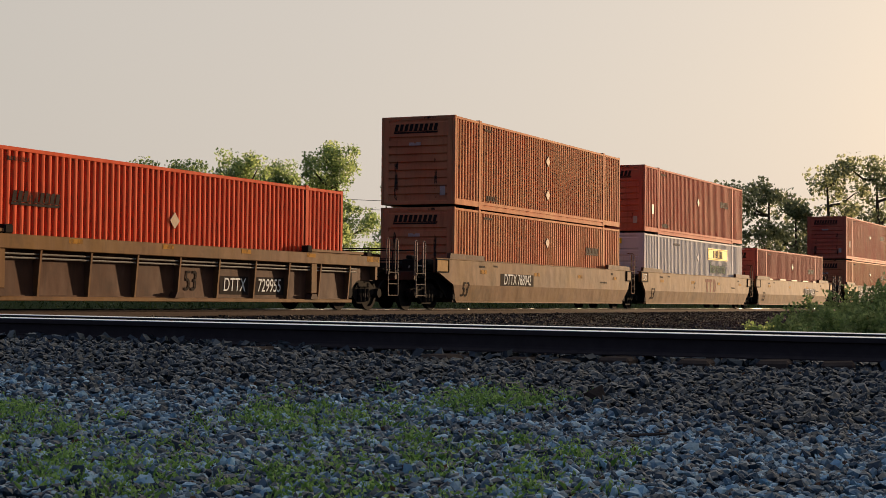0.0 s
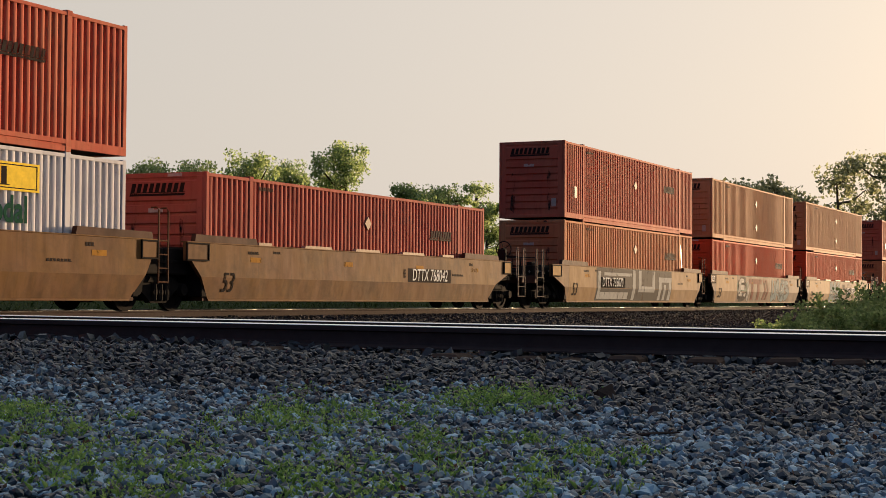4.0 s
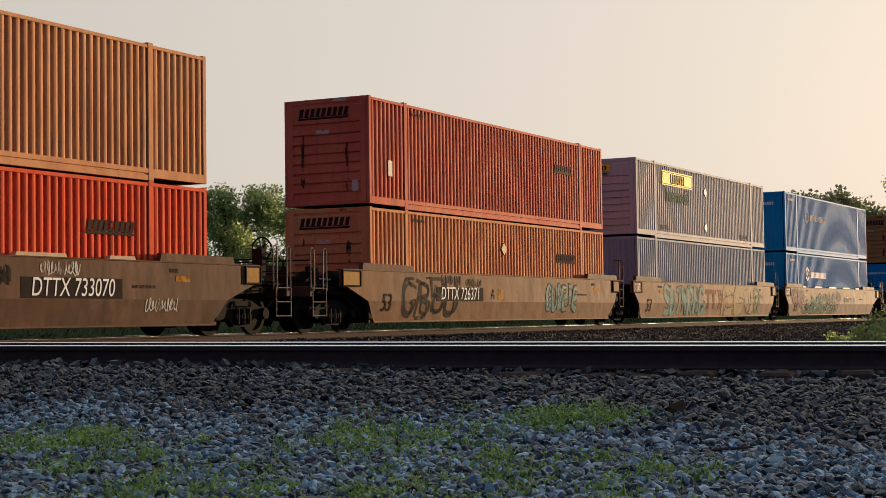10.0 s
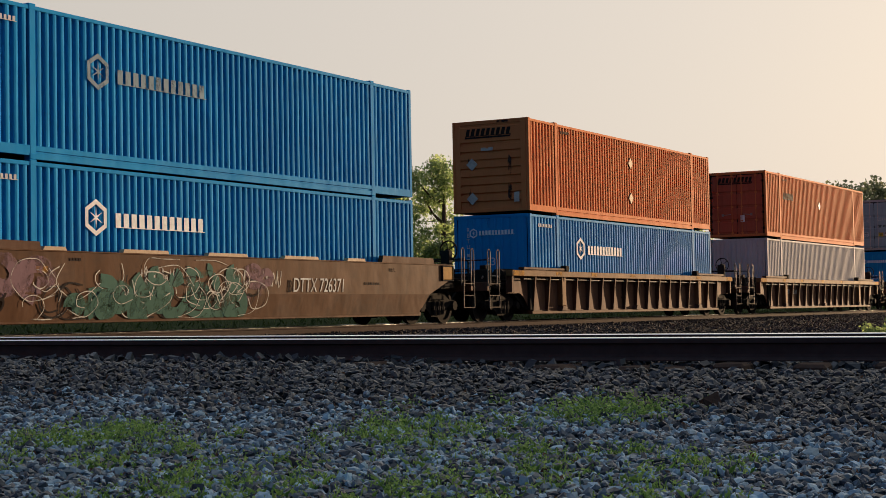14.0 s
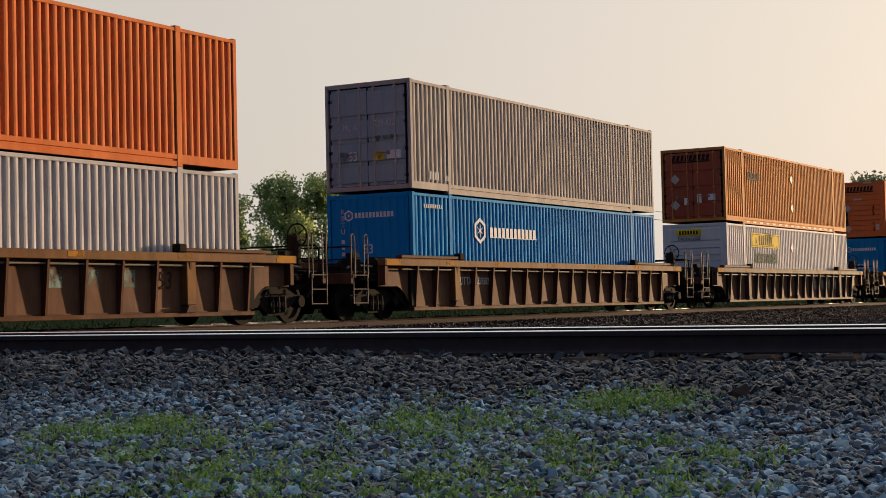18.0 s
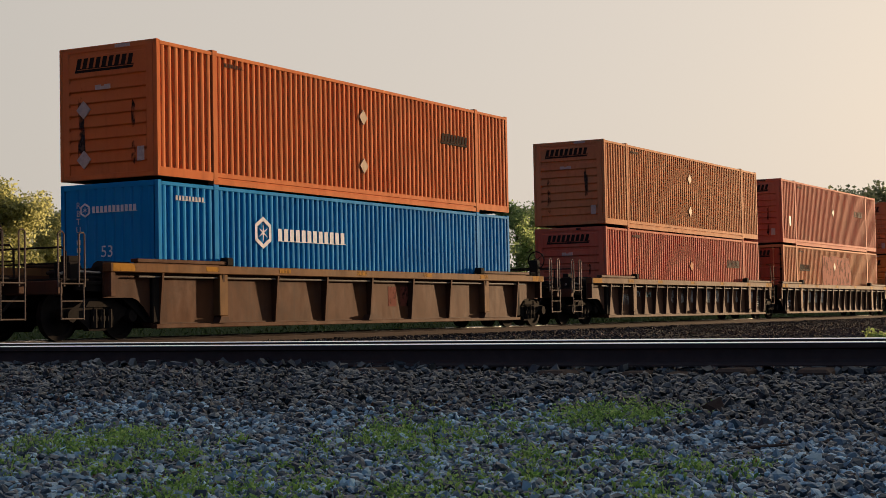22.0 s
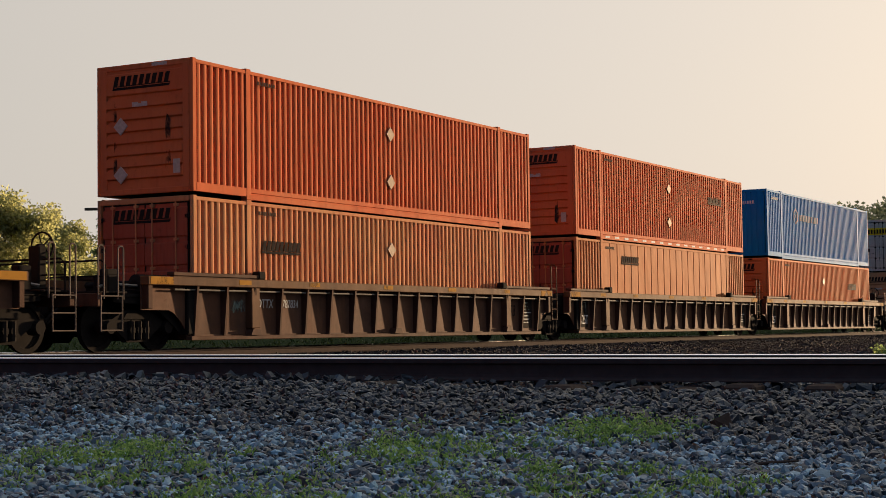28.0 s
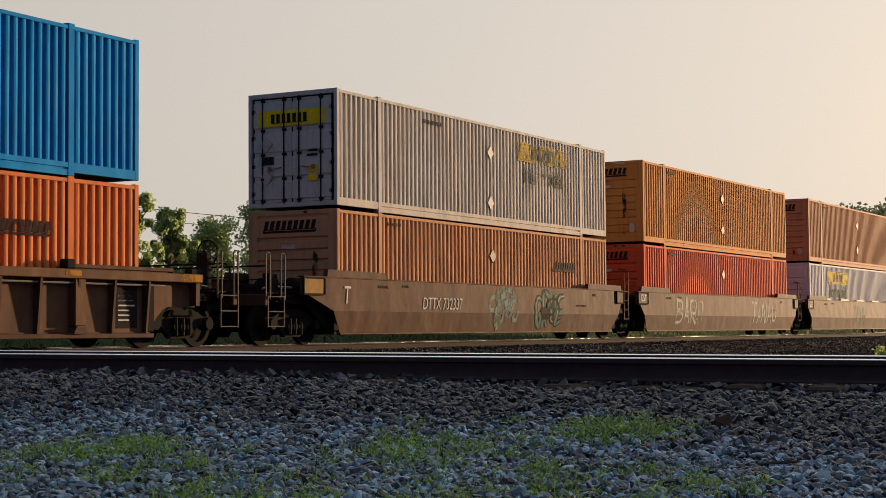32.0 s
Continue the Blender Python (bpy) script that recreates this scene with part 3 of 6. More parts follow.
def handle(s):
    s.tube([(-0.09, -0.02, 1.05), (-0.10, 0.22, 1.02), (-0.10, 0.36, 1.02)], 0.014)
    s.box(-0.11, -0.03, 0.30, 0.38, 0.97, 1.07)


def name_blocks(s, letters, w, h, slant=0.25, bar=True):
    """A brand name drawn as a row of slanted blocks over a bar: one flat shape."""
    step = w / letters
    lip = 0.06 * h
    line = []
    if bar:
        line += [(-w / 2 - 0.03, -0.42 * h), (w / 2 - 0.04, -0.42 * h), (w / 2, -0.16 * h), (-w / 2 + 0.03, -0.16 * h), (-w / 2 + 0.03, -0.02), (w / 2, -0.02), (w / 2, 0)]
    else:
        line += [(-w / 2, -lip), (w / 2, -lip), (w / 2, 0)]
    for i in reversed(range(letters)):
        x = -w / 2 + i * step
        d = step * 0.66
        line += [(x + d, 0), (x + d + slant * h, h), (x + slant * h, h), (x, 0)]
    s.extrude(line, -0.002, 0.002)


def bars(s, n, w, h):
    """Small writing too worn to read, as short upright bars on a hairline."""
    line = [(-w / 2, -0.01), (w / 2, -0.01), (w / 2, 0)]
    for i in reversed(range(n)):
        x = -w / 2 + w * i / n
        line += [(x + w / n * 0.6, 0), (x + w / n * 0.6, h), (x, h), (x, 0)]
    s.extrude(line, -0.002, 0.002)


def diamond(s):
    s.extrude([(0, -0.19), (0.19, 0), (0, 0.19), (-0.19, 0)], -0.012, 0.012)


def hex_ring(s, r=0.3):
    """A six-sided ring."""
    corner = [(math.cos(radians(60 * k + 30)), math.sin(radians(60 * k + 30))) for k in range(6)]
    pts = [(q * c, y, q * e) for y in (-0.002, 0.002) for q in (r, 0.72 * r) for c, e in corner]
    f = []
    for k in range(6):
        n = (k + 1) % 6
        f += [(k, n, 6 + n, 6 + k), (12 + k, 12 + n, 18 + n, 18 + k), (k, n, 12 + n, 12 + k), (6 + k, 6 + n, 18 + n, 18 + k)]
    s.add(pts, f)


def star(s, r=0.3):
    """Six thin rays."""
    s.extrude([((0.6 if k % 2 else 0.10) * r * math.cos(radians(30 * k)), (0.6 if k % 2 else 0.10) * r * math.sin(radians(30 * k))) for k in range(12)], -0.002, 0.002)


TO_END = Matrix.Rotation(radians(-90), 4, "Z")       # turns what faces -y to face -x
SKIN = -CW - 0.006


def on_side(name, mesh, ob, x, z, label="", proud=0.0):
    return part(name, mesh, ob, (x, SKIN - proud, z), label)


def on_end(name, mesh, ob, y, z, label="", proud=0.062):
    """y to the far side is the left of the end wall."""
    return part(name, mesh, ob, label=label, turn=Matrix.Translation((-CL - proud, y, z)) @ TO_END)


def container(spec, lower):
    """spec: (paint, end style, side style, maker, marks)."""
    col, end, side, maker, marks = spec
    ob = new("shipping_container")
    p = lambda name, key, make, at=(0, 0, 0), label="", mat=None, turn=None: part(name, shared(key, mat or col, make), ob, at, label, turn)
    for out in (-1, 1):
        for k in range(3):
            p("side_panel", ("side_panel", side, out, k), side_shape(side, out, k))
    p("roof", "roof", lambda s: s.box(-CL + 0.05, CL - 0.05, -CW + 0.03, CW - 0.03, CH - 0.08, CH - 0.045, 0.006))
    p("floor", "floor", lambda s: s.box(-CL + 0.05, CL - 0.05, -CW + 0.05, CW - 0.05, 0.10, 0.16), mat="dark")
    for sgn in (-1, 1):
        y0, y1 = sorted((sgn * (CW + 0.004), sgn * (CW - 0.09)))
        p("top_rail", ("top_rail", sgn), lambda s: s.box(-CL + 0.1, CL - 0.1, y0, y1, CH - 0.115, CH - 0.036, 0.008))
        for xa, xb, zl in ((-POST + 0.08, POST - 0.08, 0.012), (-CL + 0.1, -POST - 0.08, 0.075), (POST + 0.08, CL - 0.1, 0.075)):
            ya, yi = sgn * (CW + 0.004), sgn * (CW - 0.09)
            yr = sgn * (CW - 0.022)
            lip = [(yr, 0.268), (ya, 0.255), (ya, 0.165), (yr, 0.155), (yr, 0.128), (ya, 0.118), (ya, zl)] if zl < 0.05 else [(yr, 0.268), (ya, 0.255), (ya, zl)]
            p("bottom_rail", ("bottom_rail", sgn, xa), lambda s: s.extrude(lip + [(yi, zl), (yi, 0.268)], xa, xb, "x"))
        for e in (-1, 1):
            xs = sorted((e * CL, e * (CL - 0.13)))
            p("corner_post", ("corner_post", sgn, e), lambda s: s.box(xs[0], xs[1], min(y0, y1), max(y0, y1), 0.07, CH - 0.01, 0.012))
            xc = e * POST
            p("stacking_post", ("stacking_post", sgn, e), lambda s: (s.box(xc - 0.085, xc + 0.085, y0 - 0.004, y1 + 0.004, 0.10, CH - 0.09, 0.01)))
            yc0, yc1 = sorted((sgn * (CW + 0.012), sgn * (CW - 0.15)))
            for z in (0.0, CH - 0.115):
                p("corner_casting", ("corner_casting", sgn, e, z), lambda s: s.box(xc - 0.095, xc + 0.095, yc0, yc1, z, z + 0.12, 0.014))
    for e in (-1, 1):
        xs = sorted((e * CL, e * (CL - 0.1)))
        p("end_header", ("end_header", e), lambda s: s.box(xs[0], xs[1], -CW + 0.09, CW - 0.09, CH - 0.13, CH - 0.012, 0.01))
        p("end_sill", ("end_sill", e), lambda s: s.box(xs[0], xs[1], -CW + 0.09, CW - 0.09, 0.075, 0.19, 0.01))
    rear = Matrix.Translation((CL - 0.05, 0, 0)) @ Matrix.Rotation(math.pi, 4, "Z")
    p("end_wall", "end_wall_rear", front_ribs, turn=rear)
    if end == "doors":
        for sgn in (-1, 1):
            leaf = part("door", shared("door", "door_red" if maker == "S" else "door_grey" if col == "ash" else col, door_leaf), ob, turn=Matrix.Translation((-CL + 0.05, 0, 0)) @ Matrix.Diagonal((1, sgn, 1, 1)))
            for y in (0.22, 0.85):
                part("lock_rod", shared("lock_rod", "dark" if maker == "H" else "plate" if not maker else col, rod), leaf, (0, y, 0))
            part("handle", shared("handle", "steel", handle), leaf, (0, 0.3, 0))
            part("gasket", shared("gasket", "dark", lambda s: (s.box(-0.024, 0.0, 0.0, 0.022, 0.17, CH - 0.13), s.box(-0.024, 0.0, 1.118, 1.15, 0.17, CH - 0.13), s.box(-0.024, 0.0, 0.022, 1.118, CH - 0.165, CH - 0.13), s.box(-0.024, 0.0, 0.022, 1.118, 0.17, 0.20))), leaf, label="black rubber door seal")
            for z in (0.42, 1.1, 1.8, 2.45):
                part("hinge", shared("hinge", "dark", lambda s: s.box(-0.05, 0.0, 1.06, 1.20, -0.05, 0.05, 0.012)), leaf, (0, 0, z))
    else:
        p("end_wall", ("end_wall", end), front_plain if end == "plain" else front_ribs, (-CL + 0.045, 0, 0))
    # lettering and plates
    if maker == "S":
        on_end("name_mark", shared(("name_mark", 9, 1.55), "ink", lambda s: name_blocks(s, 9, 1.55, 0.21)), ob, 0.06, 2.43, "faded black slanted name mark", 0.006)
        if end != "doors":
            on_end("grille", shared("grille", "plate", lambda s: s.extrude([(-0.2, -0.05), (0.2, -0.05), (0.2, 0.05), (0.05, 0.05), (0.05, 0.02), (-0.05, 0.02), (-0.05, 0.05), (-0.2, 0.05)], -0.01, 0.01)), ob, 0.1, 2.0, "small pale vent plate", 0.022)
    if maker == "R":
        on_end("emblem", shared(("emblem", 0.15), "chalk", lambda s: hex_ring(s, 0.15)), ob, 0.62, 2.34, "white six-sided emblem", 0.008)
        on_end("emblem_star", shared(("emblem_star", 0.15), "chalk", lambda s: star(s, 0.15)), ob, 0.62, 2.34, "", 0.008)
        on_end("name_mark", shared(("name_mark", 11, 1.2), "chalk", lambda s: name_blocks(s, 11, 1.2, 0.13, 0.0, False)), ob, -0.17, 2.28, "white name mark", 0.008)
        on_end("lettering", words("53", 0.34, "chalk"), ob, 0.04, 1.45, "white figures", 0.012)
        for k, c in enumerate("RBTU"):
            on_end("lettering", words(c, 0.19, "worn_chalk"), ob, 0.80, 2.44 - 0.17 * k, "white letter in a column", 0.012)
        on_end("lettering", shared("figure_column", "worn_chalk", lambda s: [s.box(-0.05, 0.05, -0.002, 0.002, -0.16 * k - 0.1, -0.16 * k) for k in range(4)]), ob, 0.80, 1.72, "column of white figures", 0.012)
    if maker == "H" and end == "doors":
        on_end("name_panel", shared("name_panel_end", "sign", lambda s: s.box(-0.98, 0.98, -0.004, 0.004, -0.19, 0.19)), ob, 0.0, 2.25, "yellow name panel", 0.012)
        on_end("name_mark", shared(("name_mark", 7, 1.1), "ink", lambda s: name_blocks(s, 7, 1.1, 0.22, 0.0, False)), ob, 0.05, 2.14, "black name mark", 0.02)
    if maker == "H" and end != "doors":
        on_end("name_panel", shared("name_panel_small", "sign", lambda s: s.box(-0.5, 0.5, -0.004, 0.004, -0.12, 0.12)), ob, 0.2, 2.55, "yellow name panel", 0.055)
        on_end("name_mark", shared(("name_mark", 7, 0.8), "ink", lambda s: name_blocks(s, 7, 0.8, 0.13, 0.0, False)), ob, 0.2, 2.485, "black name mark", 0.062)
        on_end("lettering", words("Intermodal", 0.2, "ink"), ob, 0.2, 2.32, "dark green lettering", 0.055)
    if end == "ribs" and maker == "S":
        g = random.Random(len(MOVING) * 7 + 3)
        for y in (0.74, -0.66):
            z0, z1, w = g.uniform(0.3, 0.7), g.uniform(1.5, 2.1), g.uniform(0.05, 0.11)
            poly = [(-w, z0), (w * 0.4, z0 - 0.1), (w, z0 + 0.1), (w * 0.7, (z0 + z1) / 2), (w * 0.9, z1), (-w * 0.3, z1 + 0.12), (-w * 0.9, z1 - 0.1), (-w * 0.6, (z0 + z1) / 2)]
            on_end("grime_streak", Shape().extrude(poly, -0.001, 0.001).mesh("grime_streak", M["soot"]), ob, y + g.uniform(-0.05, 0.05), 0, "dark vertical grime streak", 0.0125)
        on_end("notice_plate", shared(("notice_plate", 0.2), "plate", lambda s: s.box(-0.09, 0.09, -0.003, 0.003, -0.15, 0.15)), ob, -0.88, g.choice((0.5, 0.55, 0.62)), "small grey notice plate", 0.014)
        on_end("header_plate", shared(("notice_plate", 0.36), "plate" if g.random() < 0.5 else "soot", lambda s: s.box(-0.2, 0.2, -0.003, 0.003, -0.035, 0.035)), ob, -0.42, CH - 0.07, "small plate on the end header", 0.005)
    for mark in marks:
        kind, x, z = mark[:3]
        if kind == "dia":
            on_side("placard", shared("placard", mark[3] if len(mark) > 3 else "cream", diamond), ob, x, z, "pale diamond placard")
        elif kind == "enddia":
            on_end("placard", shared("placard", "plate", diamond), ob, x, z, "grey diamond placard", 0.024)
        elif kind == "name":
            on_side("name_mark", shared(("name_mark", 9, 1.5), mark[3] if len(mark) > 3 else "worn_ink", lambda s: name_blocks(s, 9, 1.5, 0.2)), ob, x, z - 0.05, "worn black slanted name mark")
        elif kind == "bars":
            on_side("small_writing", shared(("small_writing", mark[3], mark[4], mark[5]), mark[6], lambda s: bars(s, mark[3], mark[4], mark[5])), ob, x, z, "worn small writing")
        elif kind == "endtag":
            on_end("paper_tag", shared(("paper_tag", mark[3], mark[4]), mark[5] if len(mark) > 5 else "chalk", lambda s: s.box(-mark[3] / 2, mark[3] / 2, -0.004, 0.004, -mark[4] / 2, mark[4] / 2)), ob, x, z, "pale notice plate", 0.02)
        elif kind == "endwords":
            on_end("lettering", words(mark[3], mark[4], mark[5], 0.0, 0.8), ob, x, z, "pale lettering", 0.05)
        elif kind == "tag":
            on_side("paper_tag", shared(("paper_tag", mark[3], mark[4]), "plate", lambda s: s.box(-mark[3] / 2, mark[3] / 2, -0.004, 0.004, -mark[4] / 2, mark[4] / 2)), ob, x, z, "pale notice plate")
        elif kind == "hunt":
            state = mark[3] if len(mark) > 3 else 0
            yellow, black, dark_green = (("sign", "ink", "green"), ("faded_sign", "worn_ink", "worn_green"), ("thin_sign", "thin_green", "thin_green"))[state]
            on_side("name_panel", shared("name_panel", yellow, lambda s: s.box(-1.75, 1.75, -0.003, 0.003, -0.28, 0.28)), ob, x, z, "yellow name panel", 0.002)
            on_side("name_mark", shared(("name_mark", 7, 1.7), black, lambda s: name_blocks(s, 7, 1.7, 0.34, 0.0, False)), ob, x, z - 0.16, "black name mark", 0.006)
            on_side("name_panel_border", shared("name_panel_border", black, lambda s: (s.box(-1.68, 1.68, -0.003, 0.003, 0.215, 0.235), s.box(-1.68, 1.68, -0.003, 0.003, -0.235, -0.215), s.box(-1.68, -1.65, -0.003, 0.003, -0.215, 0.215), s.box(1.65, 1.68, -0.003, 0.003, -0.215, 0.215))), ob, x, z, "thin black border", 0.004)
            on_side("lettering", words("Intermodal", 0.74, dark_green, 0.0, 0.86, 0.018), ob, x, z - 0.66, "dark green lettering", 0.004)
        elif kind == "words":
            on_side("lettering", words(mark[3], 0.22, "ink", 0.0, 0.75), ob, x, z, "small black lettering", 0.004)
        elif kind == "robin":
            tone = mark[3] if len(mark) > 3 else "chalk"
            on_side("emblem", shared(("emblem", 0.36), tone, lambda s: hex_ring(s, 0.36)), ob, x - 1.98, z, "white six-sided emblem", 0.002)
            on_side("emblem_star", shared(("emblem_star", 0.36), tone, lambda s: star(s, 0.36)), ob, x - 1.98, z, "", 0.002)
            on_side("name_mark", shared(("name_mark", 12, 2.9), tone, lambda s: name_blocks(s, 12, 2.9, 0.27, 0.0, False)), ob, x + 0.05, z - 0.16, "white name mark", 0.002)
        elif kind == "tape":
            for i in range(15):
                on_side("reflector", shared("reflector", "chalk", lambda s: s.box(-0.17, 0.17, -0.002, 0.002, -0.03, 0.03)), ob, -5.6 + i * 0.8, 0.09, proud=0.0)
        elif kind == "torn":
            # added zigzag of bright metal that stands in for a sun glint
            s = Shape()
            row = [(0.0, 1.75), (0.10, 1.45), (0.16, 1.1), (0.26, 0.75), (0.38, 0.35), (0.50, 0.12)]
            s.add([q for k, (a, b) in enumerate(row) for q in ((a, 0.0, b), (a + 0.05 + 0.03 * (k % 3), -0.015 + 0.01 * (k % 2), b + 0.06 * (k % 2)))], [(2 * k, 2 * k + 1, 2 * k + 3, 2 * k + 2) for k in range(5)])
            on_side("torn_strip", s.mesh("torn_strip", M["bare"]), ob, x, z, "torn bare metal strip")
        elif kind == "repaint":
            poly = [(-2.3, -1.0), (-1.1, -0.85), (-0.8, -1.2), (0.6, -1.1), (1.6, -0.9), (2.4, -1.1), (2.5, 0.1), (2.2, 0.72), (1.0, 0.66), (-0.4, 0.76), (-1.5, 0.68), (-2.4, 0.74), (-2.5, -0.2)]
            on_side("paint_patch", Shape().extrude(poly, -0.001, 0.001).mesh("paint_patch", M["red_patch"]), ob, x, z, "patch of red repaint", 0.001)
    if maker == "S":
        on_side("small_writing", shared(("small_writing", 8, 0.7), "worn_ink", lambda s: bars(s, 8, 0.7, 0.07)), ob, -5.4, 2.60, "worn small writing")
        if len(MOVING) % 3:
            on_side("small_writing", shared(("small_writing", 7, 0.95), "worn_ink", lambda s: bars(s, 7, 0.95, 0.15)), ob, -5.1, 0.34, "worn small writing")
    elif maker:
        on_side("small_writing", shared(("small_writing", 9, 1.0), "worn_chalk" if maker == "R" else "worn_ink", lambda s: bars(s, 9, 1.0, 0.09)), ob, -7.0 if maker == "R" else -3.4, 2.5, "worn small writing")
    return ob


# ---------- wagons ----------
WHEEL_R, AXLES, BOGIE_X = 0.46, 0.885, 9.65
WHEELS = []



def wheelset_shape(s):
    for sgn in (-1, 1):
        y = sgn * 0.75
        prof = [(0.07, -0.06), (0.38, -0.02), (0.40, -0.05), (WHEEL_R, -0.055), (WHEEL_R - 0.006, 0.05), (WHEEL_R + 0.025, 0.055), (WHEEL_R + 0.025, 0.085), (0.39, 0.085), (0.37, 0.04), (0.07, 0.05)]
        s.lathe([(r, y + sgn * -a * -1 if sgn < 0 else y - a) for r, a in prof], at=(0, 0, 0))
    s.lathe([(0.08, -1.0), (0.08, 1.0)], sides=12)


def rim_marks(s):
    """Chalky paint flecks on the outer rim, which show that it turns."""
    for k in range(9):
        t = k * 0.23
        for r0, r1 in ((0.405, 0.45),):
            if k in (3, 6):
                continue
            s.add([(r * math.cos(t + d), -0.81, r * math.sin(t + d)) for r, d in ((r0, 0), (r1, 0), (r1, 0.13), (r0, 0.13))] +
                  [(r * math.cos(t + d), -0.806, r * math.sin(t + d)) for r, d in ((r0, 0), (r1, 0), (r1, 0.13), (r0, 0.13))],
                  [(0, 1, 2, 3), (4, 5, 6, 7), (0, 1, 5, 4), (1, 2, 6, 5), (2, 3, 7, 6), (3, 0, 4, 7)])


def side_frame_shape(s):
    """Cast truck side: arched top, sloping legs, spring opening."""
    top = [(-1.12, 0.50), (-1.06, 0.60), (-0.75, 0.62), (-0.35, 0.80), (0.35, 0.80), (0.75, 0.62), (1.06, 0.60), (1.12, 0.50), (1.05, 0.36), (0.80, 0.36), (0.72, 0.46), (0.38, 0.24), (0.30, 0.16), (-0.30, 0.16), (-0.38, 0.24), (-0.72, 0.46), (-0.80, 0.36), (-1.05, 0.36)]
    s.extrude(top, -0.07, 0.07)
    for x in (-0.22, 0, 0.22):
        s.lathe([(0.085, -0.16), (0.085, -0.07)], sides=10, at=(x, 0, 0.40))
        s.tube([(x, -0.10, 0.22), (x, -0.10, 0.58)], 0.075, 8)
    for x in (-AXLES, AXLES):
        s.lathe([(0.13, -0.17), (0.14, -0.05), (0.14, 0.08)], sides=12, at=(x, 0, WHEEL_R))
    s.extrude([(-0.45, 0.62), (0.45, 0.62), (0.35, 0.74), (-0.35, 0.74)], -0.11, 0.09)


def bogie(car, x):
    b = part("bogie", shared("bogie", "dark", lambda s: (s.box(-0.2, 0.2, -1.1, 1.1, 0.45, 0.72, 0.03), s.box(-0.7, -0.5, -0.6, 0.6, 0.28, 0.4), s.box(0.5, 0.7, -0.6, 0.6, 0.28, 0.4))), car, (x, 0, 0), "greasy black cast steel bogie")
    for sgn in (-1, 1):
        part("side_frame", shared("side_frame", "dark", side_frame_shape), b, turn=Matrix.Translation((0, sgn * 1.02, 0)) @ Matrix.Rotation(0 if sgn < 0 else math.pi, 4, "Z"))
    for ax in (-AXLES, AXLES):
        w = part("wheelset", WHEEL_MESH, b, (ax, 0, WHEEL_R))
        WHEELS.append(w)


def wheel_mesh():
    me = Shape()
    wheelset_shape(me)
    n = len(me.f)
    rim_marks(me)
    k = len(me.f)
    out = me.mesh("wheelset", M["dark"])
    out.materials.append(M["plate"])
    out.polygons.foreach_set("material_index", [0] * n + [1] * (k - n))
    return out


WHEEL_MESH = wheel_mesh()


def ladder_shape(w, z0, z1, rungs, r=0.016):
    def make(s):
        for x in (-w / 2, w / 2):
            s.tube([(x, 0, z0), (x, 0, z1)], r)
        for i in range(rungs):
            z = z0 + 0.02 + (z1 - z0 - 0.04) * i / max(1, rungs - 1)
            s.tube([(-w / 2, 0, z), (w / 2, 0, z)], r * 0.9)
    return make


def hand_rail(h0, h1, w):
    def make(s):
        s.tube([(-w / 2, 0, h0), (-w / 2, 0, h1 - 0.04), (-w / 2 + 0.04, 0, h1), (w / 2 - 0.04, 0, h1), (w / 2, 0, h1 - 0.04), (w / 2, 0, h0)], 0.018)
    return make


def brake_wheel(s):
    n = 20
    pts = [(0.27 * math.cos(6.2832 * i / n), 0, 0.27 * math.sin(6.2832 * i / n)) for i in range(n + 1)]
    s.tube(pts, 0.02, 6)
    for k in range(5):
        t = 6.2832 * k / 5
        s.tube([(0, 0, 0), (0.27 * math.cos(t), 0, 0.27 * math.sin(t))], 0.013)
    s.lathe([(0.05, -0.04), (0.05, 0.12)], sides=10)


def coupler(s):
    s.box(-0.75, 0.0, -0.11, 0.11, -0.1, 0.1, 0.02)
    s.box(-0.98, -0.72, -0.17, 0.13, -0.16, 0.16, 0.05)


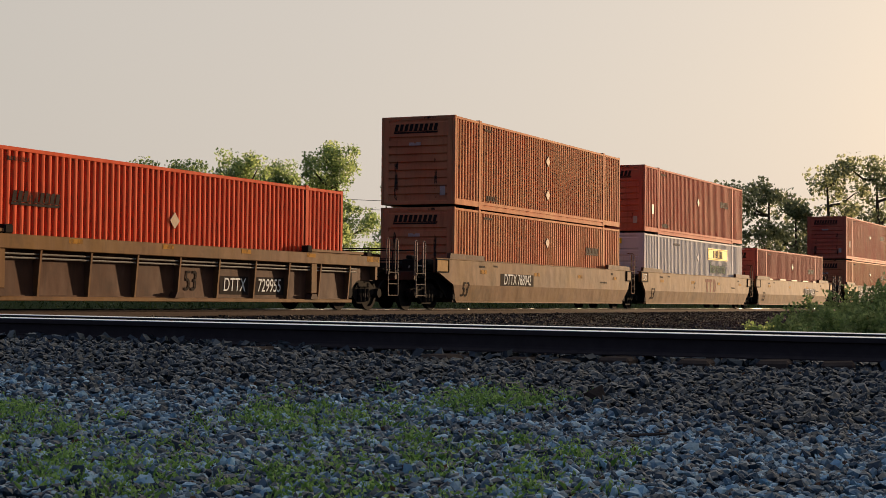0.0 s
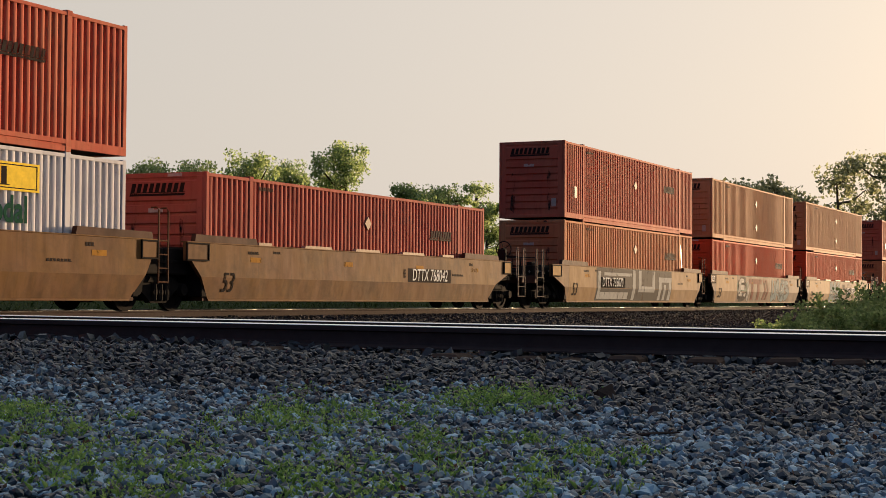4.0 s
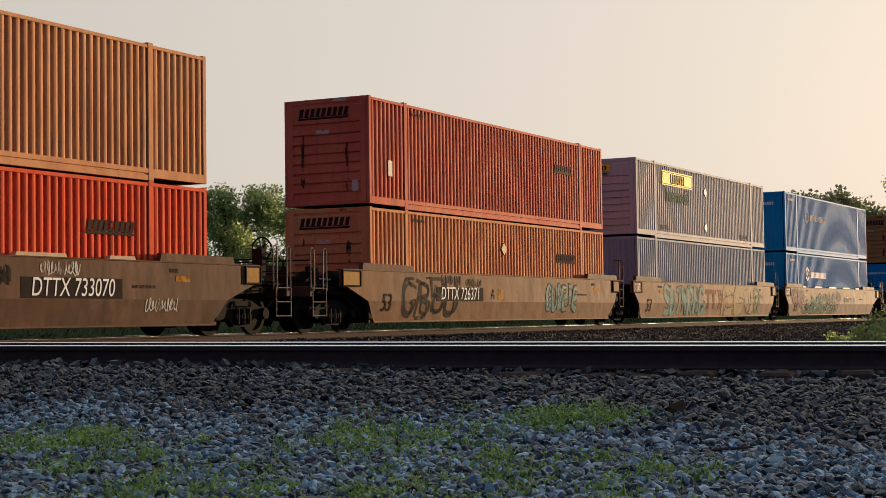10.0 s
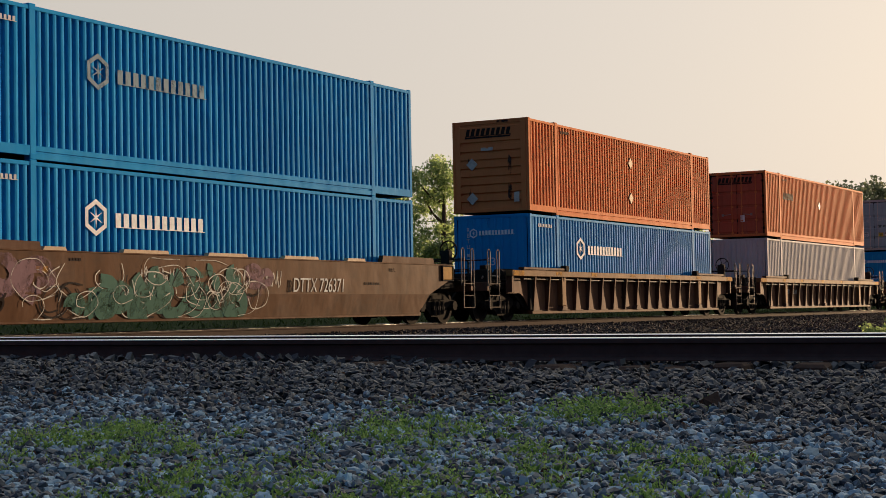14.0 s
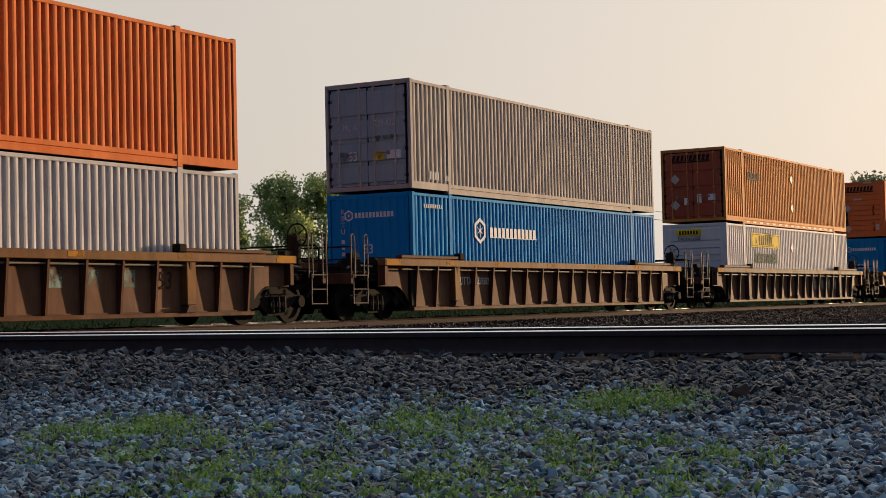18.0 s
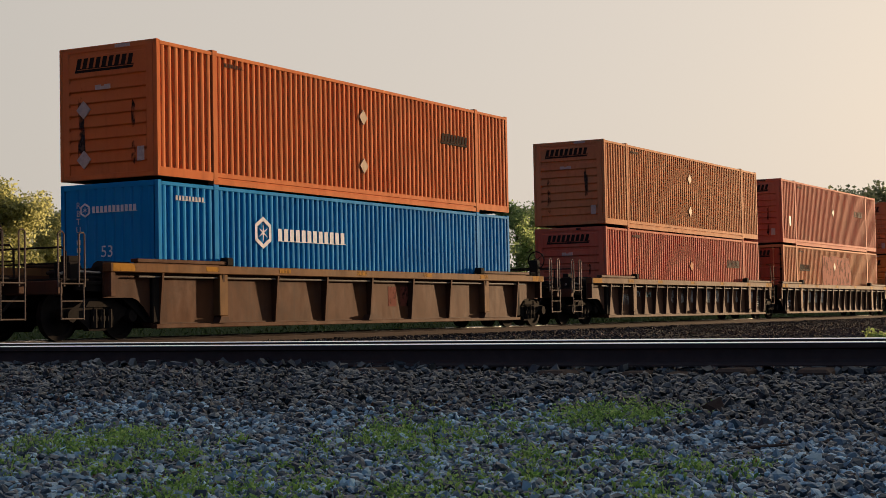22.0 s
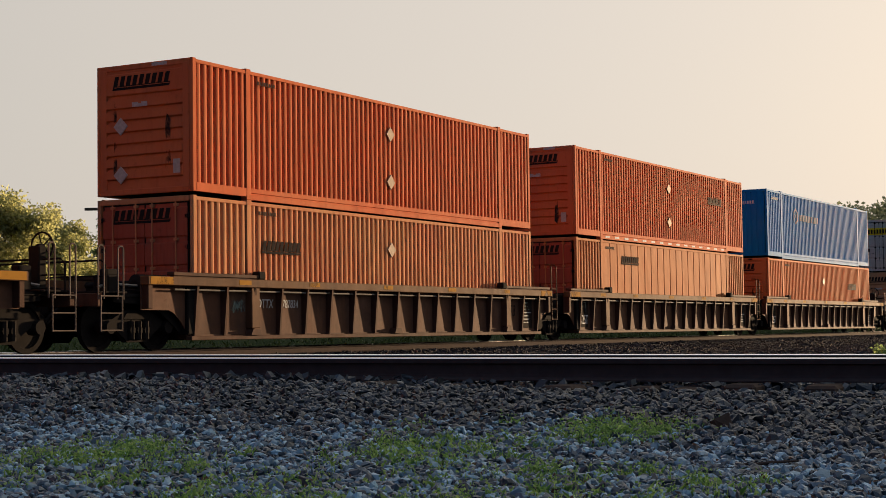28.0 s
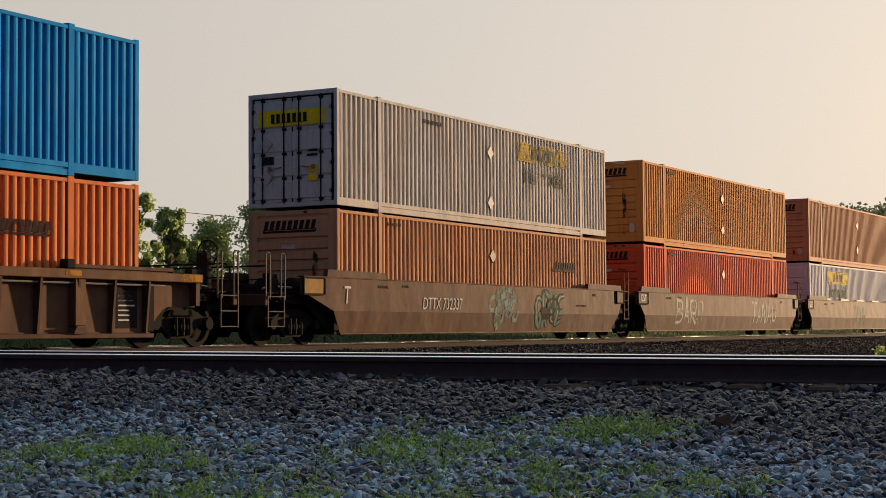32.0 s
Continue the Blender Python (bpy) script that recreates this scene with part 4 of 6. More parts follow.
def wagon_end(car, e, col, kind, brake):
    """The end beyond the well: draft sill, deck, steps and hand rails. e is -1 or 1; kind is 'coupler' or 'joint'."""
    mir = Matrix.Diagonal((-e, 1, 1, 1))
    def p(name, key, make, at, label="", mat=None):
        q = Vector(at)
        q.x *= -e
        return part(name, shared((key, e), mat or col, make), car, q, label)
    sg = -e
    xs = lambda a, b: (min(sg * a, sg * b), max(sg * a, sg * b))
    reach = -11.15 if kind == "coupler" else -9.66
    a, b = xs(reach, -8.25)
    part("draft_sill", shared(("draft_sill", e, kind), "dark", lambda s: (s.box(a, b, -0.32, 0.32, 0.62, 1.05, 0.02))), car, label="black centre sill over the bogie")
    a2, b2 = xs(reach, -8.3)
    part("end_deck", shared(("end_deck", e, kind), "dark", lambda s: s.box(a2, b2, -1.25, 1.25, 1.05, 1.12, 0.01)), car)
    a3, b3 = xs(-8.42, -8.2)
    part("well_bulkhead", shared(("well_bulkhead", e), "dark", lambda s: s.box(a3, b3, -1.42, 1.42, 0.3, 1.45, 0.02)), car)
    if kind == "coupler":
        part("end_sill", shared(("end_sill_w", e), "umber", lambda s: s.box(*xs(-11.2, -11.05), -1.42, 1.42, 0.86, 1.12, 0.015)), car)
        part("coupler", shared(("coupler", e), "dark", coupler), car, turn=Matrix.Translation((sg * -11.0, 0, 0.84)) @ Matrix.Diagonal((sg, 1, 1, 1)))
        part("ladder", shared("ladder", "worn_bar", ladder_shape(0.62, 0.38, 1.08, 3)), car, (sg * -10.85, -1.47, 0), "worn grey steel step ladder")
        for x in (-11.12, -10.55):
            part("hand_rail", shared("hand_rail", "worn_bar", hand_rail(1.0, 2.03, 0.16)), car, (sg * x, -1.44, 0), "upright hand rail")
        part("ladder", shared("ladder", "worn_bar", ladder_shape(0.62, 0.38, 1.08, 3)), car, (sg * -10.85, 1.47, 0), "worn grey steel step ladder")
        if brake:
            part("brake_stand", shared(("brake_stand", e), "dark", lambda s: s.box(-0.1, 0.1, -0.14, 0.14, 1.1, 2.0, 0.02)), car, (sg * -10.95, -0.72, 0))
            part("brake_wheel", shared("brake_wheel", "dark", brake_wheel), car, turn=Matrix.Translation((sg * -11.08, -0.72, 2.0)) @ Matrix.Rotation(radians(90), 4, "Z"), label="round hand brake wheel")
        part("side_shroud", shared(("side_shroud", e), "dark", lambda s: s.extrude([(sg * -8.4, 0.30), (sg * -8.4, 1.12), (sg * -10.5, 1.12), (sg * -10.5, 0.95), (sg * -9.3, 0.90), (sg * -8.75, 0.55)], -1.22, -1.18)), car)
        part("air_reservoir", shared("air_reservoir", "dark", lambda s: s.tube([(-0.5, 0, 0), (-0.44, 0, 0), (0.44, 0, 0), (0.5, 0, 0)], [0.08, 0.2, 0.2, 0.08], 14)), car, (sg * -8.95, -0.85, 1.34), "black air reservoir")
        part("brake_cylinder", shared("brake_cylinder", "dark", lambda s: s.lathe([(0.05, -0.3), (0.17, -0.26), (0.17, 0.16), (0.06, 0.2), (0.04, 0.5)], sides=14)), car, (sg * -9.75, -0.35, 1.32))
        part("valve_block", shared("valve_block", "dark", lambda s: (s.box(-0.16, 0.16, -0.2, 0.2, 1.12, 1.5, 0.03), s.box(-0.08, 0.26, -0.1, 0.1, 1.5, 1.62, 0.02), s.tube([(0.1, -0.1, 1.2), (0.5, -0.3, 1.2), (0.6, -0.5, 1.16)], 0.025))), car, (sg * -10.3, -0.85, 0))
        part("cross_bar", shared(("cross_bar", e), "dark", lambda s: (s.tube([(0, -1.4, 1.12), (0, -1.4, 1.66), (0, -1.3, 1.75), (0, 1.3, 1.75), (0, 1.4, 1.66), (0, 1.4, 1.12)], 0.022), s.tube([(0, -1.4, 1.45), (0, 1.4, 1.45)], 0.018))), car, (sg * -10.95, 0, 0), "end platform hand rail")
        part("walkway", shared(("walkway", e), "dark", lambda s: s.box(*xs(-11.1, -10.3), -1.40, 1.40, 1.12, 1.16, 0.01)), car)
        part("air_hose", shared(("air_hose", e), "dark", lambda s: s.tube([(0, 0, 0.85), (-0.25 * sg, 0, 0.7), (-0.42 * sg, 0, 0.55), (-0.5 * sg, 0, 0.62)], 0.03)), car, (sg * -11.15, -0.4, 0), "rubber air hose")
        part("train_pipe", shared(("train_pipe", e), "steel", lambda s: s.tube([(0, -1.0, 1.25), (sg * 0.5, -0.8, 1.33), (sg * 1.2, -0.9, 1.3), (sg * 2.4, -1.2, 1.35)], 0.03)), car, (sg * -10.7, 0, 0))
    else:
        a4, b4 = xs(-9.62, -8.43)
        part("end_frame", shared(("end_frame", e), "dark", lambda s: s.box(a4, b4, -1.22, 1.22, 0.80, 1.40, 0.03)), car, label="black articulated end casting")
        if e > 0:
            part("ladder", shared("ladder_tall", "brown", ladder_shape(0.36, 0.60, 1.55, 4, 0.02)), car, (9.2, -1.5, 0), "narrow dark end ladder")
            for x in (9.02, 9.38):
                part("hand_rail", shared("grab", "brown", lambda s: s.tube([(0, 0, 1.5), (0, 0, 2.2), (0, 0.06, 2.26), (0, 0.2, 2.26)], 0.022)), car, (x, -1.5, 0))
    return car


def well_floor(car):
    """Side ledges and cross bearers on which the lower container rests."""
    for g in (-1, 1):
        part("floor_ledge", shared(("floor_ledge", g), "umber", lambda s: s.box(-8.3, 8.3, min(g * 1.36, g * 1.05), max(g * 1.36, g * 1.05), 0.21, 0.30)), car)
    for x in (-6.1, -3, 0, 3, 6.1):
        part("cross_bearer", shared("cross_bearer", "umber", lambda s: s.box(-0.3, 0.3, -1.05, 1.05, 0.21, 0.333)), car, (x, 0, 0))


def ribbed_side(s, l, r):
    """The plate of the well's side with its wheel arches."""
    arch = lambda g: [(-l if g < 0 else r, 0.80), (g * 8.95, 0.80), (g * 8.78, 0.74), (g * 8.6, 0.60), (g * 8.42, 0.42), (g * 8.36, 0.22)]
    poly = [(-l, 1.32)] + arch(-1) + arch(1)[::-1] + [(r, 1.32)]
    s.extrude(poly, -1.335, -1.312)


def rib_shape(s):
    """A tapered upright stiffener."""
    s.extrude([(-1.32, 0.26), (-1.43, 0.26), (-1.52, 1.31), (-1.32, 1.31)], -0.03, 0.03, "x")


def reach_of(ends):
    """How far the sides run beyond the middle, to each end."""
    return 9.82 if ends[0] == "coupler" else 9.15, 9.82 if ends[1] == "coupler" else 8.97


def chord_shape(z0, l, r):
    return lambda s: s.box(-l - 0.02, r + 0.02, -1.55, -1.33, z0, 1.475, 0.012)


def mark_on_wagon(car, marks, y):
    for mk in marks:
        kind, x, z = mk[:3]
        if kind == "text":
            text, size, mat = mk[3:6]
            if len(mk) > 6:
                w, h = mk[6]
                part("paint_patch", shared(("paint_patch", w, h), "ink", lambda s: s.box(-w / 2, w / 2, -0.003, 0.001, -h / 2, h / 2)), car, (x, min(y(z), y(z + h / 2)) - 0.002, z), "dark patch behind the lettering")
            flat = words(text, size, mat, 0.16, 0.82)
            if z - size * 0.4 < 0.76 and y(0.5) != y(1.0):
                flat = flat.copy()
                cut = bmesh.new()
                cut.from_mesh(flat)
                bmesh.ops.bisect_plane(cut, geom=cut.verts[:] + cut.edges[:] + cut.faces[:], plane_co=(0, 0, 0.76 - z), plane_no=(0, 0, 1))
                cut.to_mesh(flat)
                cut.free()
                for vert in flat.vertices:
                    vert.co.y += y(z + vert.co.z) - y(z)
            part("lettering", flat, car, (x, y(z) - 0.012, z))
        elif kind == "patch":
            w, h, mat = mk[3:6]
            part("paint_patch", shared(("paint_patch", w, h), mat, lambda s: s.box(-w / 2, w / 2, -0.003, 0.001, -h / 2, h / 2)), car, (x, y(z) - 0.001, z))
        elif kind == "field":
            x1, mat = mk[2:4]
            for za, zb in ((0.262, 0.758), (0.762, 1.526)):
                coat = Shape().add([(x, y(za) - 0.0022, za), (x1, y(za) - 0.0022, za), (x1, y(zb) - 0.0022, zb), (x, y(zb) - 0.0022, zb)], [(0, 1, 2, 3)])
                part("paint_patch", coat.mesh("paint_patch", M[mat]), car, label="panel of cleaner yellow paint")
        elif kind == "stencil":
            part("paint_patch", shared(("paint_patch", 0.62, 0.86), "ink", lambda s: s.box(-0.31, 0.31, -0.003, 0.001, -0.43, 0.43)), car, (x, y(z) - 0.001, z), "black stencil panel")
            if mk[3]:
                part("lettering", words(mk[3], 0.40, "chalk", 0.0, 0.72), car, (x, y(z) - 0.008, z - 0.2), "white figures")
                part("lettering", shared("stencil_box", "haze", lambda s: (s.box(-0.13, 0.13, -0.002, 0.002, 0.14, 0.17), s.box(-0.13, -0.10, -0.002, 0.002, -0.1, 0.14), s.box(0.10, 0.13, -0.002, 0.002, -0.1, 0.14), s.box(-0.13, 0.13, -0.002, 0.002, -0.13, -0.1))), car, (x + 0.03, y(z) - 0.008, z + 0.2), "small worn stencil square")
            else:
                g = random.Random(int(100 * z))
                for k in range(7):
                    w = g.uniform(0.22, 0.5)
                    part("lettering", shared(("stencil_line", k), "haze" if k < 3 else "worn_chalk", lambda s: s.box(-0.26, -0.26 + w, -0.002, 0.002, -0.014, 0.014)), car, (x, y(z) - 0.008, z + 0.30 - 0.095 * k), "row of tiny white lettering")
        elif kind == "brand":
            w, h = mk[3:5]
            part("name_mark", logo_mesh(w, h, z, y), car, (x, 0, 0), "faded rust-red logo")
        elif kind == "box":
            part("lettering", words(mk[3], mk[4], "chalk", 0.0, 0.72), car, (x, -1.536, z))
        elif kind == "scrawl":
            w, h, mat, seed = mk[3:7]
            g = random.Random(seed)
            m = 72
            slow, fast = g.uniform(0.12, 0.2), g.uniform(0.8, 1.1)
            line = [(x + w * (k / (m - 1) - 0.5) + 0.09 * h * math.cos(fast * k) * (1 + math.sin(slow * k)), z + 0.5 * h * math.sin(fast * k + 0.5 * math.sin(k * 0.37)) * (0.45 + 0.55 * abs(math.sin(slow * k + seed)))) for k in range(m)]
            st = Shape().add(*ribbon(line, [0.009 + 0.008 * abs(math.sin(k * 0.31)) for k in range(m)], 0.007, y))
            part("graffiti", st.mesh("graffiti", M[mat]), car, label="scrawled spray tag")
        elif kind == "mural":
            w, h = mk[3:5]
            part("graffiti", shared(("mural", w, h), "charcoal", lambda s: s.box(-w / 2, w / 2, -0.002, 0.0, -0.12, 0.64)), car, (x, y(1.0) - 0.003, 0.88), "dark sprayed mural ground")
            low = Shape().add([(sx * w / 2, smooth_y(zz) - 0.004, zz) for sx, zz in ((-1, 0.74), (1, 0.74), (1, 0.28), (-1, 0.28))], [(0, 1, 2, 3)])
            part("graffiti", low.mesh("mural_low", M["charcoal"]), car, (x, 0, 0), "dark sprayed mural ground")
            blocks = [(-4.3, -1.0, 0.34, 0.60), (-3.9, -0.6, 1.24, 1.36), (-4.6, -4.3, 0.34, 1.40), (-0.5, -0.15, 0.30, 1.50), (0.25, 0.6, 0.62, 1.50), (0.6, 2.4, 0.62, 0.86), (2.05, 2.4, 0.86, 1.50), (2.9, 4.7, 1.05, 1.26), (2.95, 3.3, 0.30, 1.05), (3.6, 3.9, 0.30, 0.95), (4.3, 4.65, 0.30, 1.05)]
            for x0, x1, z0, z1 in blocks:
                pts = [(x0, z0), (x1, z0), (x1 + 0.04, z1), (x0 + 0.04, z1)]
                if z0 < 0.76 < z1:
                    pts = [(x0, z0), (x1, z0), (x1 + 0.02, 0.76), (x1 + 0.04, z1), (x0 + 0.04, z1), (x0 + 0.02, 0.76)]
                part("graffiti", Shape().add([(a + x, smooth_y(b) - 0.008, b) for a, b in pts], [(0, 1, 2, 5), (5, 2, 3, 4)] if len(pts) == 6 else [(0, 1, 2, 3)]).mesh("graffiti", M["silver"]), car, label="silver sprayed block")
        elif kind == "tag":
            w, h, fill, seed = mk[3:7]
            graffiti(car, x, z, w, h, fill, seed, y)
        elif kind == "piece":
            piece(car, x, z, *mk[3:], y)
        elif kind == "tangle":
            tangle(car, x, z, *mk[3:], y)


def curve_through(pts, n):
    """n points on a smooth line through the given ones."""
    out = []
    k = len(pts) - 1
    for i in range(n):
        t = i / (n - 1) * k
        a = min(int(t), k - 1)
        t -= a
        q = [pts[max(a - 1, 0)], pts[a], pts[a + 1], pts[min(a + 2, k)]]
        out.append(tuple(0.5 * (2 * q[1][c] + (q[2][c] - q[0][c]) * t + (2 * q[0][c] - 5 * q[1][c] + 4 * q[2][c] - q[3][c]) * t * t + (3 * q[1][c] - q[0][c] - 3 * q[2][c] + q[3][c]) * t ** 3) for c in (0, 1)))
    return out


def ribbon(line, half, lift, y):
    """A painted stroke lying on the side; half gives its half-width along the way."""
    v = []
    for i, (px, pz) in enumerate(line):
        a, b = line[max(i - 1, 0)], line[min(i + 1, len(line) - 1)]
        d = Vector((b[0] - a[0], b[1] - a[1])).normalized()
        for g in (-1, 1):
            qx, qz = px - d.y * half[i] * g, min(1.49, max(0.26, pz + d.x * half[i] * g))
            v.append((qx, y(qz) - lift, qz))
    return v, [(2 * i, 2 * i + 2, 2 * i + 3, 2 * i + 1) for i in range(len(line) - 1)]


def graffiti(car, x0, z0, w, h, fill, seed, y):
    """Sprayed letters of fat crossing strokes with dark outlines over a faint cloud of paint."""
    r = random.Random(seed)
    n = max(2, round(w / (h * 0.62)))
    step = w / n
    if fill:
        K = 22
        rim = [(x0 + w * 0.56 * (1 + r.uniform(-0.1, 0.08)) * math.cos(6.2832 * k / K), z0 + h * 0.56 * (1 + r.uniform(-0.3, 0.1)) * math.sin(6.2832 * k / K)) for k in range(K)]
        rim = [(a, min(1.48, max(0.27, b))) for a, b in rim]
        cloud = Shape().add([(x0, y(z0) - 0.004, z0)] + [(a, y(b) - 0.004, b) for a, b in rim], [(0, k + 1, (k + 1) % K + 1) for k in range(K)])
        part("graffiti_cloud", cloud.mesh("graffiti_cloud", M["haze"]), car)
    K = 18
    for i in range(n):
        cx, cz = x0 - w / 2 + (i + 0.5) * step, z0 + r.uniform(-0.06, 0.06) * h
        lean = r.uniform(-0.15, 0.3)
        rim = []
        for k in range(K):
            t = 6.2832 * k / K
            f = r.choice((0.68, 0.85, 0.95, 1.0, 1.1, 1.3))
            px, pz = 0.60 * step * f * math.cos(t), 0.47 * h * min(f, 1.1) * math.sin(t)
            rim.append((cx + px + lean * pz, min(1.48, max(0.27, cz + pz))))
        lift = 0.006 + 0.004 * (i % 2)
        if fill:
            body = Shape().add([(cx, y(cz) - lift, cz)] + [(a, y(b) - lift, b) for a, b in rim], [(0, k + 1, (k + 1) % K + 1) for k in range(K)])
            part("graffiti", body.mesh("graffiti", M[fill]), car, label="patch of worn spray paint")
            edge = Shape().add(*ribbon(rim + rim[:1], [0.014 + 0.010 * (k % 3) for k in range(K + 1)], lift + 0.001, y))
            part("graffiti_outline", edge.mesh("graffiti_outline", M["black_spray"]), car)
        lines = Shape()
        for j in range(2):
            at = r.uniform(-0.35, 0.35) * step, r.uniform(-0.35, 0.35) * h
            pts = [(cx + at[0] + r.uniform(-0.36, 0.36) * step, min(1.46, max(0.29, cz + at[1] * 0.5 + r.uniform(-0.36, 0.36) * h))) for _ in range(4)]
            m = 16
            wide = (0.034 if fill else 0.017) * min(1.0, h) * r.uniform(0.7, 1.5)
            lines.add(*ribbon(curve_through(pts, m), [wide * (0.5 + abs(math.sin(3.1 * k / m + j))) for k in range(m)], lift + 0.0022 + 0.0006 * j, y))
        part("graffiti_stroke", lines.mesh("graffiti_stroke", M["white_spray" if (fill is None and seed % 2) or fill == "moss" else "black_spray"]), car)


def logo_mesh(w, h, z, y):
    """Two upright strokes under a long bar, then a pair of arrow heads, as flat paint."""
    s = Shape()
    t = 0.085 * w
    def block(pts):
        # split at the crease, so that the paint follows the side
        for lo, hi in ((0.0, 0.76), (0.76, 2.0)):
            row = []
            for (ax, az), (bx, bz) in zip(pts, pts[1:] + pts[:1]):
                if lo <= az <= hi:
                    row.append((ax, az))
                for cut in (lo, hi):
                    if min(az, bz) < cut < max(az, bz):
                        k = (cut - az) / (bz - az)
                        row.append((ax + (bx - ax) * k, cut))
            if len(row) > 2:
                s.add([(px, y(min(pz, 0.76) if hi == 0.76 else pz) - 0.006, pz) for px, pz in row], [tuple(range(len(row)))])
    top = z + h
    block([(-w / 2, top - 0.24 * h), (0.12 * w, top - 0.24 * h), (0.12 * w, top), (-w / 2, top)])
    for x in (-0.40 * w, -0.10 * w):
        block([(x, z), (x + 1.3 * t, z), (x + 1.3 * t, top - 0.24 * h), (x, top - 0.24 * h)])
    for x, g in ((0.17 * w, 1), (0.30 * w, 1)):
        block([(x, z), (x + t, z), (x + 2.2 * t, z + h / 2), (x + t, top), (x, top), (x + 1.2 * t, z + h / 2)])
    return s.mesh("name_mark", M["rustred"])


# strokes of spray-paint shapes, each in a unit box
GLYPHS = [
    [[(0.95, 0.98), (0.2, 0.9), (0.05, 0.55), (0.85, 0.5)], [(0.05, 0.6), (0.1, 0.1), (0.95, 0.04)]],
    [[(0.1, 0.0), (0.3, 0.6), (0.55, 1.05), (0.75, 0.5), (0.95, 0.0)], [(0.3, 0.4), (0.8, 0.36)]],
    [[(0.15, 0.0), (0.1, 0.98)], [(0.1, 0.95), (0.8, 0.9), (0.75, 0.56), (0.2, 0.5), (0.9, 0.4), (0.85, 0.08), (0.15, 0.02)]],
    [[(0.95, 0.9), (0.3, 1.0), (0.1, 0.7), (0.85, 0.42), (0.8, 0.1), (0.05, 0.0)]],
    [[(0.1, 1.0), (0.12, 0.2), (0.5, 0.0), (0.85, 0.2), (0.92, 1.0)]],
    [[(0.12, 0.0), (0.15, 0.98), (0.82, 0.05), (0.9, 1.02)]],
    [[(0.9, 0.85), (0.45, 1.0), (0.08, 0.6), (0.2, 0.1), (0.65, 0.0), (0.92, 0.3), (0.55, 0.42)]],
    [[(0.15, -0.02), (0.12, 0.98), (0.8, 0.9), (0.7, 0.52), (0.2, 0.46), (0.95, 0.0)]],
    [[(0.45, 0.0), (0.5, 0.95)], [(0.0, 0.92), (1.0, 0.98)]],
]


def piece(car, x0, z0, w, h, order, fill, edge, fat, seed, y):
    """A row of fat sprayed shapes: a dark rim, the fill upon it and a thin bright line."""
    r = random.Random(seed)
    n = len(order)
    step = w / n
    for i, code in enumerate(order):
        cx = x0 - w / 2 + i * step
        lean, dz, tall = r.uniform(-0.15, 0.3), r.uniform(-0.05, 0.05) * h, h * r.uniform(0.9, 1.08)
        for j, stroke in enumerate(GLYPHS[int(code)]):
            line = [(cx + step * (0.06 + 0.88 * (a + r.uniform(-0.13, 0.13))) + lean * (b - 0.5) * tall * 0.5, z0 + dz + (b - 0.5 + r.uniform(-0.08, 0.08)) * 0.82 * tall) for a, b in stroke]
            m = 7 * len(line)
            line = curve_through(line, m)
            wide = [fat * step * (0.6 + 0.7 * abs(math.sin(2.6 * k / m + i + j))) for k in range(m)]
            up = 0.004 + 0.0012 * i
            coats = [("graffiti_outline", line, [q + 0.042 for q in wide], up, edge, "dark sprayed outline")] if edge else []
            if fill:
                coats += [("graffiti", line, wide, up + 0.0006, fill, "fat sprayed shape"), ("graffiti_stroke", line[2:m // 2], [0.010] * (m // 2 - 2), up + 0.0009, "white_spray", "thin pale spray line")]
            for name, way, half, lift, mat, label in coats:
                part(name, Shape().add(*ribbon(way, half, lift, y)).mesh(name, M[mat]), car, label=label)


def tangle(car, x0, z0, w, h, n, mat, half, seed, y):
    """Thin looping spray lines over one another."""
    r = random.Random(seed)
    for i in range(n):
        cx, cz, size = x0 + r.uniform(-0.5, 0.5) * w, z0 + r.uniform(-0.3, 0.3) * h, r.uniform(0.15, 0.45) * h
        a, turn = r.uniform(0, 6.28), r.choice((-1, 1)) * r.uniform(0.7, 1.3)
        line = [(cx + size * (1.5 - 0.16 * k) * math.cos(a + turn * k) * 1.2, min(1.46, max(0.29, cz + size * (1.2 - 0.13 * k) * math.sin(a + turn * k)))) for k in range(r.choice((3, 4, 6, 7)))]
        m = 6 * len(line)
        loop = Shape().add(*ribbon(curve_through(line, m), [half * r.uniform(0.7, 1.3)] * m, 0.012 + 0.0003 * i, y))
        part("graffiti_stroke", loop.mesh("graffiti_stroke", M[mat]), car, label="looping sprayed line")


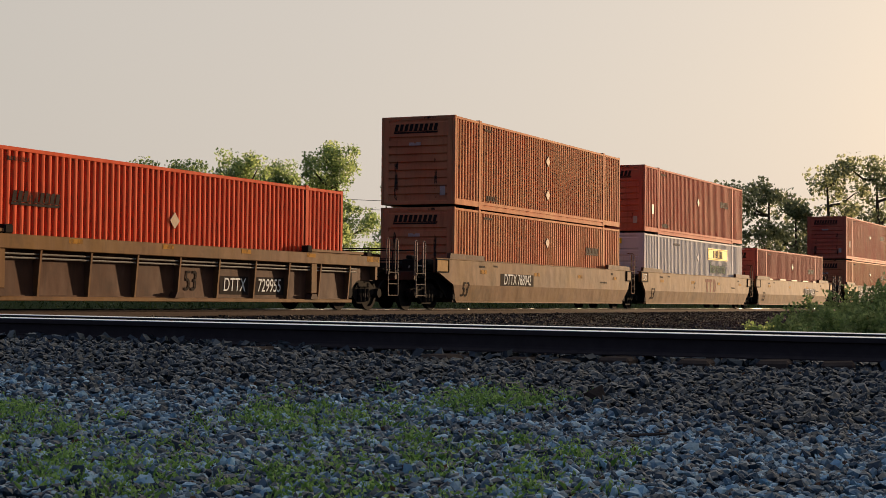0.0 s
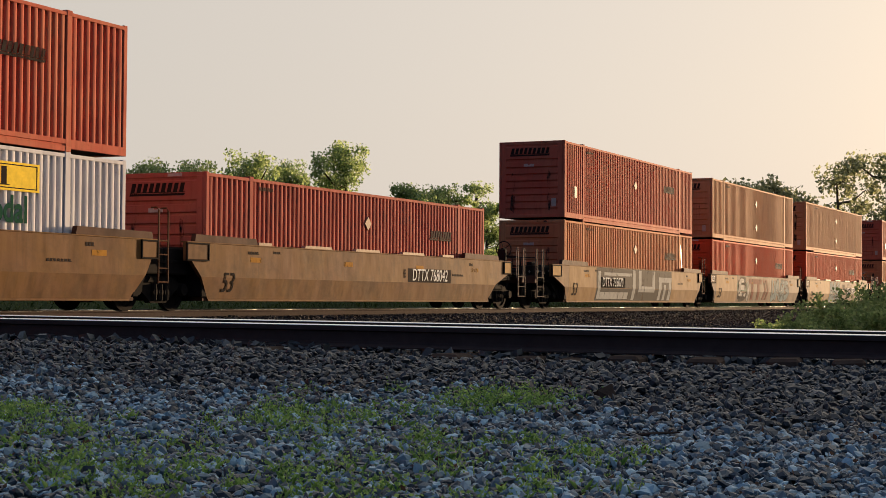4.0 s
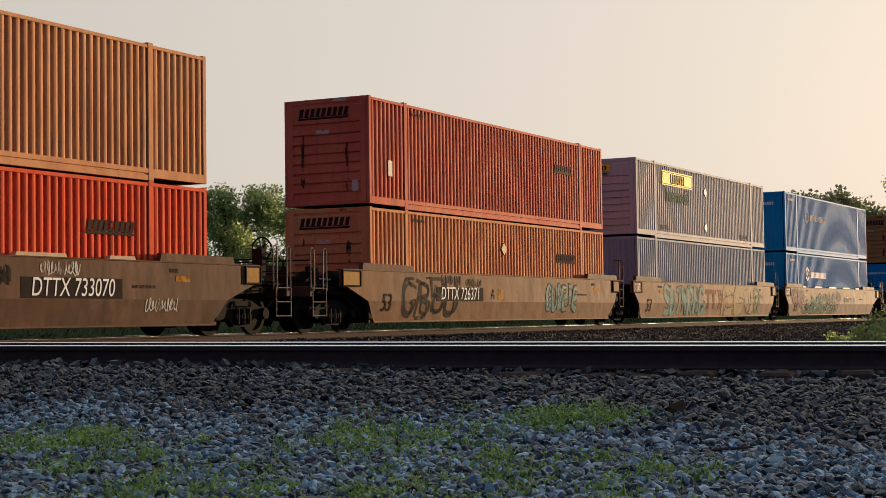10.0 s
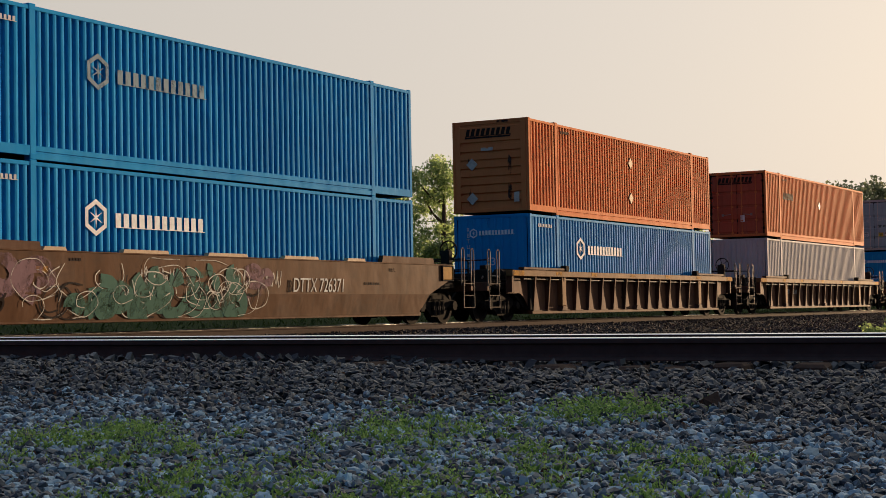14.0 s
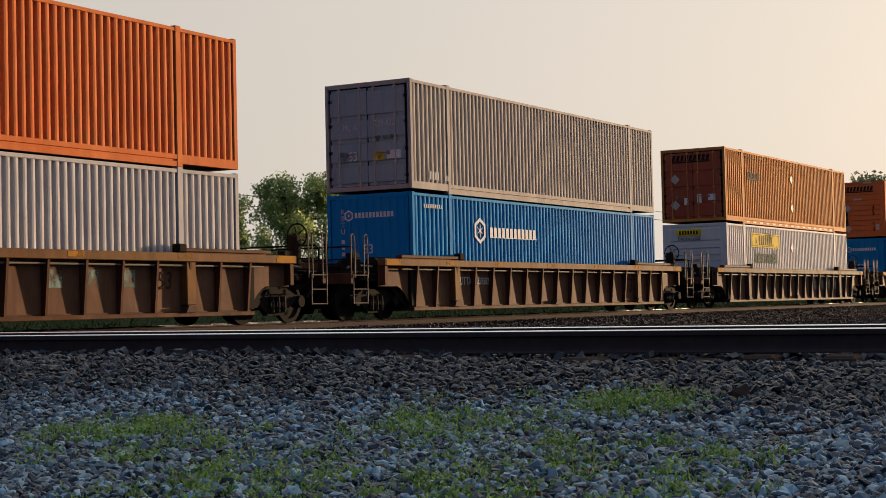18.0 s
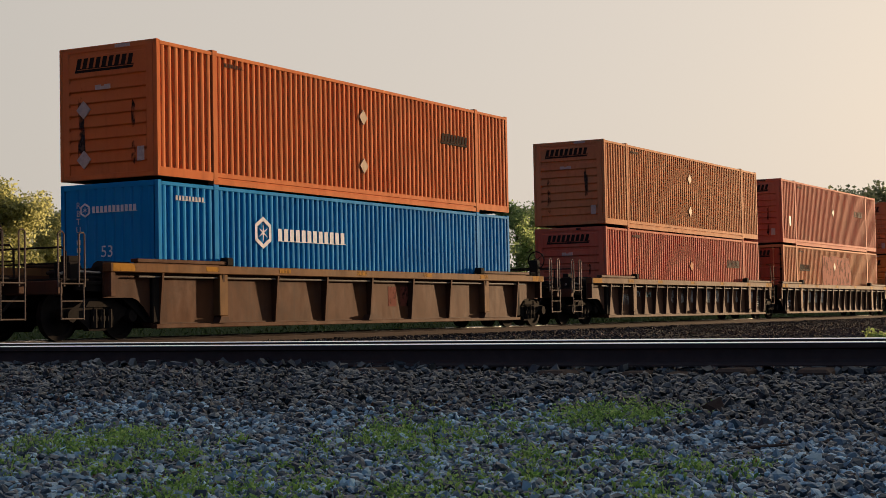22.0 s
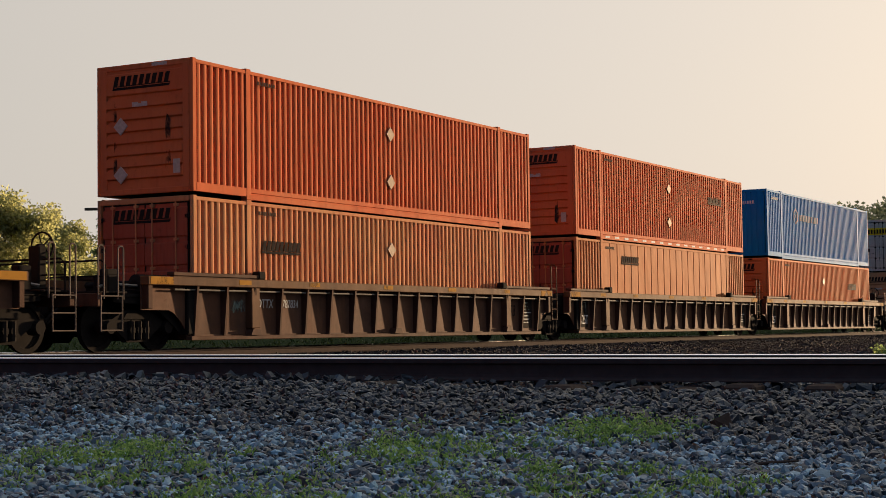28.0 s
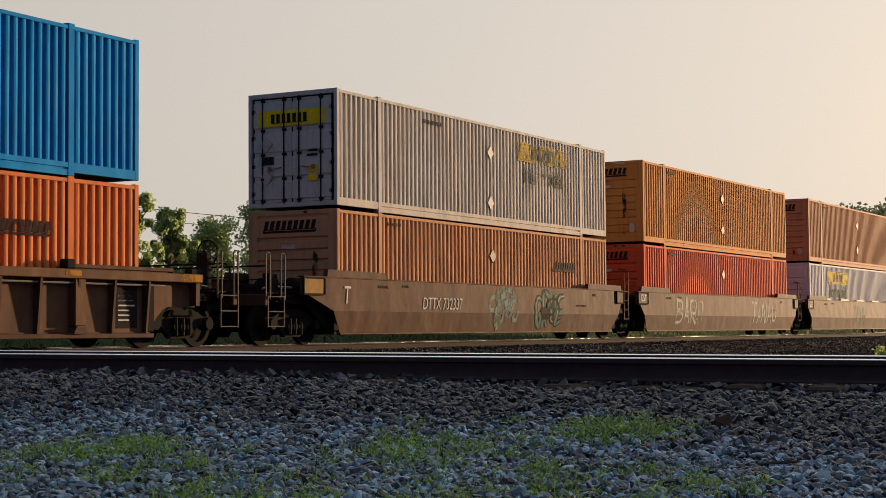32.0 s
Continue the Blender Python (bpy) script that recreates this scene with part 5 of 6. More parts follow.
def ribbed_wagon(col, marks, wide, ends, brakes):
    car = new("well_wagon")
    # Plates toned as shaded grimy recesses, chords as sunlit: light put into colour.
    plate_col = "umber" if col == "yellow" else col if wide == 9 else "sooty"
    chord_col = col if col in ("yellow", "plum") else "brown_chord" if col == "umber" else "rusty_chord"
    z0 = 1.19 if wide == 11 else 1.30
    for g in (1, -1):
        flip = None if g == 1 else Matrix.Rotation(math.pi, 4, "Z")
        l, r = reach_of(ends)[::g]
        q = lambda name, key, make, at=(0, 0, 0), mat=None: part(name, shared(key, mat or col, make), car, at, turn=flip)
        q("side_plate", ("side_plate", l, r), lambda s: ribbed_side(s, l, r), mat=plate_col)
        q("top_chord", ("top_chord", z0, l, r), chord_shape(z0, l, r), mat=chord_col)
        q("bottom_chord", "bottom_chord", lambda s: s.box(-8.36, 8.36, -1.46, -1.30, 0.18, 0.27, 0.012))
        if wide != 11:
            q("pipe_rod", "pipe_rod", lambda s: s.tube([(-8.9, -1.45, 1.22), (8.7, -1.45, 1.22)], 0.02), mat="steel")
        else:
            q("pipe_rod", "pipe_rod2", lambda s: (s.tube([(-8, -1.45, 1.10), (8.6, -1.45, 1.10)], 0.02), s.tube([(-8, -1.45, 1.02), (8.6, -1.45, 1.02)], 0.02)), mat="steel")
    n = wide or 17
    for i in range(n):
        x = -8.2 + 16.36 * i / (n - 1)
        part("rib", shared("rib", col, rib_shape), car, (x, 0, 0))
    for i in range(n):
        part("rib", shared("rib", col, rib_shape), car, turn=Matrix.Translation((-8.2 + 16.36 * i / (n - 1), 0, 0)) @ Matrix.Rotation(math.pi, 4, "Z"))
    for x in (-reach_of(ends)[0] + 0.1, reach_of(ends)[1] - 0.1):
        part("rib", shared("end_rib", col, lambda s: s.box(-0.07, 0.07, -1.50, -1.32, 0.82, 1.31, 0.01)), car, (x, 0, 0))
    well_floor(car)
    for x in (-7.45, 7.35):
        for sg in (-1, 1):
            part("guide_rail", shared(("guide_rail", sg), col, lambda s: (s.box(-1.55, 1.55, min(sg * 1.52, sg * 1.33), max(sg * 1.52, sg * 1.33), 1.50, 1.575, 0.01), s.box(-1.5, 1.4, min(sg * 1.48, sg * 1.38), max(sg * 1.48, sg * 1.38), 1.475, 1.50))), car, (x, 0, 0))
        part("lock", shared("lock", "dark", lambda s: s.box(-0.13, 0.13, -1.545, -1.34, 1.475, 1.66, 0.03)), car, (x + (1.5 if x < 0 else -1.5), 0, 0))
    for x in (-6.15, 6.15):
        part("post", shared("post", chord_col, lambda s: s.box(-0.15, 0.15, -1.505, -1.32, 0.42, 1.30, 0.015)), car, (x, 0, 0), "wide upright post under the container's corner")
    for x in (-6.15, -0.05, 6.15):
        part("jacking_pad", shared("jacking_pad", "umber", lambda s: s.extrude([(-0.2, 0.27), (0.2, 0.27), (0.12, 0.40), (-0.12, 0.40)], -1.52, -1.33)), car, (x, 0, 0))
    for x in (-reach_of(ends)[0] + 0.4, reach_of(ends)[1] - 0.4):
        part("paint_patch", shared("chord_cap", "worn_amber", lambda s: s.box(-0.36, 0.36, -0.003, 0.003, -0.075, 0.075)), car, (x, -1.551, 1.39), "worn yellow end marking")
    for x in (-6.6, -3.9, -0.6, 2.7, 5.9):
        part("reflector", shared("chord_reflector", "worn_amber", lambda s: s.box(-0.22, 0.22, -0.003, 0.003, -0.05, 0.05)), car, (x, -1.551, 1.40), "small worn yellow reflector")
    mark_on_wagon(car, marks, lambda z: -1.337)
    for e, kind, br in zip((-1, 1), ends, brakes):
        wagon_end(car, e, col, kind, br)
    return car


def smooth_y(z):
    """The smooth side leans in below its crease."""
    return -1.50 if z > 0.76 else -1.50 + (0.76 - z) * 0.22


def smooth_wagon(col, marks, ends, brakes):
    car = new("well_wagon")
    for g in (1, -1):
        flip = None if g == 1 else Matrix.Rotation(math.pi, 4, "Z")
        l, r = reach_of(ends)[::g]
        def upper(s):
            s.extrude([(-l, 1.545), (-l, 1.12), (-l + 0.2, 1.12), (-8.55, 0.76), (8.55, 0.76), (r - 0.2, 1.12), (r, 1.12), (r, 1.545)], -1.50, -1.40)
        def lower(s):
            top, low = [(-8.55, 0.76), (8.55, 0.76)], [(8.12, 0.24), (-8.12, 0.24)]
            pts = [(x, smooth_y(z) + d, z) for d in (0, 0.06) for x, z in top + low]
            s.add(pts, [(0, 1, 2, 3), (4, 5, 6, 7), (0, 1, 5, 4), (1, 2, 6, 5), (2, 3, 7, 6), (3, 0, 4, 7)])
        part("side_plate", shared(("upper_side", l, r), col, upper), car, turn=flip)
        part("side_plate", shared("lower_side", col, lower), car, turn=flip)
        part("bottom_chord", shared("bottom_lip", col, lambda s: s.box(-8.12, 8.12, -1.40, -1.25, 0.20, 0.25, 0.01)), car, turn=flip)
        part("top_chord", shared(("top_lip", l, r), col, lambda s: s.box(-l, r, -1.515, -1.33, 1.53, 1.56, 0.008)), car, turn=flip)
    well_floor(car)
    for x in (-7.47, 7.47):
        for sg in (-1, 1):
            part("guide_rail", shared(("guide_flap", sg), "umber", lambda s: s.extrude([(-1.35, 1.56), (1.35, 1.56), (1.30, 1.71), (-1.30, 1.73)], min(sg * 1.50, sg * 1.38), max(sg * 1.50, sg * 1.38))), car, (x, 0, 0), "brown container guide flap")
    if ends == ["joint", "coupler"]:
        # lip pads coloured pale so that their tops look sunlit
        for x, w in ((-5.75, 0.32), (-3.1, 0.72), (-0.35, 0.72), (2.5, 0.72), (4.9, 0.42)):
            part("lip_plate", shared(("lip_plate", w), "cream", lambda s: s.extrude([(-w, 1.56), (w, 1.56), (w - 0.04, 1.63), (-w + 0.04, 1.63)], -1.50, -1.38)), car, (x, 0, 0), "pale worn pad on the wagon's lip")
    for x in (-reach_of(ends)[0] + 0.42, reach_of(ends)[1] - 0.30):
        w = 0.42 if x < 0 else 0.28
        part("end_box", shared(("end_box", w), "worn_yellow" if (ends[1] if x > 0 else ends[0]) == "coupler" else col, lambda s: s.box(-w, w, -1.53, -1.49, 1.15, 1.50, 0.012)), car, (x, 0, 0), "framed end plate")
        part("end_box_frame", shared(("end_box_frame", w), "dark", lambda s: (s.box(-w - 0.03, -w, -1.545, -1.49, 1.12, 1.53), s.box(w, w + 0.03, -1.545, -1.49, 1.12, 1.53), s.box(-w, w, -1.545, -1.49, 1.12, 1.15), s.box(-w, w, -1.545, -1.49, 1.50, 1.53))), car, (x, 0, 0))
    for x, z, n, w, h in ((-6.3, 1.34, 5, 0.5, 0.06), (5.6, 1.0, 7, 0.8, 0.05), (6.6, 1.34, 3, 0.3, 0.07), (-5.2, 1.38, 4, 0.35, 0.05)):
        part("small_writing", shared(("small_writing", n, w, h), "worn_ink", lambda s: bars(s, n, w, h)), car, (x, smooth_y(z) - 0.005, z), "worn small stencilled writing")
    mark_on_wagon(car, marks, smooth_y)
    for e, kind, br in zip((-1, 1), ends, brakes):
        wagon_end(car, e, col, kind, br)
    return car


# ---------- the train, wagon by wagon ----------
D2 = [("dia", 0.0, 2.06), ("dia", 0.0, 0.85)]
D1 = [("dia", 0.0, 2.03)]
DR = [("dia", 0.0, 1.73), ("tag", -6.95, 1.05, 0.22, 0.42), ("name", 4.6, 1.85)]
ED = [("enddia", 0.62, 1.55), ("enddia", 0.62, 0.5)]
NM = [("name", 4.8, 1.86)]
FIG = lambda x, z=0.62: ("text", x, z, "53", 0.66, "ink")
AMBER = [("patch", x, 1.2, 0.5, 0.12, "worn_amber") for x in (-6.2, -1.5, 2.9, 6.9)]
BRAND = lambda x, w=1.9, z=0.78, h=0.62: [("brand", x, z, w, h)]
ENDS = [("stencil", 7.66, 0.80, ""), ("text", 6.68, 0.85, "53", 0.46, "ink")]
BOX = [("box", -8.73, 1.325, "125T", 0.34)]
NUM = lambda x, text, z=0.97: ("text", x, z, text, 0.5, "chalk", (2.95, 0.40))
UNITS = []


def unit(*spec):
    """key, place along the line, upper container, lower container, wagon: style, paint, marks, ends, brakes"""
    UNITS.append(spec)


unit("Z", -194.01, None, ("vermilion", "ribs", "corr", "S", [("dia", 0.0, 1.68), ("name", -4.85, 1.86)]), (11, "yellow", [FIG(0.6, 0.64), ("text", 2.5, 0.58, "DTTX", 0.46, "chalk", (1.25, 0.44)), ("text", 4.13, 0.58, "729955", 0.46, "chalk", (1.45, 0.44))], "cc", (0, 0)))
unit("A", -170.48, ("orange", "ribs", "corr", "S", D2), ("orange", "ribs", "corr", "S", D1 + NM), ("smooth", "yellow", [FIG(-7.6, 0.6), NUM(-3.3, "DTTX 768042")] + AMBER, "cj", (0, 0)))
unit("B", -151.05, ("red", "ribs", "corr", "S", DR), ("white", "ribs", "corr", "H", [("hunt", 3.45, 2.28), ("dia", 0.0, 2.05, "white")]), ("smooth", "yellow", [FIG(-7.5, 0.62), ("text", -1.25, 1.05, "C", 0.42, "ink")] + BRAND(1.5) + BOX + AMBER, "jj", (0, 0)))
unit("C", -131.78, None, ("rose", "ribs", "corr", "S", NM + D1), ("smooth", "yellow", [FIG(-7.4, 0.62), ("text", 1.9, 1.0, "B", 0.35, "ink"), NUM(3.6, "DTTX 768042")] + AMBER, "jc", (0, 1)))
unit("E", -108.36, ("red", "ribs", "corr", "S", DR), ("orange", "ribs", "corr", "S", D1 + NM + [("torn", 6.15, 0.75)]), ("smooth", "yellow", [("field", -8.1, -5.15, "fresh"), ("field", 4.25, 8.1, "fresh"), FIG(-7.5, 0.66), ("mural", -0.45, 0.9, 9.5, 1.15), NUM(-3.35, "DTTX 733070")] + AMBER[:1] + AMBER[3:], "cj", (0, 0)))
unit("F", -88.88, ("tan", "ribs", "corr", "S", D2), ("vermilion", "ribs", "corr", "S", D1 + NM), ("smooth", "dun", [("field", -8.1, -4.45, "fresh"), FIG(-7.5, 0.65), ("patch", -3.45, 0.98, 1.9, 0.42, "moss"), ("piece", -3.4, 0.9, 1.5, 1.05, "2", None, "black_spray", 0.16, 4), ("piece", -3.4, 0.95, 1.5, 0.95, "0", "white_spray", None, 0.07, 6), ("piece", -2.35, 0.9, 0.3, 1.0, "4", "white_spray", "black_spray", 0.2, 7), ("piece", 4.25, 0.86, 3.9, 1.12, "4123", "ice", "black_spray", 0.14, 5), ("tangle", 5.9, 1.1, 0.9, 0.5, 4, "rustred", 0.015, 8)] + BRAND(-0.15, 4.0, 0.36, 1.05) + BOX + AMBER, "jj", (0, 0)))
unit("G", -69.47, ("tan", "ribs", "corr", "S", D2), ("vermilion", "ribs", "corr", "S", D1 + NM), ("smooth", "dun", [("field", -8.1, -2.75, "fresh"), FIG(-7.5, 0.62), ("piece", -1.2, 0.62, 3.0, 0.62, "0630", "ice", "black_spray", 0.17, 7), ("piece", -1.2, 1.12, 2.7, 0.66, "360", "ice", "black_spray", 0.16, 17), ("tangle", -0.2, 1.1, 1.3, 0.7, 4, "black_spray", 0.014, 18), NUM(3.4, "DTTX 733070"), ("patch", 0.05, 0.98, 1.5, 0.34, "worn_amber"), ("scrawl", 1.3, 1.2, 0.7, 0.4, "black_spray", 71), ("scrawl", 3.0, 1.35, 1.1, 0.3, "white_spray", 72), ("scrawl", 6.2, 0.65, 1.1, 0.3, "white_spray", 73)] + BOX + AMBER[:1] + AMBER[3:], "jc", (0, 1)))
unit("H", -46.17, ("red", "ribs", "corr", "S", [("name", 4.7, 1.88), ("tag", -6.97, 1.05, 0.22, 0.42)]), ("orange", "ribs", "corr", "S", D1 + [("name", 4.75, 1.85, "ink")]), ("smooth", "rusty", [FIG(-7.6, 0.7), ("piece", -5.2, 0.88, 3.4, 1.15, "6224", None, "black_spray", 0.012, 12), ("piece", -5.1, 0.86, 3.2, 0.95, "6244", None, "black_spray", 0.006, 13), NUM(-3.35, "DTTX 726371"), ("text", -1.25, 0.97, "A", 0.42, "ink"), ("patch", -0.7, 0.97, 0.4, 0.34, "worn_amber"), ("piece", 3.95, 0.92, 2.5, 0.85, "647080", "teal", "black_spray", 0.17, 9), ("scrawl", -3.9, 1.36, 1.2, 0.3, "black_spray", 74), ("scrawl", -2.5, 1.3, 1.0, 0.25, "black_spray", 75)] + AMBER[3:], "cj", (0, 0)))
unit("I", -26.68, ("dingy", "ribs", "corr", "H", [("hunt", -3.57, 2.34), ("words", -5.15, 0.42, "TOP LIFT ONLY"), ("words", 5.0, 0.42, "TOP LIFT ONLY"), ("dia", -0.2, 2.07, "plate"), ("dia", -0.2, 0.62, "plate")]), ("slate", "plain", "corr", "", []), ("smooth", "rusty", [FIG(-7.5, 0.65), ("piece", -3.5, 0.84, 4.7, 1.14, "3485756", "teal", "black_spray", 0.17, 14), ("piece", 3.55, 0.88, 4.3, 1.16, "064", "ecru", "black_spray", 0.17, 15), ("tangle", 6.3, 0.95, 1.0, 0.8, 7, "moss", 0.05, 16)] + BRAND(0.1, 2.3, 0.52, 0.80) + BOX + AMBER[:1], "jj", (0, 0)))
unit("K", -7.01, ("azure", "plain", "corr", "R", [("robin", -2.3, 1.85, "ghost"), ("endtag", 0.25, 0.62, 0.5, 0.24)]), ("azure", "plain", "corr", "R", [("robin", -2.4, 1.9)]), ("smooth", "ochre", [("tangle", -6.6, 0.85, 1.6, 1.0, 7, "violet", 0.13, 40), ("tangle", -2.6, 0.60, 5.6, 0.6, 34, "pine", 0.14, 41), ("tangle", -1.4, 1.15, 3.0, 0.6, 10, "pine", 0.09, 42), ("tangle", -2.9, 0.85, 7.2, 1.1, 46, "white_spray", 0.009, 43), ("tangle", -2.6, 0.8, 6.4, 1.0, 22, "black_spray", 0.016, 44), ("tangle", 0.7, 1.0, 1.0, 0.8, 5, "violet", 0.10, 45), ("text", 1.95, 0.92, "B", 0.4, "ink"), FIG(-7.3, 0.62), ("text", 3.2, 0.95, "DTTX 726371", 0.46, "worn_chalk"), ("scrawl", -2.5, 1.1, 1.6, 0.4, "white_spray", 76), ("scrawl", 0.9, 1.1, 1.4, 0.4, "white_spray", 77)] + BOX + AMBER[:1], "jc", (0, 1)))
unit("L", 16.25, ("bright", "ribs", "corr", "S", D2 + ED), ("azure", "plain", "corr", "R", [("robin", -2.4, 1.9)]), (0, "brown", [("text", -1.0, 0.8, "53", 0.5, "ink")], "cc", (0, 1)))
unit("M", 39.57, ("bright", "doors", "corr", "S", [("dia", 0.0, 1.73, "plate"), ("name", -4.85, 1.9), ("endtag", -0.25, 0.85, 0.18, 0.3)]), ("dingy", "plain", "corr", "", []), (0, "brown", [("text", -5.45, 0.9, "DTTX", 0.30, "worn_chalk"), ("text", -4.47, 0.9, "155519", 0.27, "worn_chalk"), ("patch", 2.35, 0.95, 0.4, 0.34, "haze"), ("patch", 3.35, 0.95, 0.4, 0.34, "haze"), ("patch", 4.4, 0.95, 0.4, 0.34, "haze"), ("text", 5.5, 0.9, "53", 0.5, "ink")], "cc", (0, 1)))
unit("N", 63.03, ("ash", "doors", "corr", "", [("bars", -6.9, 0.35, 6, 0.5, 0.2, "worn_chalk"), ("endwords", 0.48, 1.72, "MLNL", 0.24, "worn_chalk"), ("endwords", -0.55, 1.78, "239 422", 0.24, "worn_chalk"), ("bars", -6.2, 0.35, 4, 0.3, 0.12, "worn_chalk"), ("endwords", 0.42, 0.96, "53", 0.34, "chalk"), ("endtag", -0.36, 0.95, 0.28, 0.22, "faded_sign"), ("endtag", -0.80, 0.97, 0.42, 0.22), ("endtag", 0.78, 0.97, 0.22, 0.26, "haze"), ("endtag", -0.70, 1.42, 0.42, 0.10, "haze"), ("endtag", -0.33, 1.40, 0.2, 0.14, "haze")]), ("azure", "plain", "corr", "R", [("robin", -2.5, 1.98)]), (0, "brown", [("text", -5.45, 0.93, "DTTX", 0.30, "worn_chalk"), ("text", -4.47, 0.93, "859502", 0.27, "worn_chalk"), FIG(5.6, 0.8)], "cc", (0, 1)))
unit("O", 86.35, ("gold", "doors", "corr", "S", D2 + [("name", -4.85, 1.9), ("tape", 0, 0), ("enddia", 0.72, 1.72), ("enddia", 0.72, 0.72), ("endtag", -0.25, 0.95, 0.18, 0.34), ("endtag", 0.28, 0.85, 0.16, 0.26), ("endtag", -0.75, 0.98, 0.3, 0.24)]), ("white", "ribs", "corr", "H", [("hunt", -3.55, 2.28, 1), ("dia", -0.15, 2.06, "white")]), (0, "plum", [("scrawl", x, 0.85, 0.6, 0.5, "silver", 60 + k) for k, x in enumerate((3.0, 4.1, 5.1, 6.1))], "cc", (0, 1)))
unit("P", 109.63, ("bright", "ribs", "corr", "S", D2 + ED + [("name", 4.8, 1.9, "ink")]), ("azure", "plain", "corr", "R", [("robin", -2.4, 1.93)]), (9, "brown", [("patch", 1.2, 0.85, 0.4, 0.5, "rustred"), ("patch", 1.8, 0.85, 0.4, 0.5, "rustred")], "cc", (0, 1)))
unit("Q", 132.95, ("ginger", "ribs", "corr", "S", D2), ("red", "ribs", "corr", "S", [("dia", 0.0, 1.70, "orange")] + NM), (0, "umber", [("scrawl", -6.65, 0.8, 0.5, 0.4, "white_spray", 66), ("text", -5.62, 0.95, "DTTX", 0.28, "worn_chalk"), ("patch", -4.6, 0.95, 0.62, 0.16, "haze")] + [("scrawl", x + 0.07 * j, 0.80 + 0.2 * j, 0.5, 0.3, "white_spray", 100 + 2 * k + j) for k, x in enumerate((-2.05, -1.05, -0.05, 1.5, 2.5, 4.05, 5.1, 6.7)) for j in (0, 1)] + ENDS[:1], "cj", (0, 0)))
unit("R", 152.56, ("red", "ribs", "corr", "S", DR), ("orange", "doors", "corr", "S", D1 + [("name", -4.9, 1.9, "ink"), ("repaint", 0.4, 1.8)]), (0, "umber", [("stencil", -7.69, 0.80, "125T")] + ENDS + [("scrawl", x + 0.07 * j, 0.80 + 0.2 * j, 0.55, 0.32, "white_spray", 60 + 2 * k + j) for k, x in enumerate((-5.6, -4.6, -3.6, -2.6)) for j in (0, 1)], "jj", (0, 0)))
unit("S", 171.93, ("ginger", "ribs", "corr", "S", D2), ("gold", "ribs", "corr", "S", D1 + NM), (0, "umber", [("stencil", -7.69, 0.80, "125T")] + ENDS, "jc", (0, 1)))
unit("T", 194.97, ("scarlet", "ribs", "corr", "S", D2 + ED), ("orange", "doors", "corr", "S", D1 + [("name", -4.85, 1.88, "ink")]), (0, "umber", [("text", -4.62, 0.95, "787834", 0.26, "worn_chalk"), ("text", -5.6, 0.95, "DTTX", 0.28, "worn_chalk"), ("scrawl", -6.6, 0.9, 0.5, 0.3, "haze", 81)] + ENDS, "cj", (0, 0)))
unit("U", 214.39, ("scarlet", "ribs", "corr", "S", [("dia", 0.0, 2.06), ("dia", 0.0, 0.85), ("name", 4.85, 1.9), ("tape", 0, 0)] + ED), ("copper", "doors", "flat", "S", [("name", -3.7, 2.25, "ink")]), (0, "umber", [("stencil", -7.69, 0.80, "125T")] + ENDS, "jj", (0, 0)))
unit("V", 233.74, ("royal", "plain", "corr", "R", [("robin", -2.1, 1.93, "ghost"), ("endtag", 0.25, 0.62, 0.5, 0.24)]), ("bright", "ribs", "corr", "S", D1 + NM), (0, "umber", [("stencil", -7.69, 0.80, "125T")] + ENDS[:1], "jc", (0, 1)))
unit("W", 257.18, ("bone", "doors", "corr", "H", [("hunt", 3.4, 2.28, 2), ("dia", -0.1, 2.05, "plate"), ("dia", -0.1, 0.63, "plate"), ("enddia", 0.74, 1.62), ("enddia", 0.74, 0.80), ("endtag", 0.70, 1.22, 0.36, 0.2, "worn_ink"), ("endtag", -0.62, 0.98, 0.28, 0.16, "sign"), ("endtag", -0.62, 0.76, 0.28, 0.16, "sign"), ("endtag", -0.14, 0.92, 0.16, 0.2, "plate"), ("endtag", -0.60, 1.42, 0.3, 0.06, "worn_ink"), ("endtag", -0.60, 1.31, 0.3, 0.06, "worn_ink")]), ("tan", "ribs", "corr", "S", D1 + NM), ("smooth", "brown", [("text", -8.0, 1.12, "T", 0.6, "plate"), ("text", -3.3, 0.97, "DTTX 732337", 0.44, "worn_chalk"), ("tangle", 0.7, 0.88, 0.9, 1.0, 5, "haze", 0.15, 31), ("piece", 0.3, 0.86, 1.9, 0.95, "0264", None, "haze", 0.03, 37), ("tangle", 0.2, 0.7, 1.5, 0.5, 5, "ice", 0.012, 38), ("piece", 3.3, 0.88, 2.0, 1.1, "6740", "moss", "black_spray", 0.12, 32), ("tangle", 3.3, 0.8, 1.3, 0.7, 5, "black_spray", 0.05, 39)], "cj", (0, 0)))
unit("X", 276.56, ("gold", "ribs", "corr", "S", D2), ("vermilion", "ribs", "corr", "S", D1), ("smooth", "brown", [("piece", -4.2, 0.9, 2.9, 1.0, "2177", None, "white_spray", 0.012, 33), ("tangle", -4.1, 0.85, 2.2, 0.6, 3, "white_spray", 0.02, 34), ("piece", 4.3, 0.9, 3.2, 1.0, "81514", None, "white_spray", 0.012, 35)] + BOX, "jj", (0, 0)))
unit("Y", 296.10, ("tan", "ribs", "corr", "S", D2), ("white", "ribs", "corr", "H", [("hunt", -3.55, 2.28, 1)]), ("smooth", "brown", [("piece", -0.5, 0.88, 2.4, 0.9, "6042", None, "haze", 0.03, 36)] + BOX, "jc", (0, 1)))
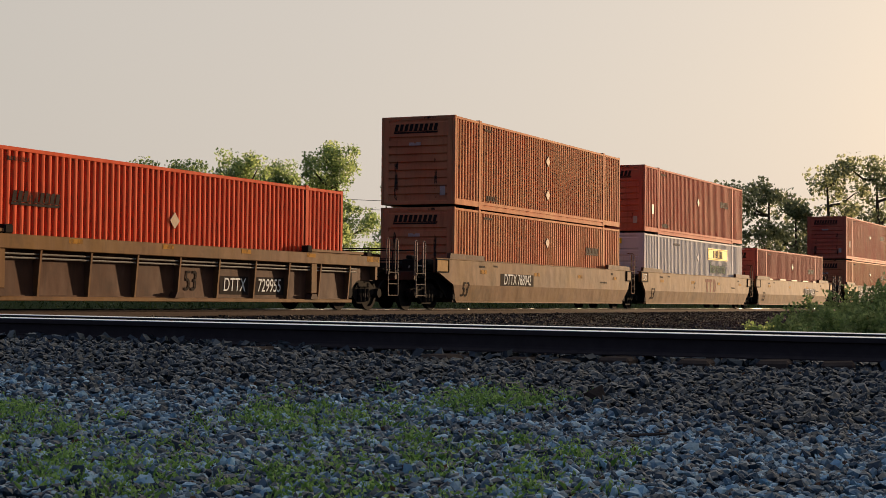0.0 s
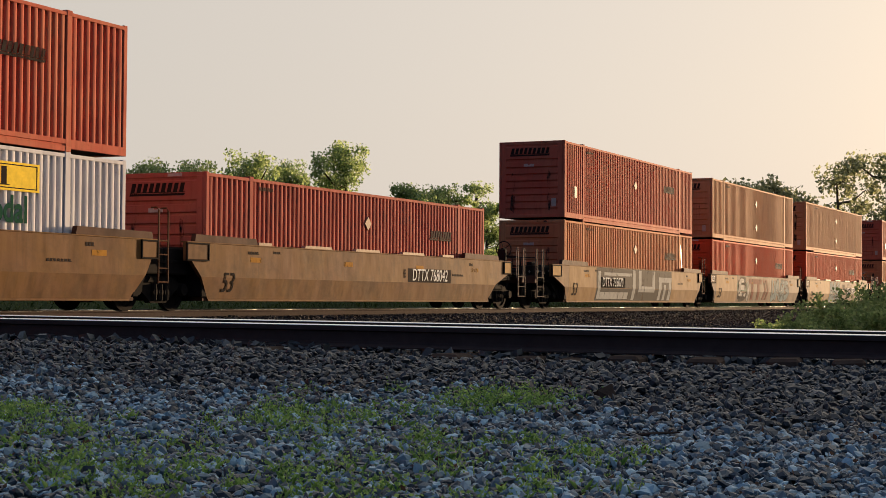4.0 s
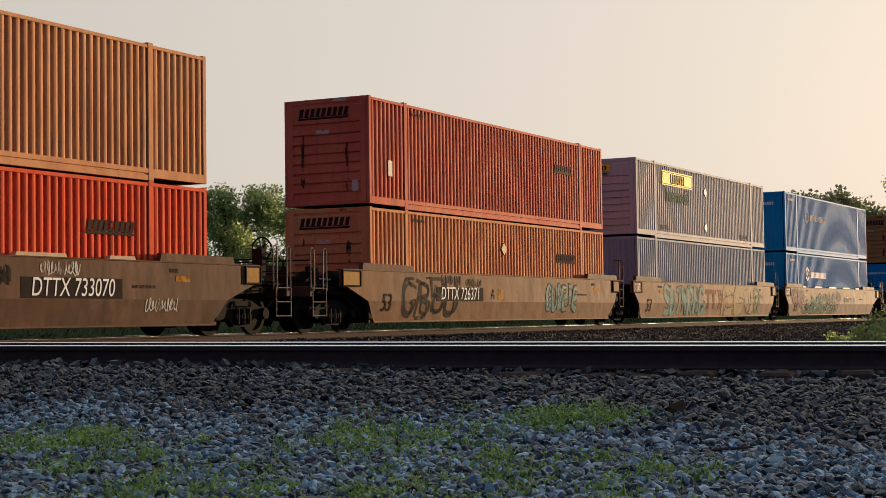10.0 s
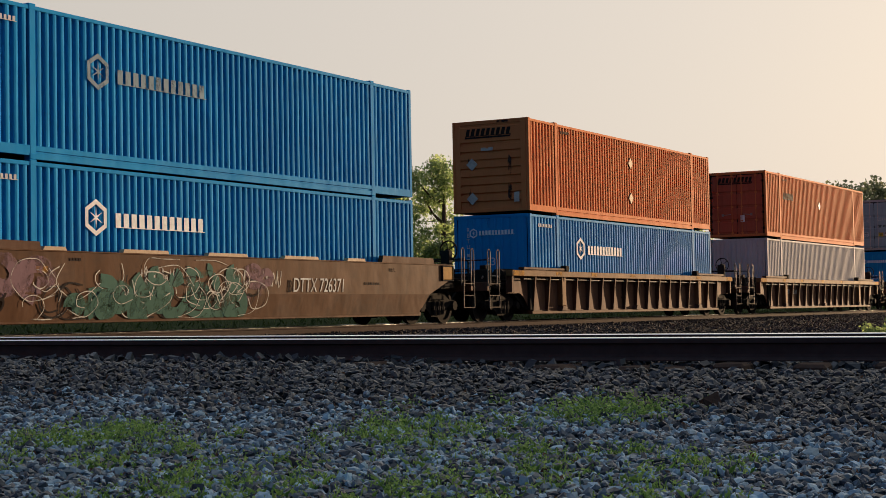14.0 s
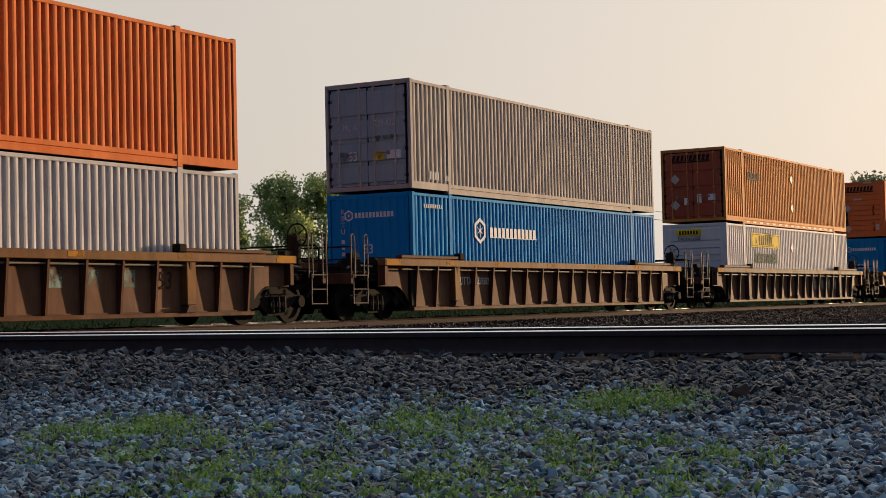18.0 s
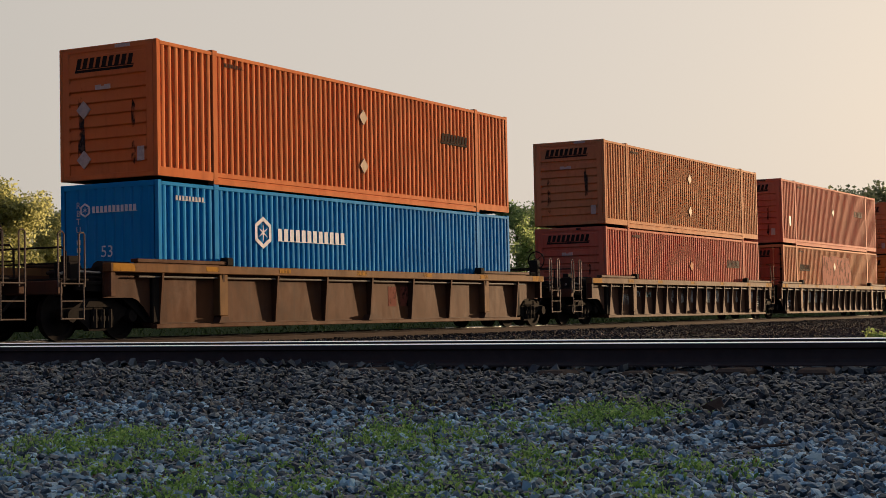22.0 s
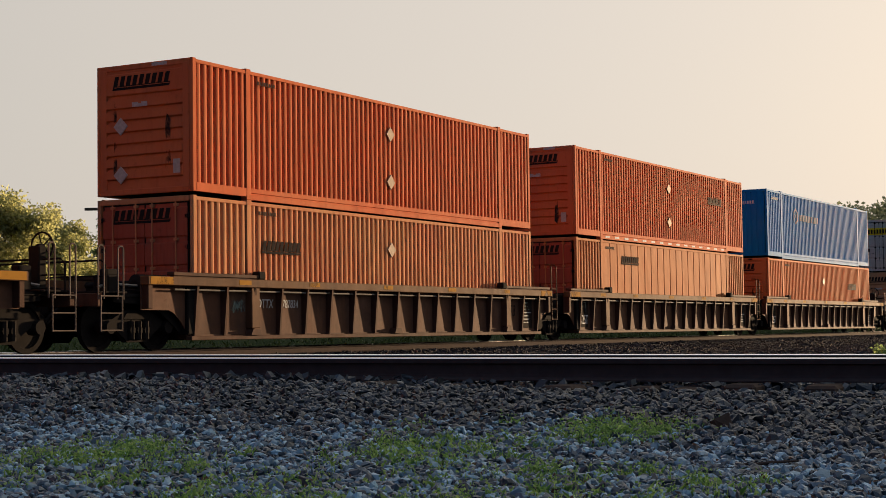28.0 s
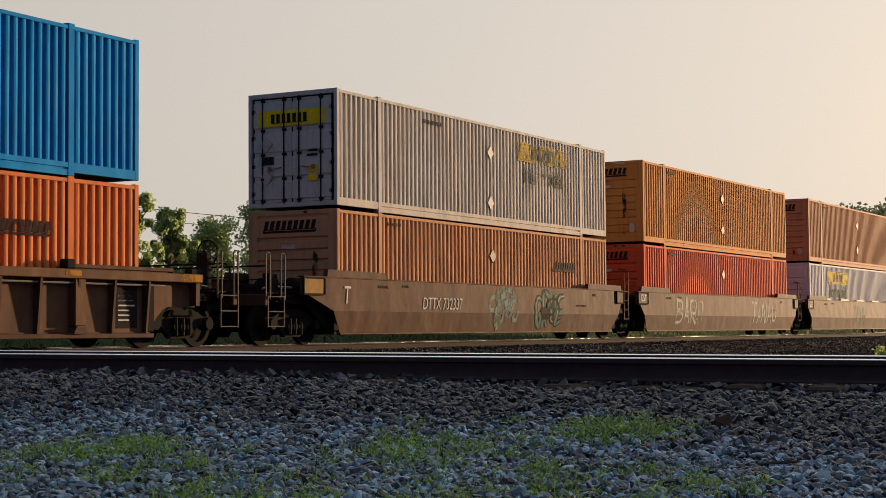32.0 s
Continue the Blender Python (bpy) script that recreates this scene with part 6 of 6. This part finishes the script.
PAINT_WORDS = {"orange": "weathered orange", "bright": "bright orange", "red": "dull red", "vermilion": "vivid red", "tan": "bleached tan", "rose": "faded rose red", "white": "dirty white", "dingy": "dingy greyish white", "rusty": "rusty orange-brown",
               "grey": "light grey", "slate": "slate grey", "gold": "golden orange", "royal": "royal blue", "bone": "yellowed white", "scarlet": "red-orange", "ginger": "dull orange", "copper": "copper orange", "ash": "warm grey", "azure": "bright blue", "yellow": "dirty yellow", "dun": "grimy yellow-brown", "ochre": "ochre", "brown": "rusty brown", "umber": "grimy dark brown", "plum": "dull purplish brown"}
KIND = {"c": "coupler", "j": "joint"}
FLOOR_Z = 0.335
for key, s0, upper, lower, (style, col, marks, ends, brakes) in UNITS:
    mid = s0 + CL
    kinds = [KIND[e] for e in ends]
    car = smooth_wagon(col, marks, kinds, brakes) if style == "smooth" else ribbed_wagon(col, marks, style, kinds, brakes)
    text = "%s %s steel well wagon, %s" % (PAINT_WORDS[col], "smooth-sided" if style == "smooth" else "ribbed-sided", "two containers aboard" if upper else "one container aboard")
    tagged(car, text, "well wagon", "wagons of the train")
    bogie(car, -BOGIE_X)
    if ends[1] == "c":
        bogie(car, BOGIE_X)
    MOVING.append((car, mid, 0.0))
    for spec, level in ((lower, 0), (upper, 1)):
        if spec:
            box = container(spec, level == 0)
            look_words = {"doors": "with end doors", "plain": "with plain end", "ribs": "with ridged end"}[spec[1]]
            tagged(box, "%s corrugated container %s, %s" % (PAINT_WORDS[spec[0]], look_words, "stacked on another" if level else "in a well wagon"), "shipping container", "containers on the train")
            MOVING.append((box, mid, FLOOR_Z + (CH if level else 0)))


# ---------- trees and weeds ----------
def leaf_cloud(rng, centres, spread, per, size):
    """Small leaves, each a bent pair of triangles, round the given centres."""
    n = len(centres) * per
    c = np.repeat(np.asarray(centres, float), per, 0) + np.clip(rng.normal(0, 1, (n, 3)), -1.7, 1.7) * np.repeat(np.asarray(spread, float), per)[:, None]
    u = rng.normal(0, 1, (n, 3))
    u /= np.linalg.norm(u, axis=1)[:, None]
    w = np.cross(u, rng.normal(0, 1, (n, 3)))
    w /= np.linalg.norm(w, axis=1)[:, None]
    k = size * rng.uniform(0.6, 1.35, (n, 1))
    u, w = u * k, w * k * 0.62
    v = np.stack([c - u, c + w, c + u, c - w], 1).reshape(-1, 3)
    return v, np.arange(n * 4).reshape(-1, 4)


def mesh_np(name, v, f, mat):
    me = bpy.data.meshes.new(name)
    me.from_pydata(v.tolist(), [], f.tolist())
    me.materials.append(M[mat])
    return me


def tree(x, y, top, width, seed, leaf="leaf", clumps=70, per=34, size=0.17, bare=0.22, low=True, label="leafy deciduous tree with an uneven crown behind the railway"):
    rng = np.random.default_rng(seed)
    z0 = float(height(x, y)) - 0.1
    h = top - z0
    ob = tagged(new("tree"), label, "tree", "trees along the line")
    ob.matrix_basis = Matrix.Translation((x, y, z0))
    wood = Shape()
    lean = rng.normal(0, 0.03, 2) * h
    trunk = [(lean[0] * t, lean[1] * t, h * 0.85 * t) for t in np.linspace(0, 1, 7)]
    wood.tube(trunk, [0.028 * h * (1 - 0.85 * t) + 0.02 for t in np.linspace(0, 1, 7)], 8)
    part("trunk", wood.mesh("trunk", M["bark"]), ob)
    tips, spread = [], []
    n_limb = 9
    limbs = Shape()
    for i in range(n_limb):
        t = bare + (0.9 - bare) * (i + rng.uniform(0, 1)) / n_limb
        a = rng.uniform(0, 6.28)
        reach = width / 2 * rng.uniform(0.55, 1.0) * (1.15 - 0.75 * max(0, t - 0.45))
        base = Vector(trunk[min(6, int(t / 0.85 * 6))])
        end = Vector((base.x + reach * math.cos(a), base.y + reach * math.sin(a), min(h * 0.93, base.z + h * rng.uniform(0.02, 0.22))))
        midp = (base + end) / 2 + Vector((0, 0, -0.03 * h))
        limbs.tube([base, midp, end], [0.012 * h, 0.008 * h, 0.003 * h], 5)
        for _ in range(max(2, clumps // n_limb)):
            f = rng.uniform(0.45, 1.12)
            p = base.lerp(end, f)
            j = width * 0.09
            tips.append((p.x + rng.normal(0, j), p.y + rng.normal(0, j), min(h * 0.97, p.z + rng.normal(0.01 * h, 0.05 * h))))
            spread.append(width * rng.uniform(0.03, 0.06))
    for _ in range(clumps // 6):
        tips.append((lean[0] + rng.normal(0, width * 0.1), lean[1] + rng.normal(0, width * 0.1), h * rng.uniform(0.8, 0.97)))
        spread.append(width * 0.05)
    for _ in range(clumps // 3 if low else clumps // 9):
        a, t = rng.uniform(0, 6.28), rng.uniform(0.08, 0.82)
        q = width * rng.uniform(0.05, 0.36) * (1.1 - 0.6 * t)
        tips.append((lean[0] * t + q * math.cos(a), lean[1] * t + q * math.sin(a), h * t))
        spread.append(width * rng.uniform(0.04, 0.07))
    part("limb", limbs.mesh("limb", M["bark"]), ob)
    v, f = leaf_cloud(rng, tips, spread, per, size)
    part("crown", mesh_np("crown", v, f, leaf), ob)
    return ob


def polar(az, r):
    return r * math.sin(radians(az)), r * math.cos(radians(az))


# bearing, elevation of the top, distance, crown width
TREES = [(-21.5, 4.9, 62, 5.5, "leaf_warm"), (-19.4, 4.9, 60, 5.0, "leaf_warm"), (-17.6, 3.9, 64, 4.0, "leaf_warm"), (-15.6, 4.9, 66, 2.6, "leaf"), (-14.1, 4.4, 68, 2.4, "leaf"), (-12.6, 3.9, 72, 4.0, "leaf"),
         (-10.4, 4.7, 76, 4.6, "leaf"), (-9.0, 4.6, 78, 4.4, "leaf"), (-7.2, 5.2, 80, 4.8, "leaf"), (-5.7, 4.9, 84, 4.4, "leaf"), (-3.9, 5.5, 80, 4.2, "leaf"), (-1.3, 4.0, 90, 4.4, "leaf"), (0.0, 4.1, 92, 4.2, "leaf"),
         (1.2, 3.4, 100, 3.6, "leaf"), (5.2, 4.75, 105, 3.6, "leaf"), (7.4, 3.5, 125, 5.0, "leaf"), (10.1, 4.2, 150, 8.0, "leaf"), (11.4, 4.3, 155, 8.0, "leaf"), (12.4, 3.6, 165, 7.0, "leaf"), (13.6, 4.8, 170, 10.0, "leaf"), (15.2, 5.0, 170, 11.0, "leaf"), (17.0, 4.8, 175, 11.0, "leaf")]
for i, (az, el, r, w, leaf) in enumerate(TREES):
    x, y = polar(az, r)
    tree(x, y, EYE[2] + r * math.tan(radians(el)), w, 40 + i, "leaf_far" if r > 140 else leaf, bare=0.03 if i < 5 else 0.06, clumps=170 if i < 2 else 90 if i < 5 else 100 if r < 120 else 78, per=190 if i < 5 else 100 if r < 120 else 52, size=0.065 if i < 5 else 0.075 if r < 120 else 0.19, low=r < 120 and i not in (3, 4))

# unseen tall trees added to the right, towards the sun, to shade the near ground
for i in range(14):
    k, across = 47 + 7 * (i % 2) + (i % 3), 1.2 * i - 1.0
    sx, sy = math.sin(radians(SUN_AZ)), math.cos(radians(SUN_AZ))
    tree(k * sx - across * sy, k * sy + across * sx, 9.8 + 1.2 * math.sin(i * 2.1), 6.0, 90 + i, clumps=80, per=34, size=0.38, bare=0.04, label="leafy tree in the wood that shades the ballast")


def shrub(x, y, h, w, seed, mat="weed", n=34, per=44, size=0.045, label="tall green weeds growing between the tracks"):
    rng = np.random.default_rng(seed)
    z0 = float(height(x, y)) - 0.04
    ob = tagged(new("weed_clump"), label, "weeds", "weeds beside the track")
    ob.matrix_basis = Matrix.Translation((x, y, z0))
    stem, tips, spread = Shape(), [], []
    for i in range(n):
        a, r = rng.uniform(0, 6.28), w / 2 * math.sqrt(rng.uniform(0, 1))
        b = Vector((r * math.cos(a), r * math.sin(a), 0))
        top = Vector((b.x * 1.15 + rng.normal(0, 0.08), b.y * 1.15 + rng.normal(0, 0.08), h * rng.uniform(0.45, 1.0)))
        stem.tube([b, b.lerp(top, 0.5) + Vector((0.03, 0, 0)), top], [0.010, 0.008, 0.003], 4)
        for f in (0.35, 0.6, 0.8, 1.0):
            p = b.lerp(top, f)
            tips.append(tuple(p))
            spread.append(0.10 * (1.3 - 0.6 * f))
    part("stalk", stem.mesh("stalk", M["weed"]), ob)
    v, f = leaf_cloud(rng, tips, spread, per // 2, size)
    part("foliage", mesh_np("foliage", v, f, mat), ob)
    return ob


for i, (az, r, h, w) in enumerate([(11.2, 40, 0.45, 1.4), (12.0, 37, 0.7, 1.4), (12.7, 38, 1.0, 1.5), (13.4, 36, 1.3, 1.6), (14.1, 37, 1.45, 1.6), (14.8, 35, 1.6, 1.7), (15.5, 36, 1.6, 1.7), (16.4, 35, 1.7, 2.0), (14.0, 33, 0.9, 1.6), (15.2, 32, 1.0, 1.6), (13.0, 34, 0.6, 1.5), (16.2, 31, 1.1, 1.8)]):
    x, y = polar(az + 0.7, r)
    shrub(x, y, h * 0.85, w, 200 + i)


# ---------- loose stones and grass ----------
GOLD = (1 + 5 ** 0.5) / 2
ROUND = np.array([(a, b * GOLD, 0) for a in (-1, 1) for b in (-1, 1)] + [(0, a, b * GOLD) for a in (-1, 1) for b in (-1, 1)] + [(b * GOLD, 0, a) for a in (-1, 1) for b in (-1, 1)], float) / GOLD
ROUND_F = np.array([t for t in itertools.combinations(range(12), 3) if all(abs(np.linalg.norm(ROUND[a] - ROUND[b]) - 2 / GOLD) < 0.01 for a, b in itertools.combinations(t, 2))])
BLOCK = np.array([(x, y, z) for x in (-1, 1) for y in (-1, 1) for z in (-1, 1)], float)
BLOCK_F = np.array([(0, 1, 3, 2), (4, 6, 7, 5), (0, 4, 5, 1), (2, 3, 7, 6), (0, 2, 6, 4), (1, 5, 7, 3)])


def stones(name, label, pts, size, mat, seed, flat=0.6, worn=False):
    """Broken stones lying on the ground at the points (x, y); worn ones are rounder."""
    rng = np.random.default_rng(seed)
    n = len(pts)
    corner, faces = (ROUND * 1.12, ROUND_F) if worn else (BLOCK, BLOCK_F)
    k = len(corner)
    v = corner[None] * rng.uniform(0.52, 1.14, (n, k, 3)) * rng.uniform(0.7, 1.25, (n, 1, 3))
    v[:, :, 2] *= flat
    v *= (size * np.clip(rng.lognormal(0, 0.28, (n, 1)), 0.5, 1.6) / 2)[:, None]
    q = rng.normal(0, 1, (n, 4)) * np.array([1, 0.26, 0.26, 1])
    q /= np.linalg.norm(q, axis=1)[:, None]
    w, x, y, z = q.T
    R = np.stack([1 - 2 * (y * y + z * z), 2 * (x * y - w * z), 2 * (x * z + w * y), 2 * (x * y + w * z), 1 - 2 * (x * x + z * z), 2 * (y * z - w * x), 2 * (x * z - w * y), 2 * (y * z + w * x), 1 - 2 * (x * x + y * y)], -1).reshape(n, 3, 3)
    v = np.einsum("nij,nkj->nki", R, v)
    zz = height(pts[:, 0], pts[:, 1]) + size * rng.uniform(-0.25, 0.6, n)
    v += np.concatenate([pts, zz[:, None]], 1)[:, None]
    f = (np.arange(n)[:, None, None] * k + faces[None]).reshape(-1, faces.shape[1])
    ob = new(name, mesh_np(name, v.reshape(-1, 3), f, mat))
    return tagged(ob, label, "ballast", kind="stuff") if n > 1 else tagged(ob, label, "stone")


def strip(rng, gap, q0, q1, left=0.80, right=0.7):
    """Points on a loose lattice beside the near track between two distances, over the stretch in front."""
    out = []
    for q in np.arange(q0, q1, gap):
        a = np.arange(-q * left - 0.4, right, gap)
        out.append(np.stack([a, np.full(len(a), q)], -1))
    p = np.concatenate(out)
    p += rng.normal(0, 0.38 * gap, p.shape)
    return np.stack(near_xy(p[:, 0], p[:, 1]), -1)


rng = np.random.default_rng(5)


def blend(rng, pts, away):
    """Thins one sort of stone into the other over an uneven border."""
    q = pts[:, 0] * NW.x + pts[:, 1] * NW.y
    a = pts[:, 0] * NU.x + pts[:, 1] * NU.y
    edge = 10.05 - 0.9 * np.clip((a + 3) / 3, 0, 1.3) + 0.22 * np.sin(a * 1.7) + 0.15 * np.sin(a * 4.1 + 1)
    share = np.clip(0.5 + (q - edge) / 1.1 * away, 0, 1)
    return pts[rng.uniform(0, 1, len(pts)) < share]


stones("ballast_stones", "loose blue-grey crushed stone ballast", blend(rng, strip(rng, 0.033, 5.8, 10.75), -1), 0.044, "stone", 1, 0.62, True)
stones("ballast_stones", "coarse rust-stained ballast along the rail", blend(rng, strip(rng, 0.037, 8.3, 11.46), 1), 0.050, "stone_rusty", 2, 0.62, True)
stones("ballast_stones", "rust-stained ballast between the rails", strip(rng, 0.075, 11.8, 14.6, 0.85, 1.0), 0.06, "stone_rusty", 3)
sb = 18 + 92 * rng.uniform(0, 1, 30000) ** 1.5
ob_ = 0.9 - 5.2 * rng.uniform(0, 1, 30000)
stones("ballast_stones", "red-brown ballast bed under the train", np.array([on_line(s, o) for s, o in zip(sb, ob_)]), 0.06, "stone_red", 4)
ss, so = rng.uniform(20, 95, 16000), -4.0 - 11 * rng.uniform(0, 1, 16000)
wide = np.array([on_line(a, b) for a, b in zip(ss, so)])
stones("ballast_stones", "dark gravel between the two tracks", wide[wide @ np.array(NW) > 15.2], 0.075, "stone_red", 6)
# a few odd larger lumps: dark block, pale stone
lump = lambda az, d: np.array([polar(az, d)])
stones("stone_lump", "dark broken block lying in the ballast", lump(5.4, 10.2), 0.09, "tie", 21, 0.7)
stones("stone_lump", "pale broken stone lying in the ballast", lump(9.55, 9.5), 0.085, "plate", 24, 0.9)
stones("stone_lump", "large brownish stone on the bank", lump(2.6, 10.6), 0.10, "stone_rusty", 23, 0.8)
stones("stone_lump", "brown clod of earth lying on the ballast", lump(9.2, 8.9), 0.13, "stone_red", 25, 0.5, True)
stick_at = Vector((*polar(7.1, 8.6), float(height(*polar(7.1, 8.6))) + 0.035))
stick = Shape().tube([stick_at + Vector((d * 0.9, -d * 0.3, 0.012 * math.sin(9 * d))) for d in (-0.16, -0.08, 0.0, 0.07, 0.15)], [0.006, 0.009, 0.010, 0.008, 0.004], 6)
tagged(new("stick", stick.mesh("stick", M["tie"])), "dark dry stick lying on the ballast", "stick")


def grass(name, label, pts, hgt, mat, seed):
    rng = np.random.default_rng(seed)
    n = len(pts)
    base = np.concatenate([pts, height(pts[:, 0], pts[:, 1])[:, None]], 1)
    a = rng.uniform(0, 6.28, n)
    d = np.stack([np.cos(a), np.sin(a), np.zeros(n)], -1)
    h = hgt * np.clip(rng.lognormal(0, 0.4, (n, 1)), 0.4, 1.7)
    w = np.stack([-d[:, 1], d[:, 0], d[:, 2]], -1) * 0.0028 * rng.uniform(0.7, 1.6, (n, 1)) * (1 + hgt * 6)
    up = np.array([0, 0, 1.0])
    m = base + up * h * 0.6 + d * h * 0.15
    t = base + up * h * rng.uniform(0.75, 1, (n, 1)) + d * h * rng.uniform(0.3, 0.8, (n, 1))
    v = np.stack([base - w, base + w, m + w * 0.8, t, m - w * 0.8], 1).reshape(-1, 3)
    f = np.arange(n * 5).reshape(-1, 5)
    return tagged(new(name, mesh_np(name, v, f, mat)), label, "grass", kind="stuff")


# bearing, distance from the near track's line of sight, half-length, half-depth, blades
PATCHES = [(-14.8, -4.25, 0.75, 0.35, 1500), (-15.8, -5.0, 0.6, 0.25, 500), (-5.4, -4.4, 0.6, 0.4, 1100), (-3.6, -4.5, 0.5, 0.3, 500), (1.0, -3.75, 0.42, 0.25, 1100), (2.5, -3.7, 0.36, 0.2, 600), 
           (2.2, -5.6, 0.35, 0.25, 600), (5.9, -5.75, 0.30, 0.2, 500), (-1.6, -5.6, 0.4, 0.25, 600),  (-12.0, -5.9, 0.6, 0.3, 600), (-9.5, -5.9, 0.7, 0.3, 700), (-6.5, -5.6, 0.6, 0.35, 600), (-4.5, -6.3, 0.7, 0.3, 700),  (0.0, -6.4, 0.6, 0.3, 500), (-15.0, -6.4, 0.6, 0.3, 600), (-17.5, -4.5, 0.6, 0.3, 500), 
           (-12.0, -6.7, 0.5, 0.3, 900), (-7.5, -6.9, 0.6, 0.3, 1000), (-3.0, -7.0, 0.5, 0.3, 800), (2.5, -6.8, 0.3, 0.2, 500)]
grng = np.random.default_rng(8)
spots = []
for az, el, ha, hq, n in PATCHES:
    d = 5.0
    while EYE[2] - float(height(*polar(az, d))) > d * math.tan(radians(-el)):
        d += 0.05
    x, y = polar(az, d)
    if el < -5.2:
        n, ha, hq = int(n * 0.5), ha * 1.5, hq * 1.3
    k = max(4, n // 40)
    for _ in range(k):
        g = grng.normal(0, 0.55, 2) * (ha * 0.75, hq * 1.8)
        c = np.array([x, y]) + g[0] * np.array(NU) + g[1] * np.array(NW)
        spots.append(c + grng.normal(0, grng.uniform(0.025, 0.10), (n // k // 2, 2)))
grass("grass_tufts", "patches of short green grass in the ballast", np.concatenate(spots), 0.045, "grass", 9)
herb = np.concatenate(spots)
v, f = leaf_cloud(np.random.default_rng(12), np.concatenate([herb, height(herb[:, 0], herb[:, 1])[:, None] + np.random.default_rng(13).uniform(0.01, 0.09, (len(herb), 1))], 1), np.full(len(herb), 0.014), 2, 0.010)
tagged(new("low_weeds", mesh_np("low_weeds", v, f, "grass")), "low green broad-leaved weeds in the ballast", "weeds", kind="stuff")
dry = strip(grng, 0.21, 6.0, 11.2)
v, f = leaf_cloud(np.random.default_rng(15), np.concatenate([dry, height(dry[:, 0], dry[:, 1])[:, None] + 0.026], 1), np.full(len(dry), 0.008), 1, 0.016)
tagged(new("dead_leaves", mesh_np("dead_leaves", v, f, "litter")), "scattered dry brown leaves on the ballast", "leaf litter", kind="stuff")
sg = grng.uniform(10, 150, 26000)
og = 3.4 + grng.exponential(3.0, 26000)
grass("grass_verge", "long green grass behind the far track", np.array([on_line(s, o) for s, o in zip(sg, og)]), 0.14, "verge", 10)


# ---------- wires on poles far behind the trees ----------
def utility_pole(x, y, top):
    z0 = float(height(x, y))
    ob = tagged(new("utility_pole"), "grey wooden utility pole with a cross arm", "pole", "poles behind the trees")
    ob.matrix_basis = Matrix.Translation((x, y, z0))
    part("mast", Shape().tube([(0, 0, -0.2), (0, 0, top - z0)], [0.16, 0.11], 8).mesh("mast", M["bark"]), ob)
    part("cross_arm", Shape().box(-1.1, 1.1, -0.06, 0.06, top - z0 - 0.6, top - z0 - 0.45).mesh("cross_arm", M["bark"]), ob)
    return ob


POLES = [(*polar(-16.2, 95), 8.2), (*polar(0.83, 120), 8.0), (*polar(12.0, 190), 8.0)]
for x, y, top in POLES:
    utility_pole(x, y, top)
wire = Shape()
for (x0, y0, t0), (x1, y1, t1) in zip(POLES, POLES[1:]):
    for dz in (-0.45, -1.1):
        wire.tube([(x0 + (x1 - x0) * k / 12, y0 + (y1 - y0) * k / 12, t0 + (t1 - t0) * k / 12 + dz - 4.0 * 0.5 * (k / 12) * (1 - k / 12)) for k in range(13)], 0.018, 4)
tagged(new("power_line", wire.mesh("power_line", M["dark"])), "thin dark wires strung between poles", "wire")


def motions():
    """The train rolls past from right to left; its wheels turn as it goes."""
    ticks = [i * 1.0 for i in range(33)]
    for thing, mid, z in MOVING:
        walk(thing, [(t, line_pose(mid - gone(t), z)) for t in ticks])
    frames = [i / FPS for i in range(frame(32.0))]
    turns = [-gone(t) / WHEEL_R for t in frames]
    for w in WHEELS:
        at = w.matrix_basis.translation.copy()
        walk(w, [(t, Matrix.Translation(at) @ Matrix.Rotation(a, 4, "Y")) for t, a in zip(frames, turns)])


motions()
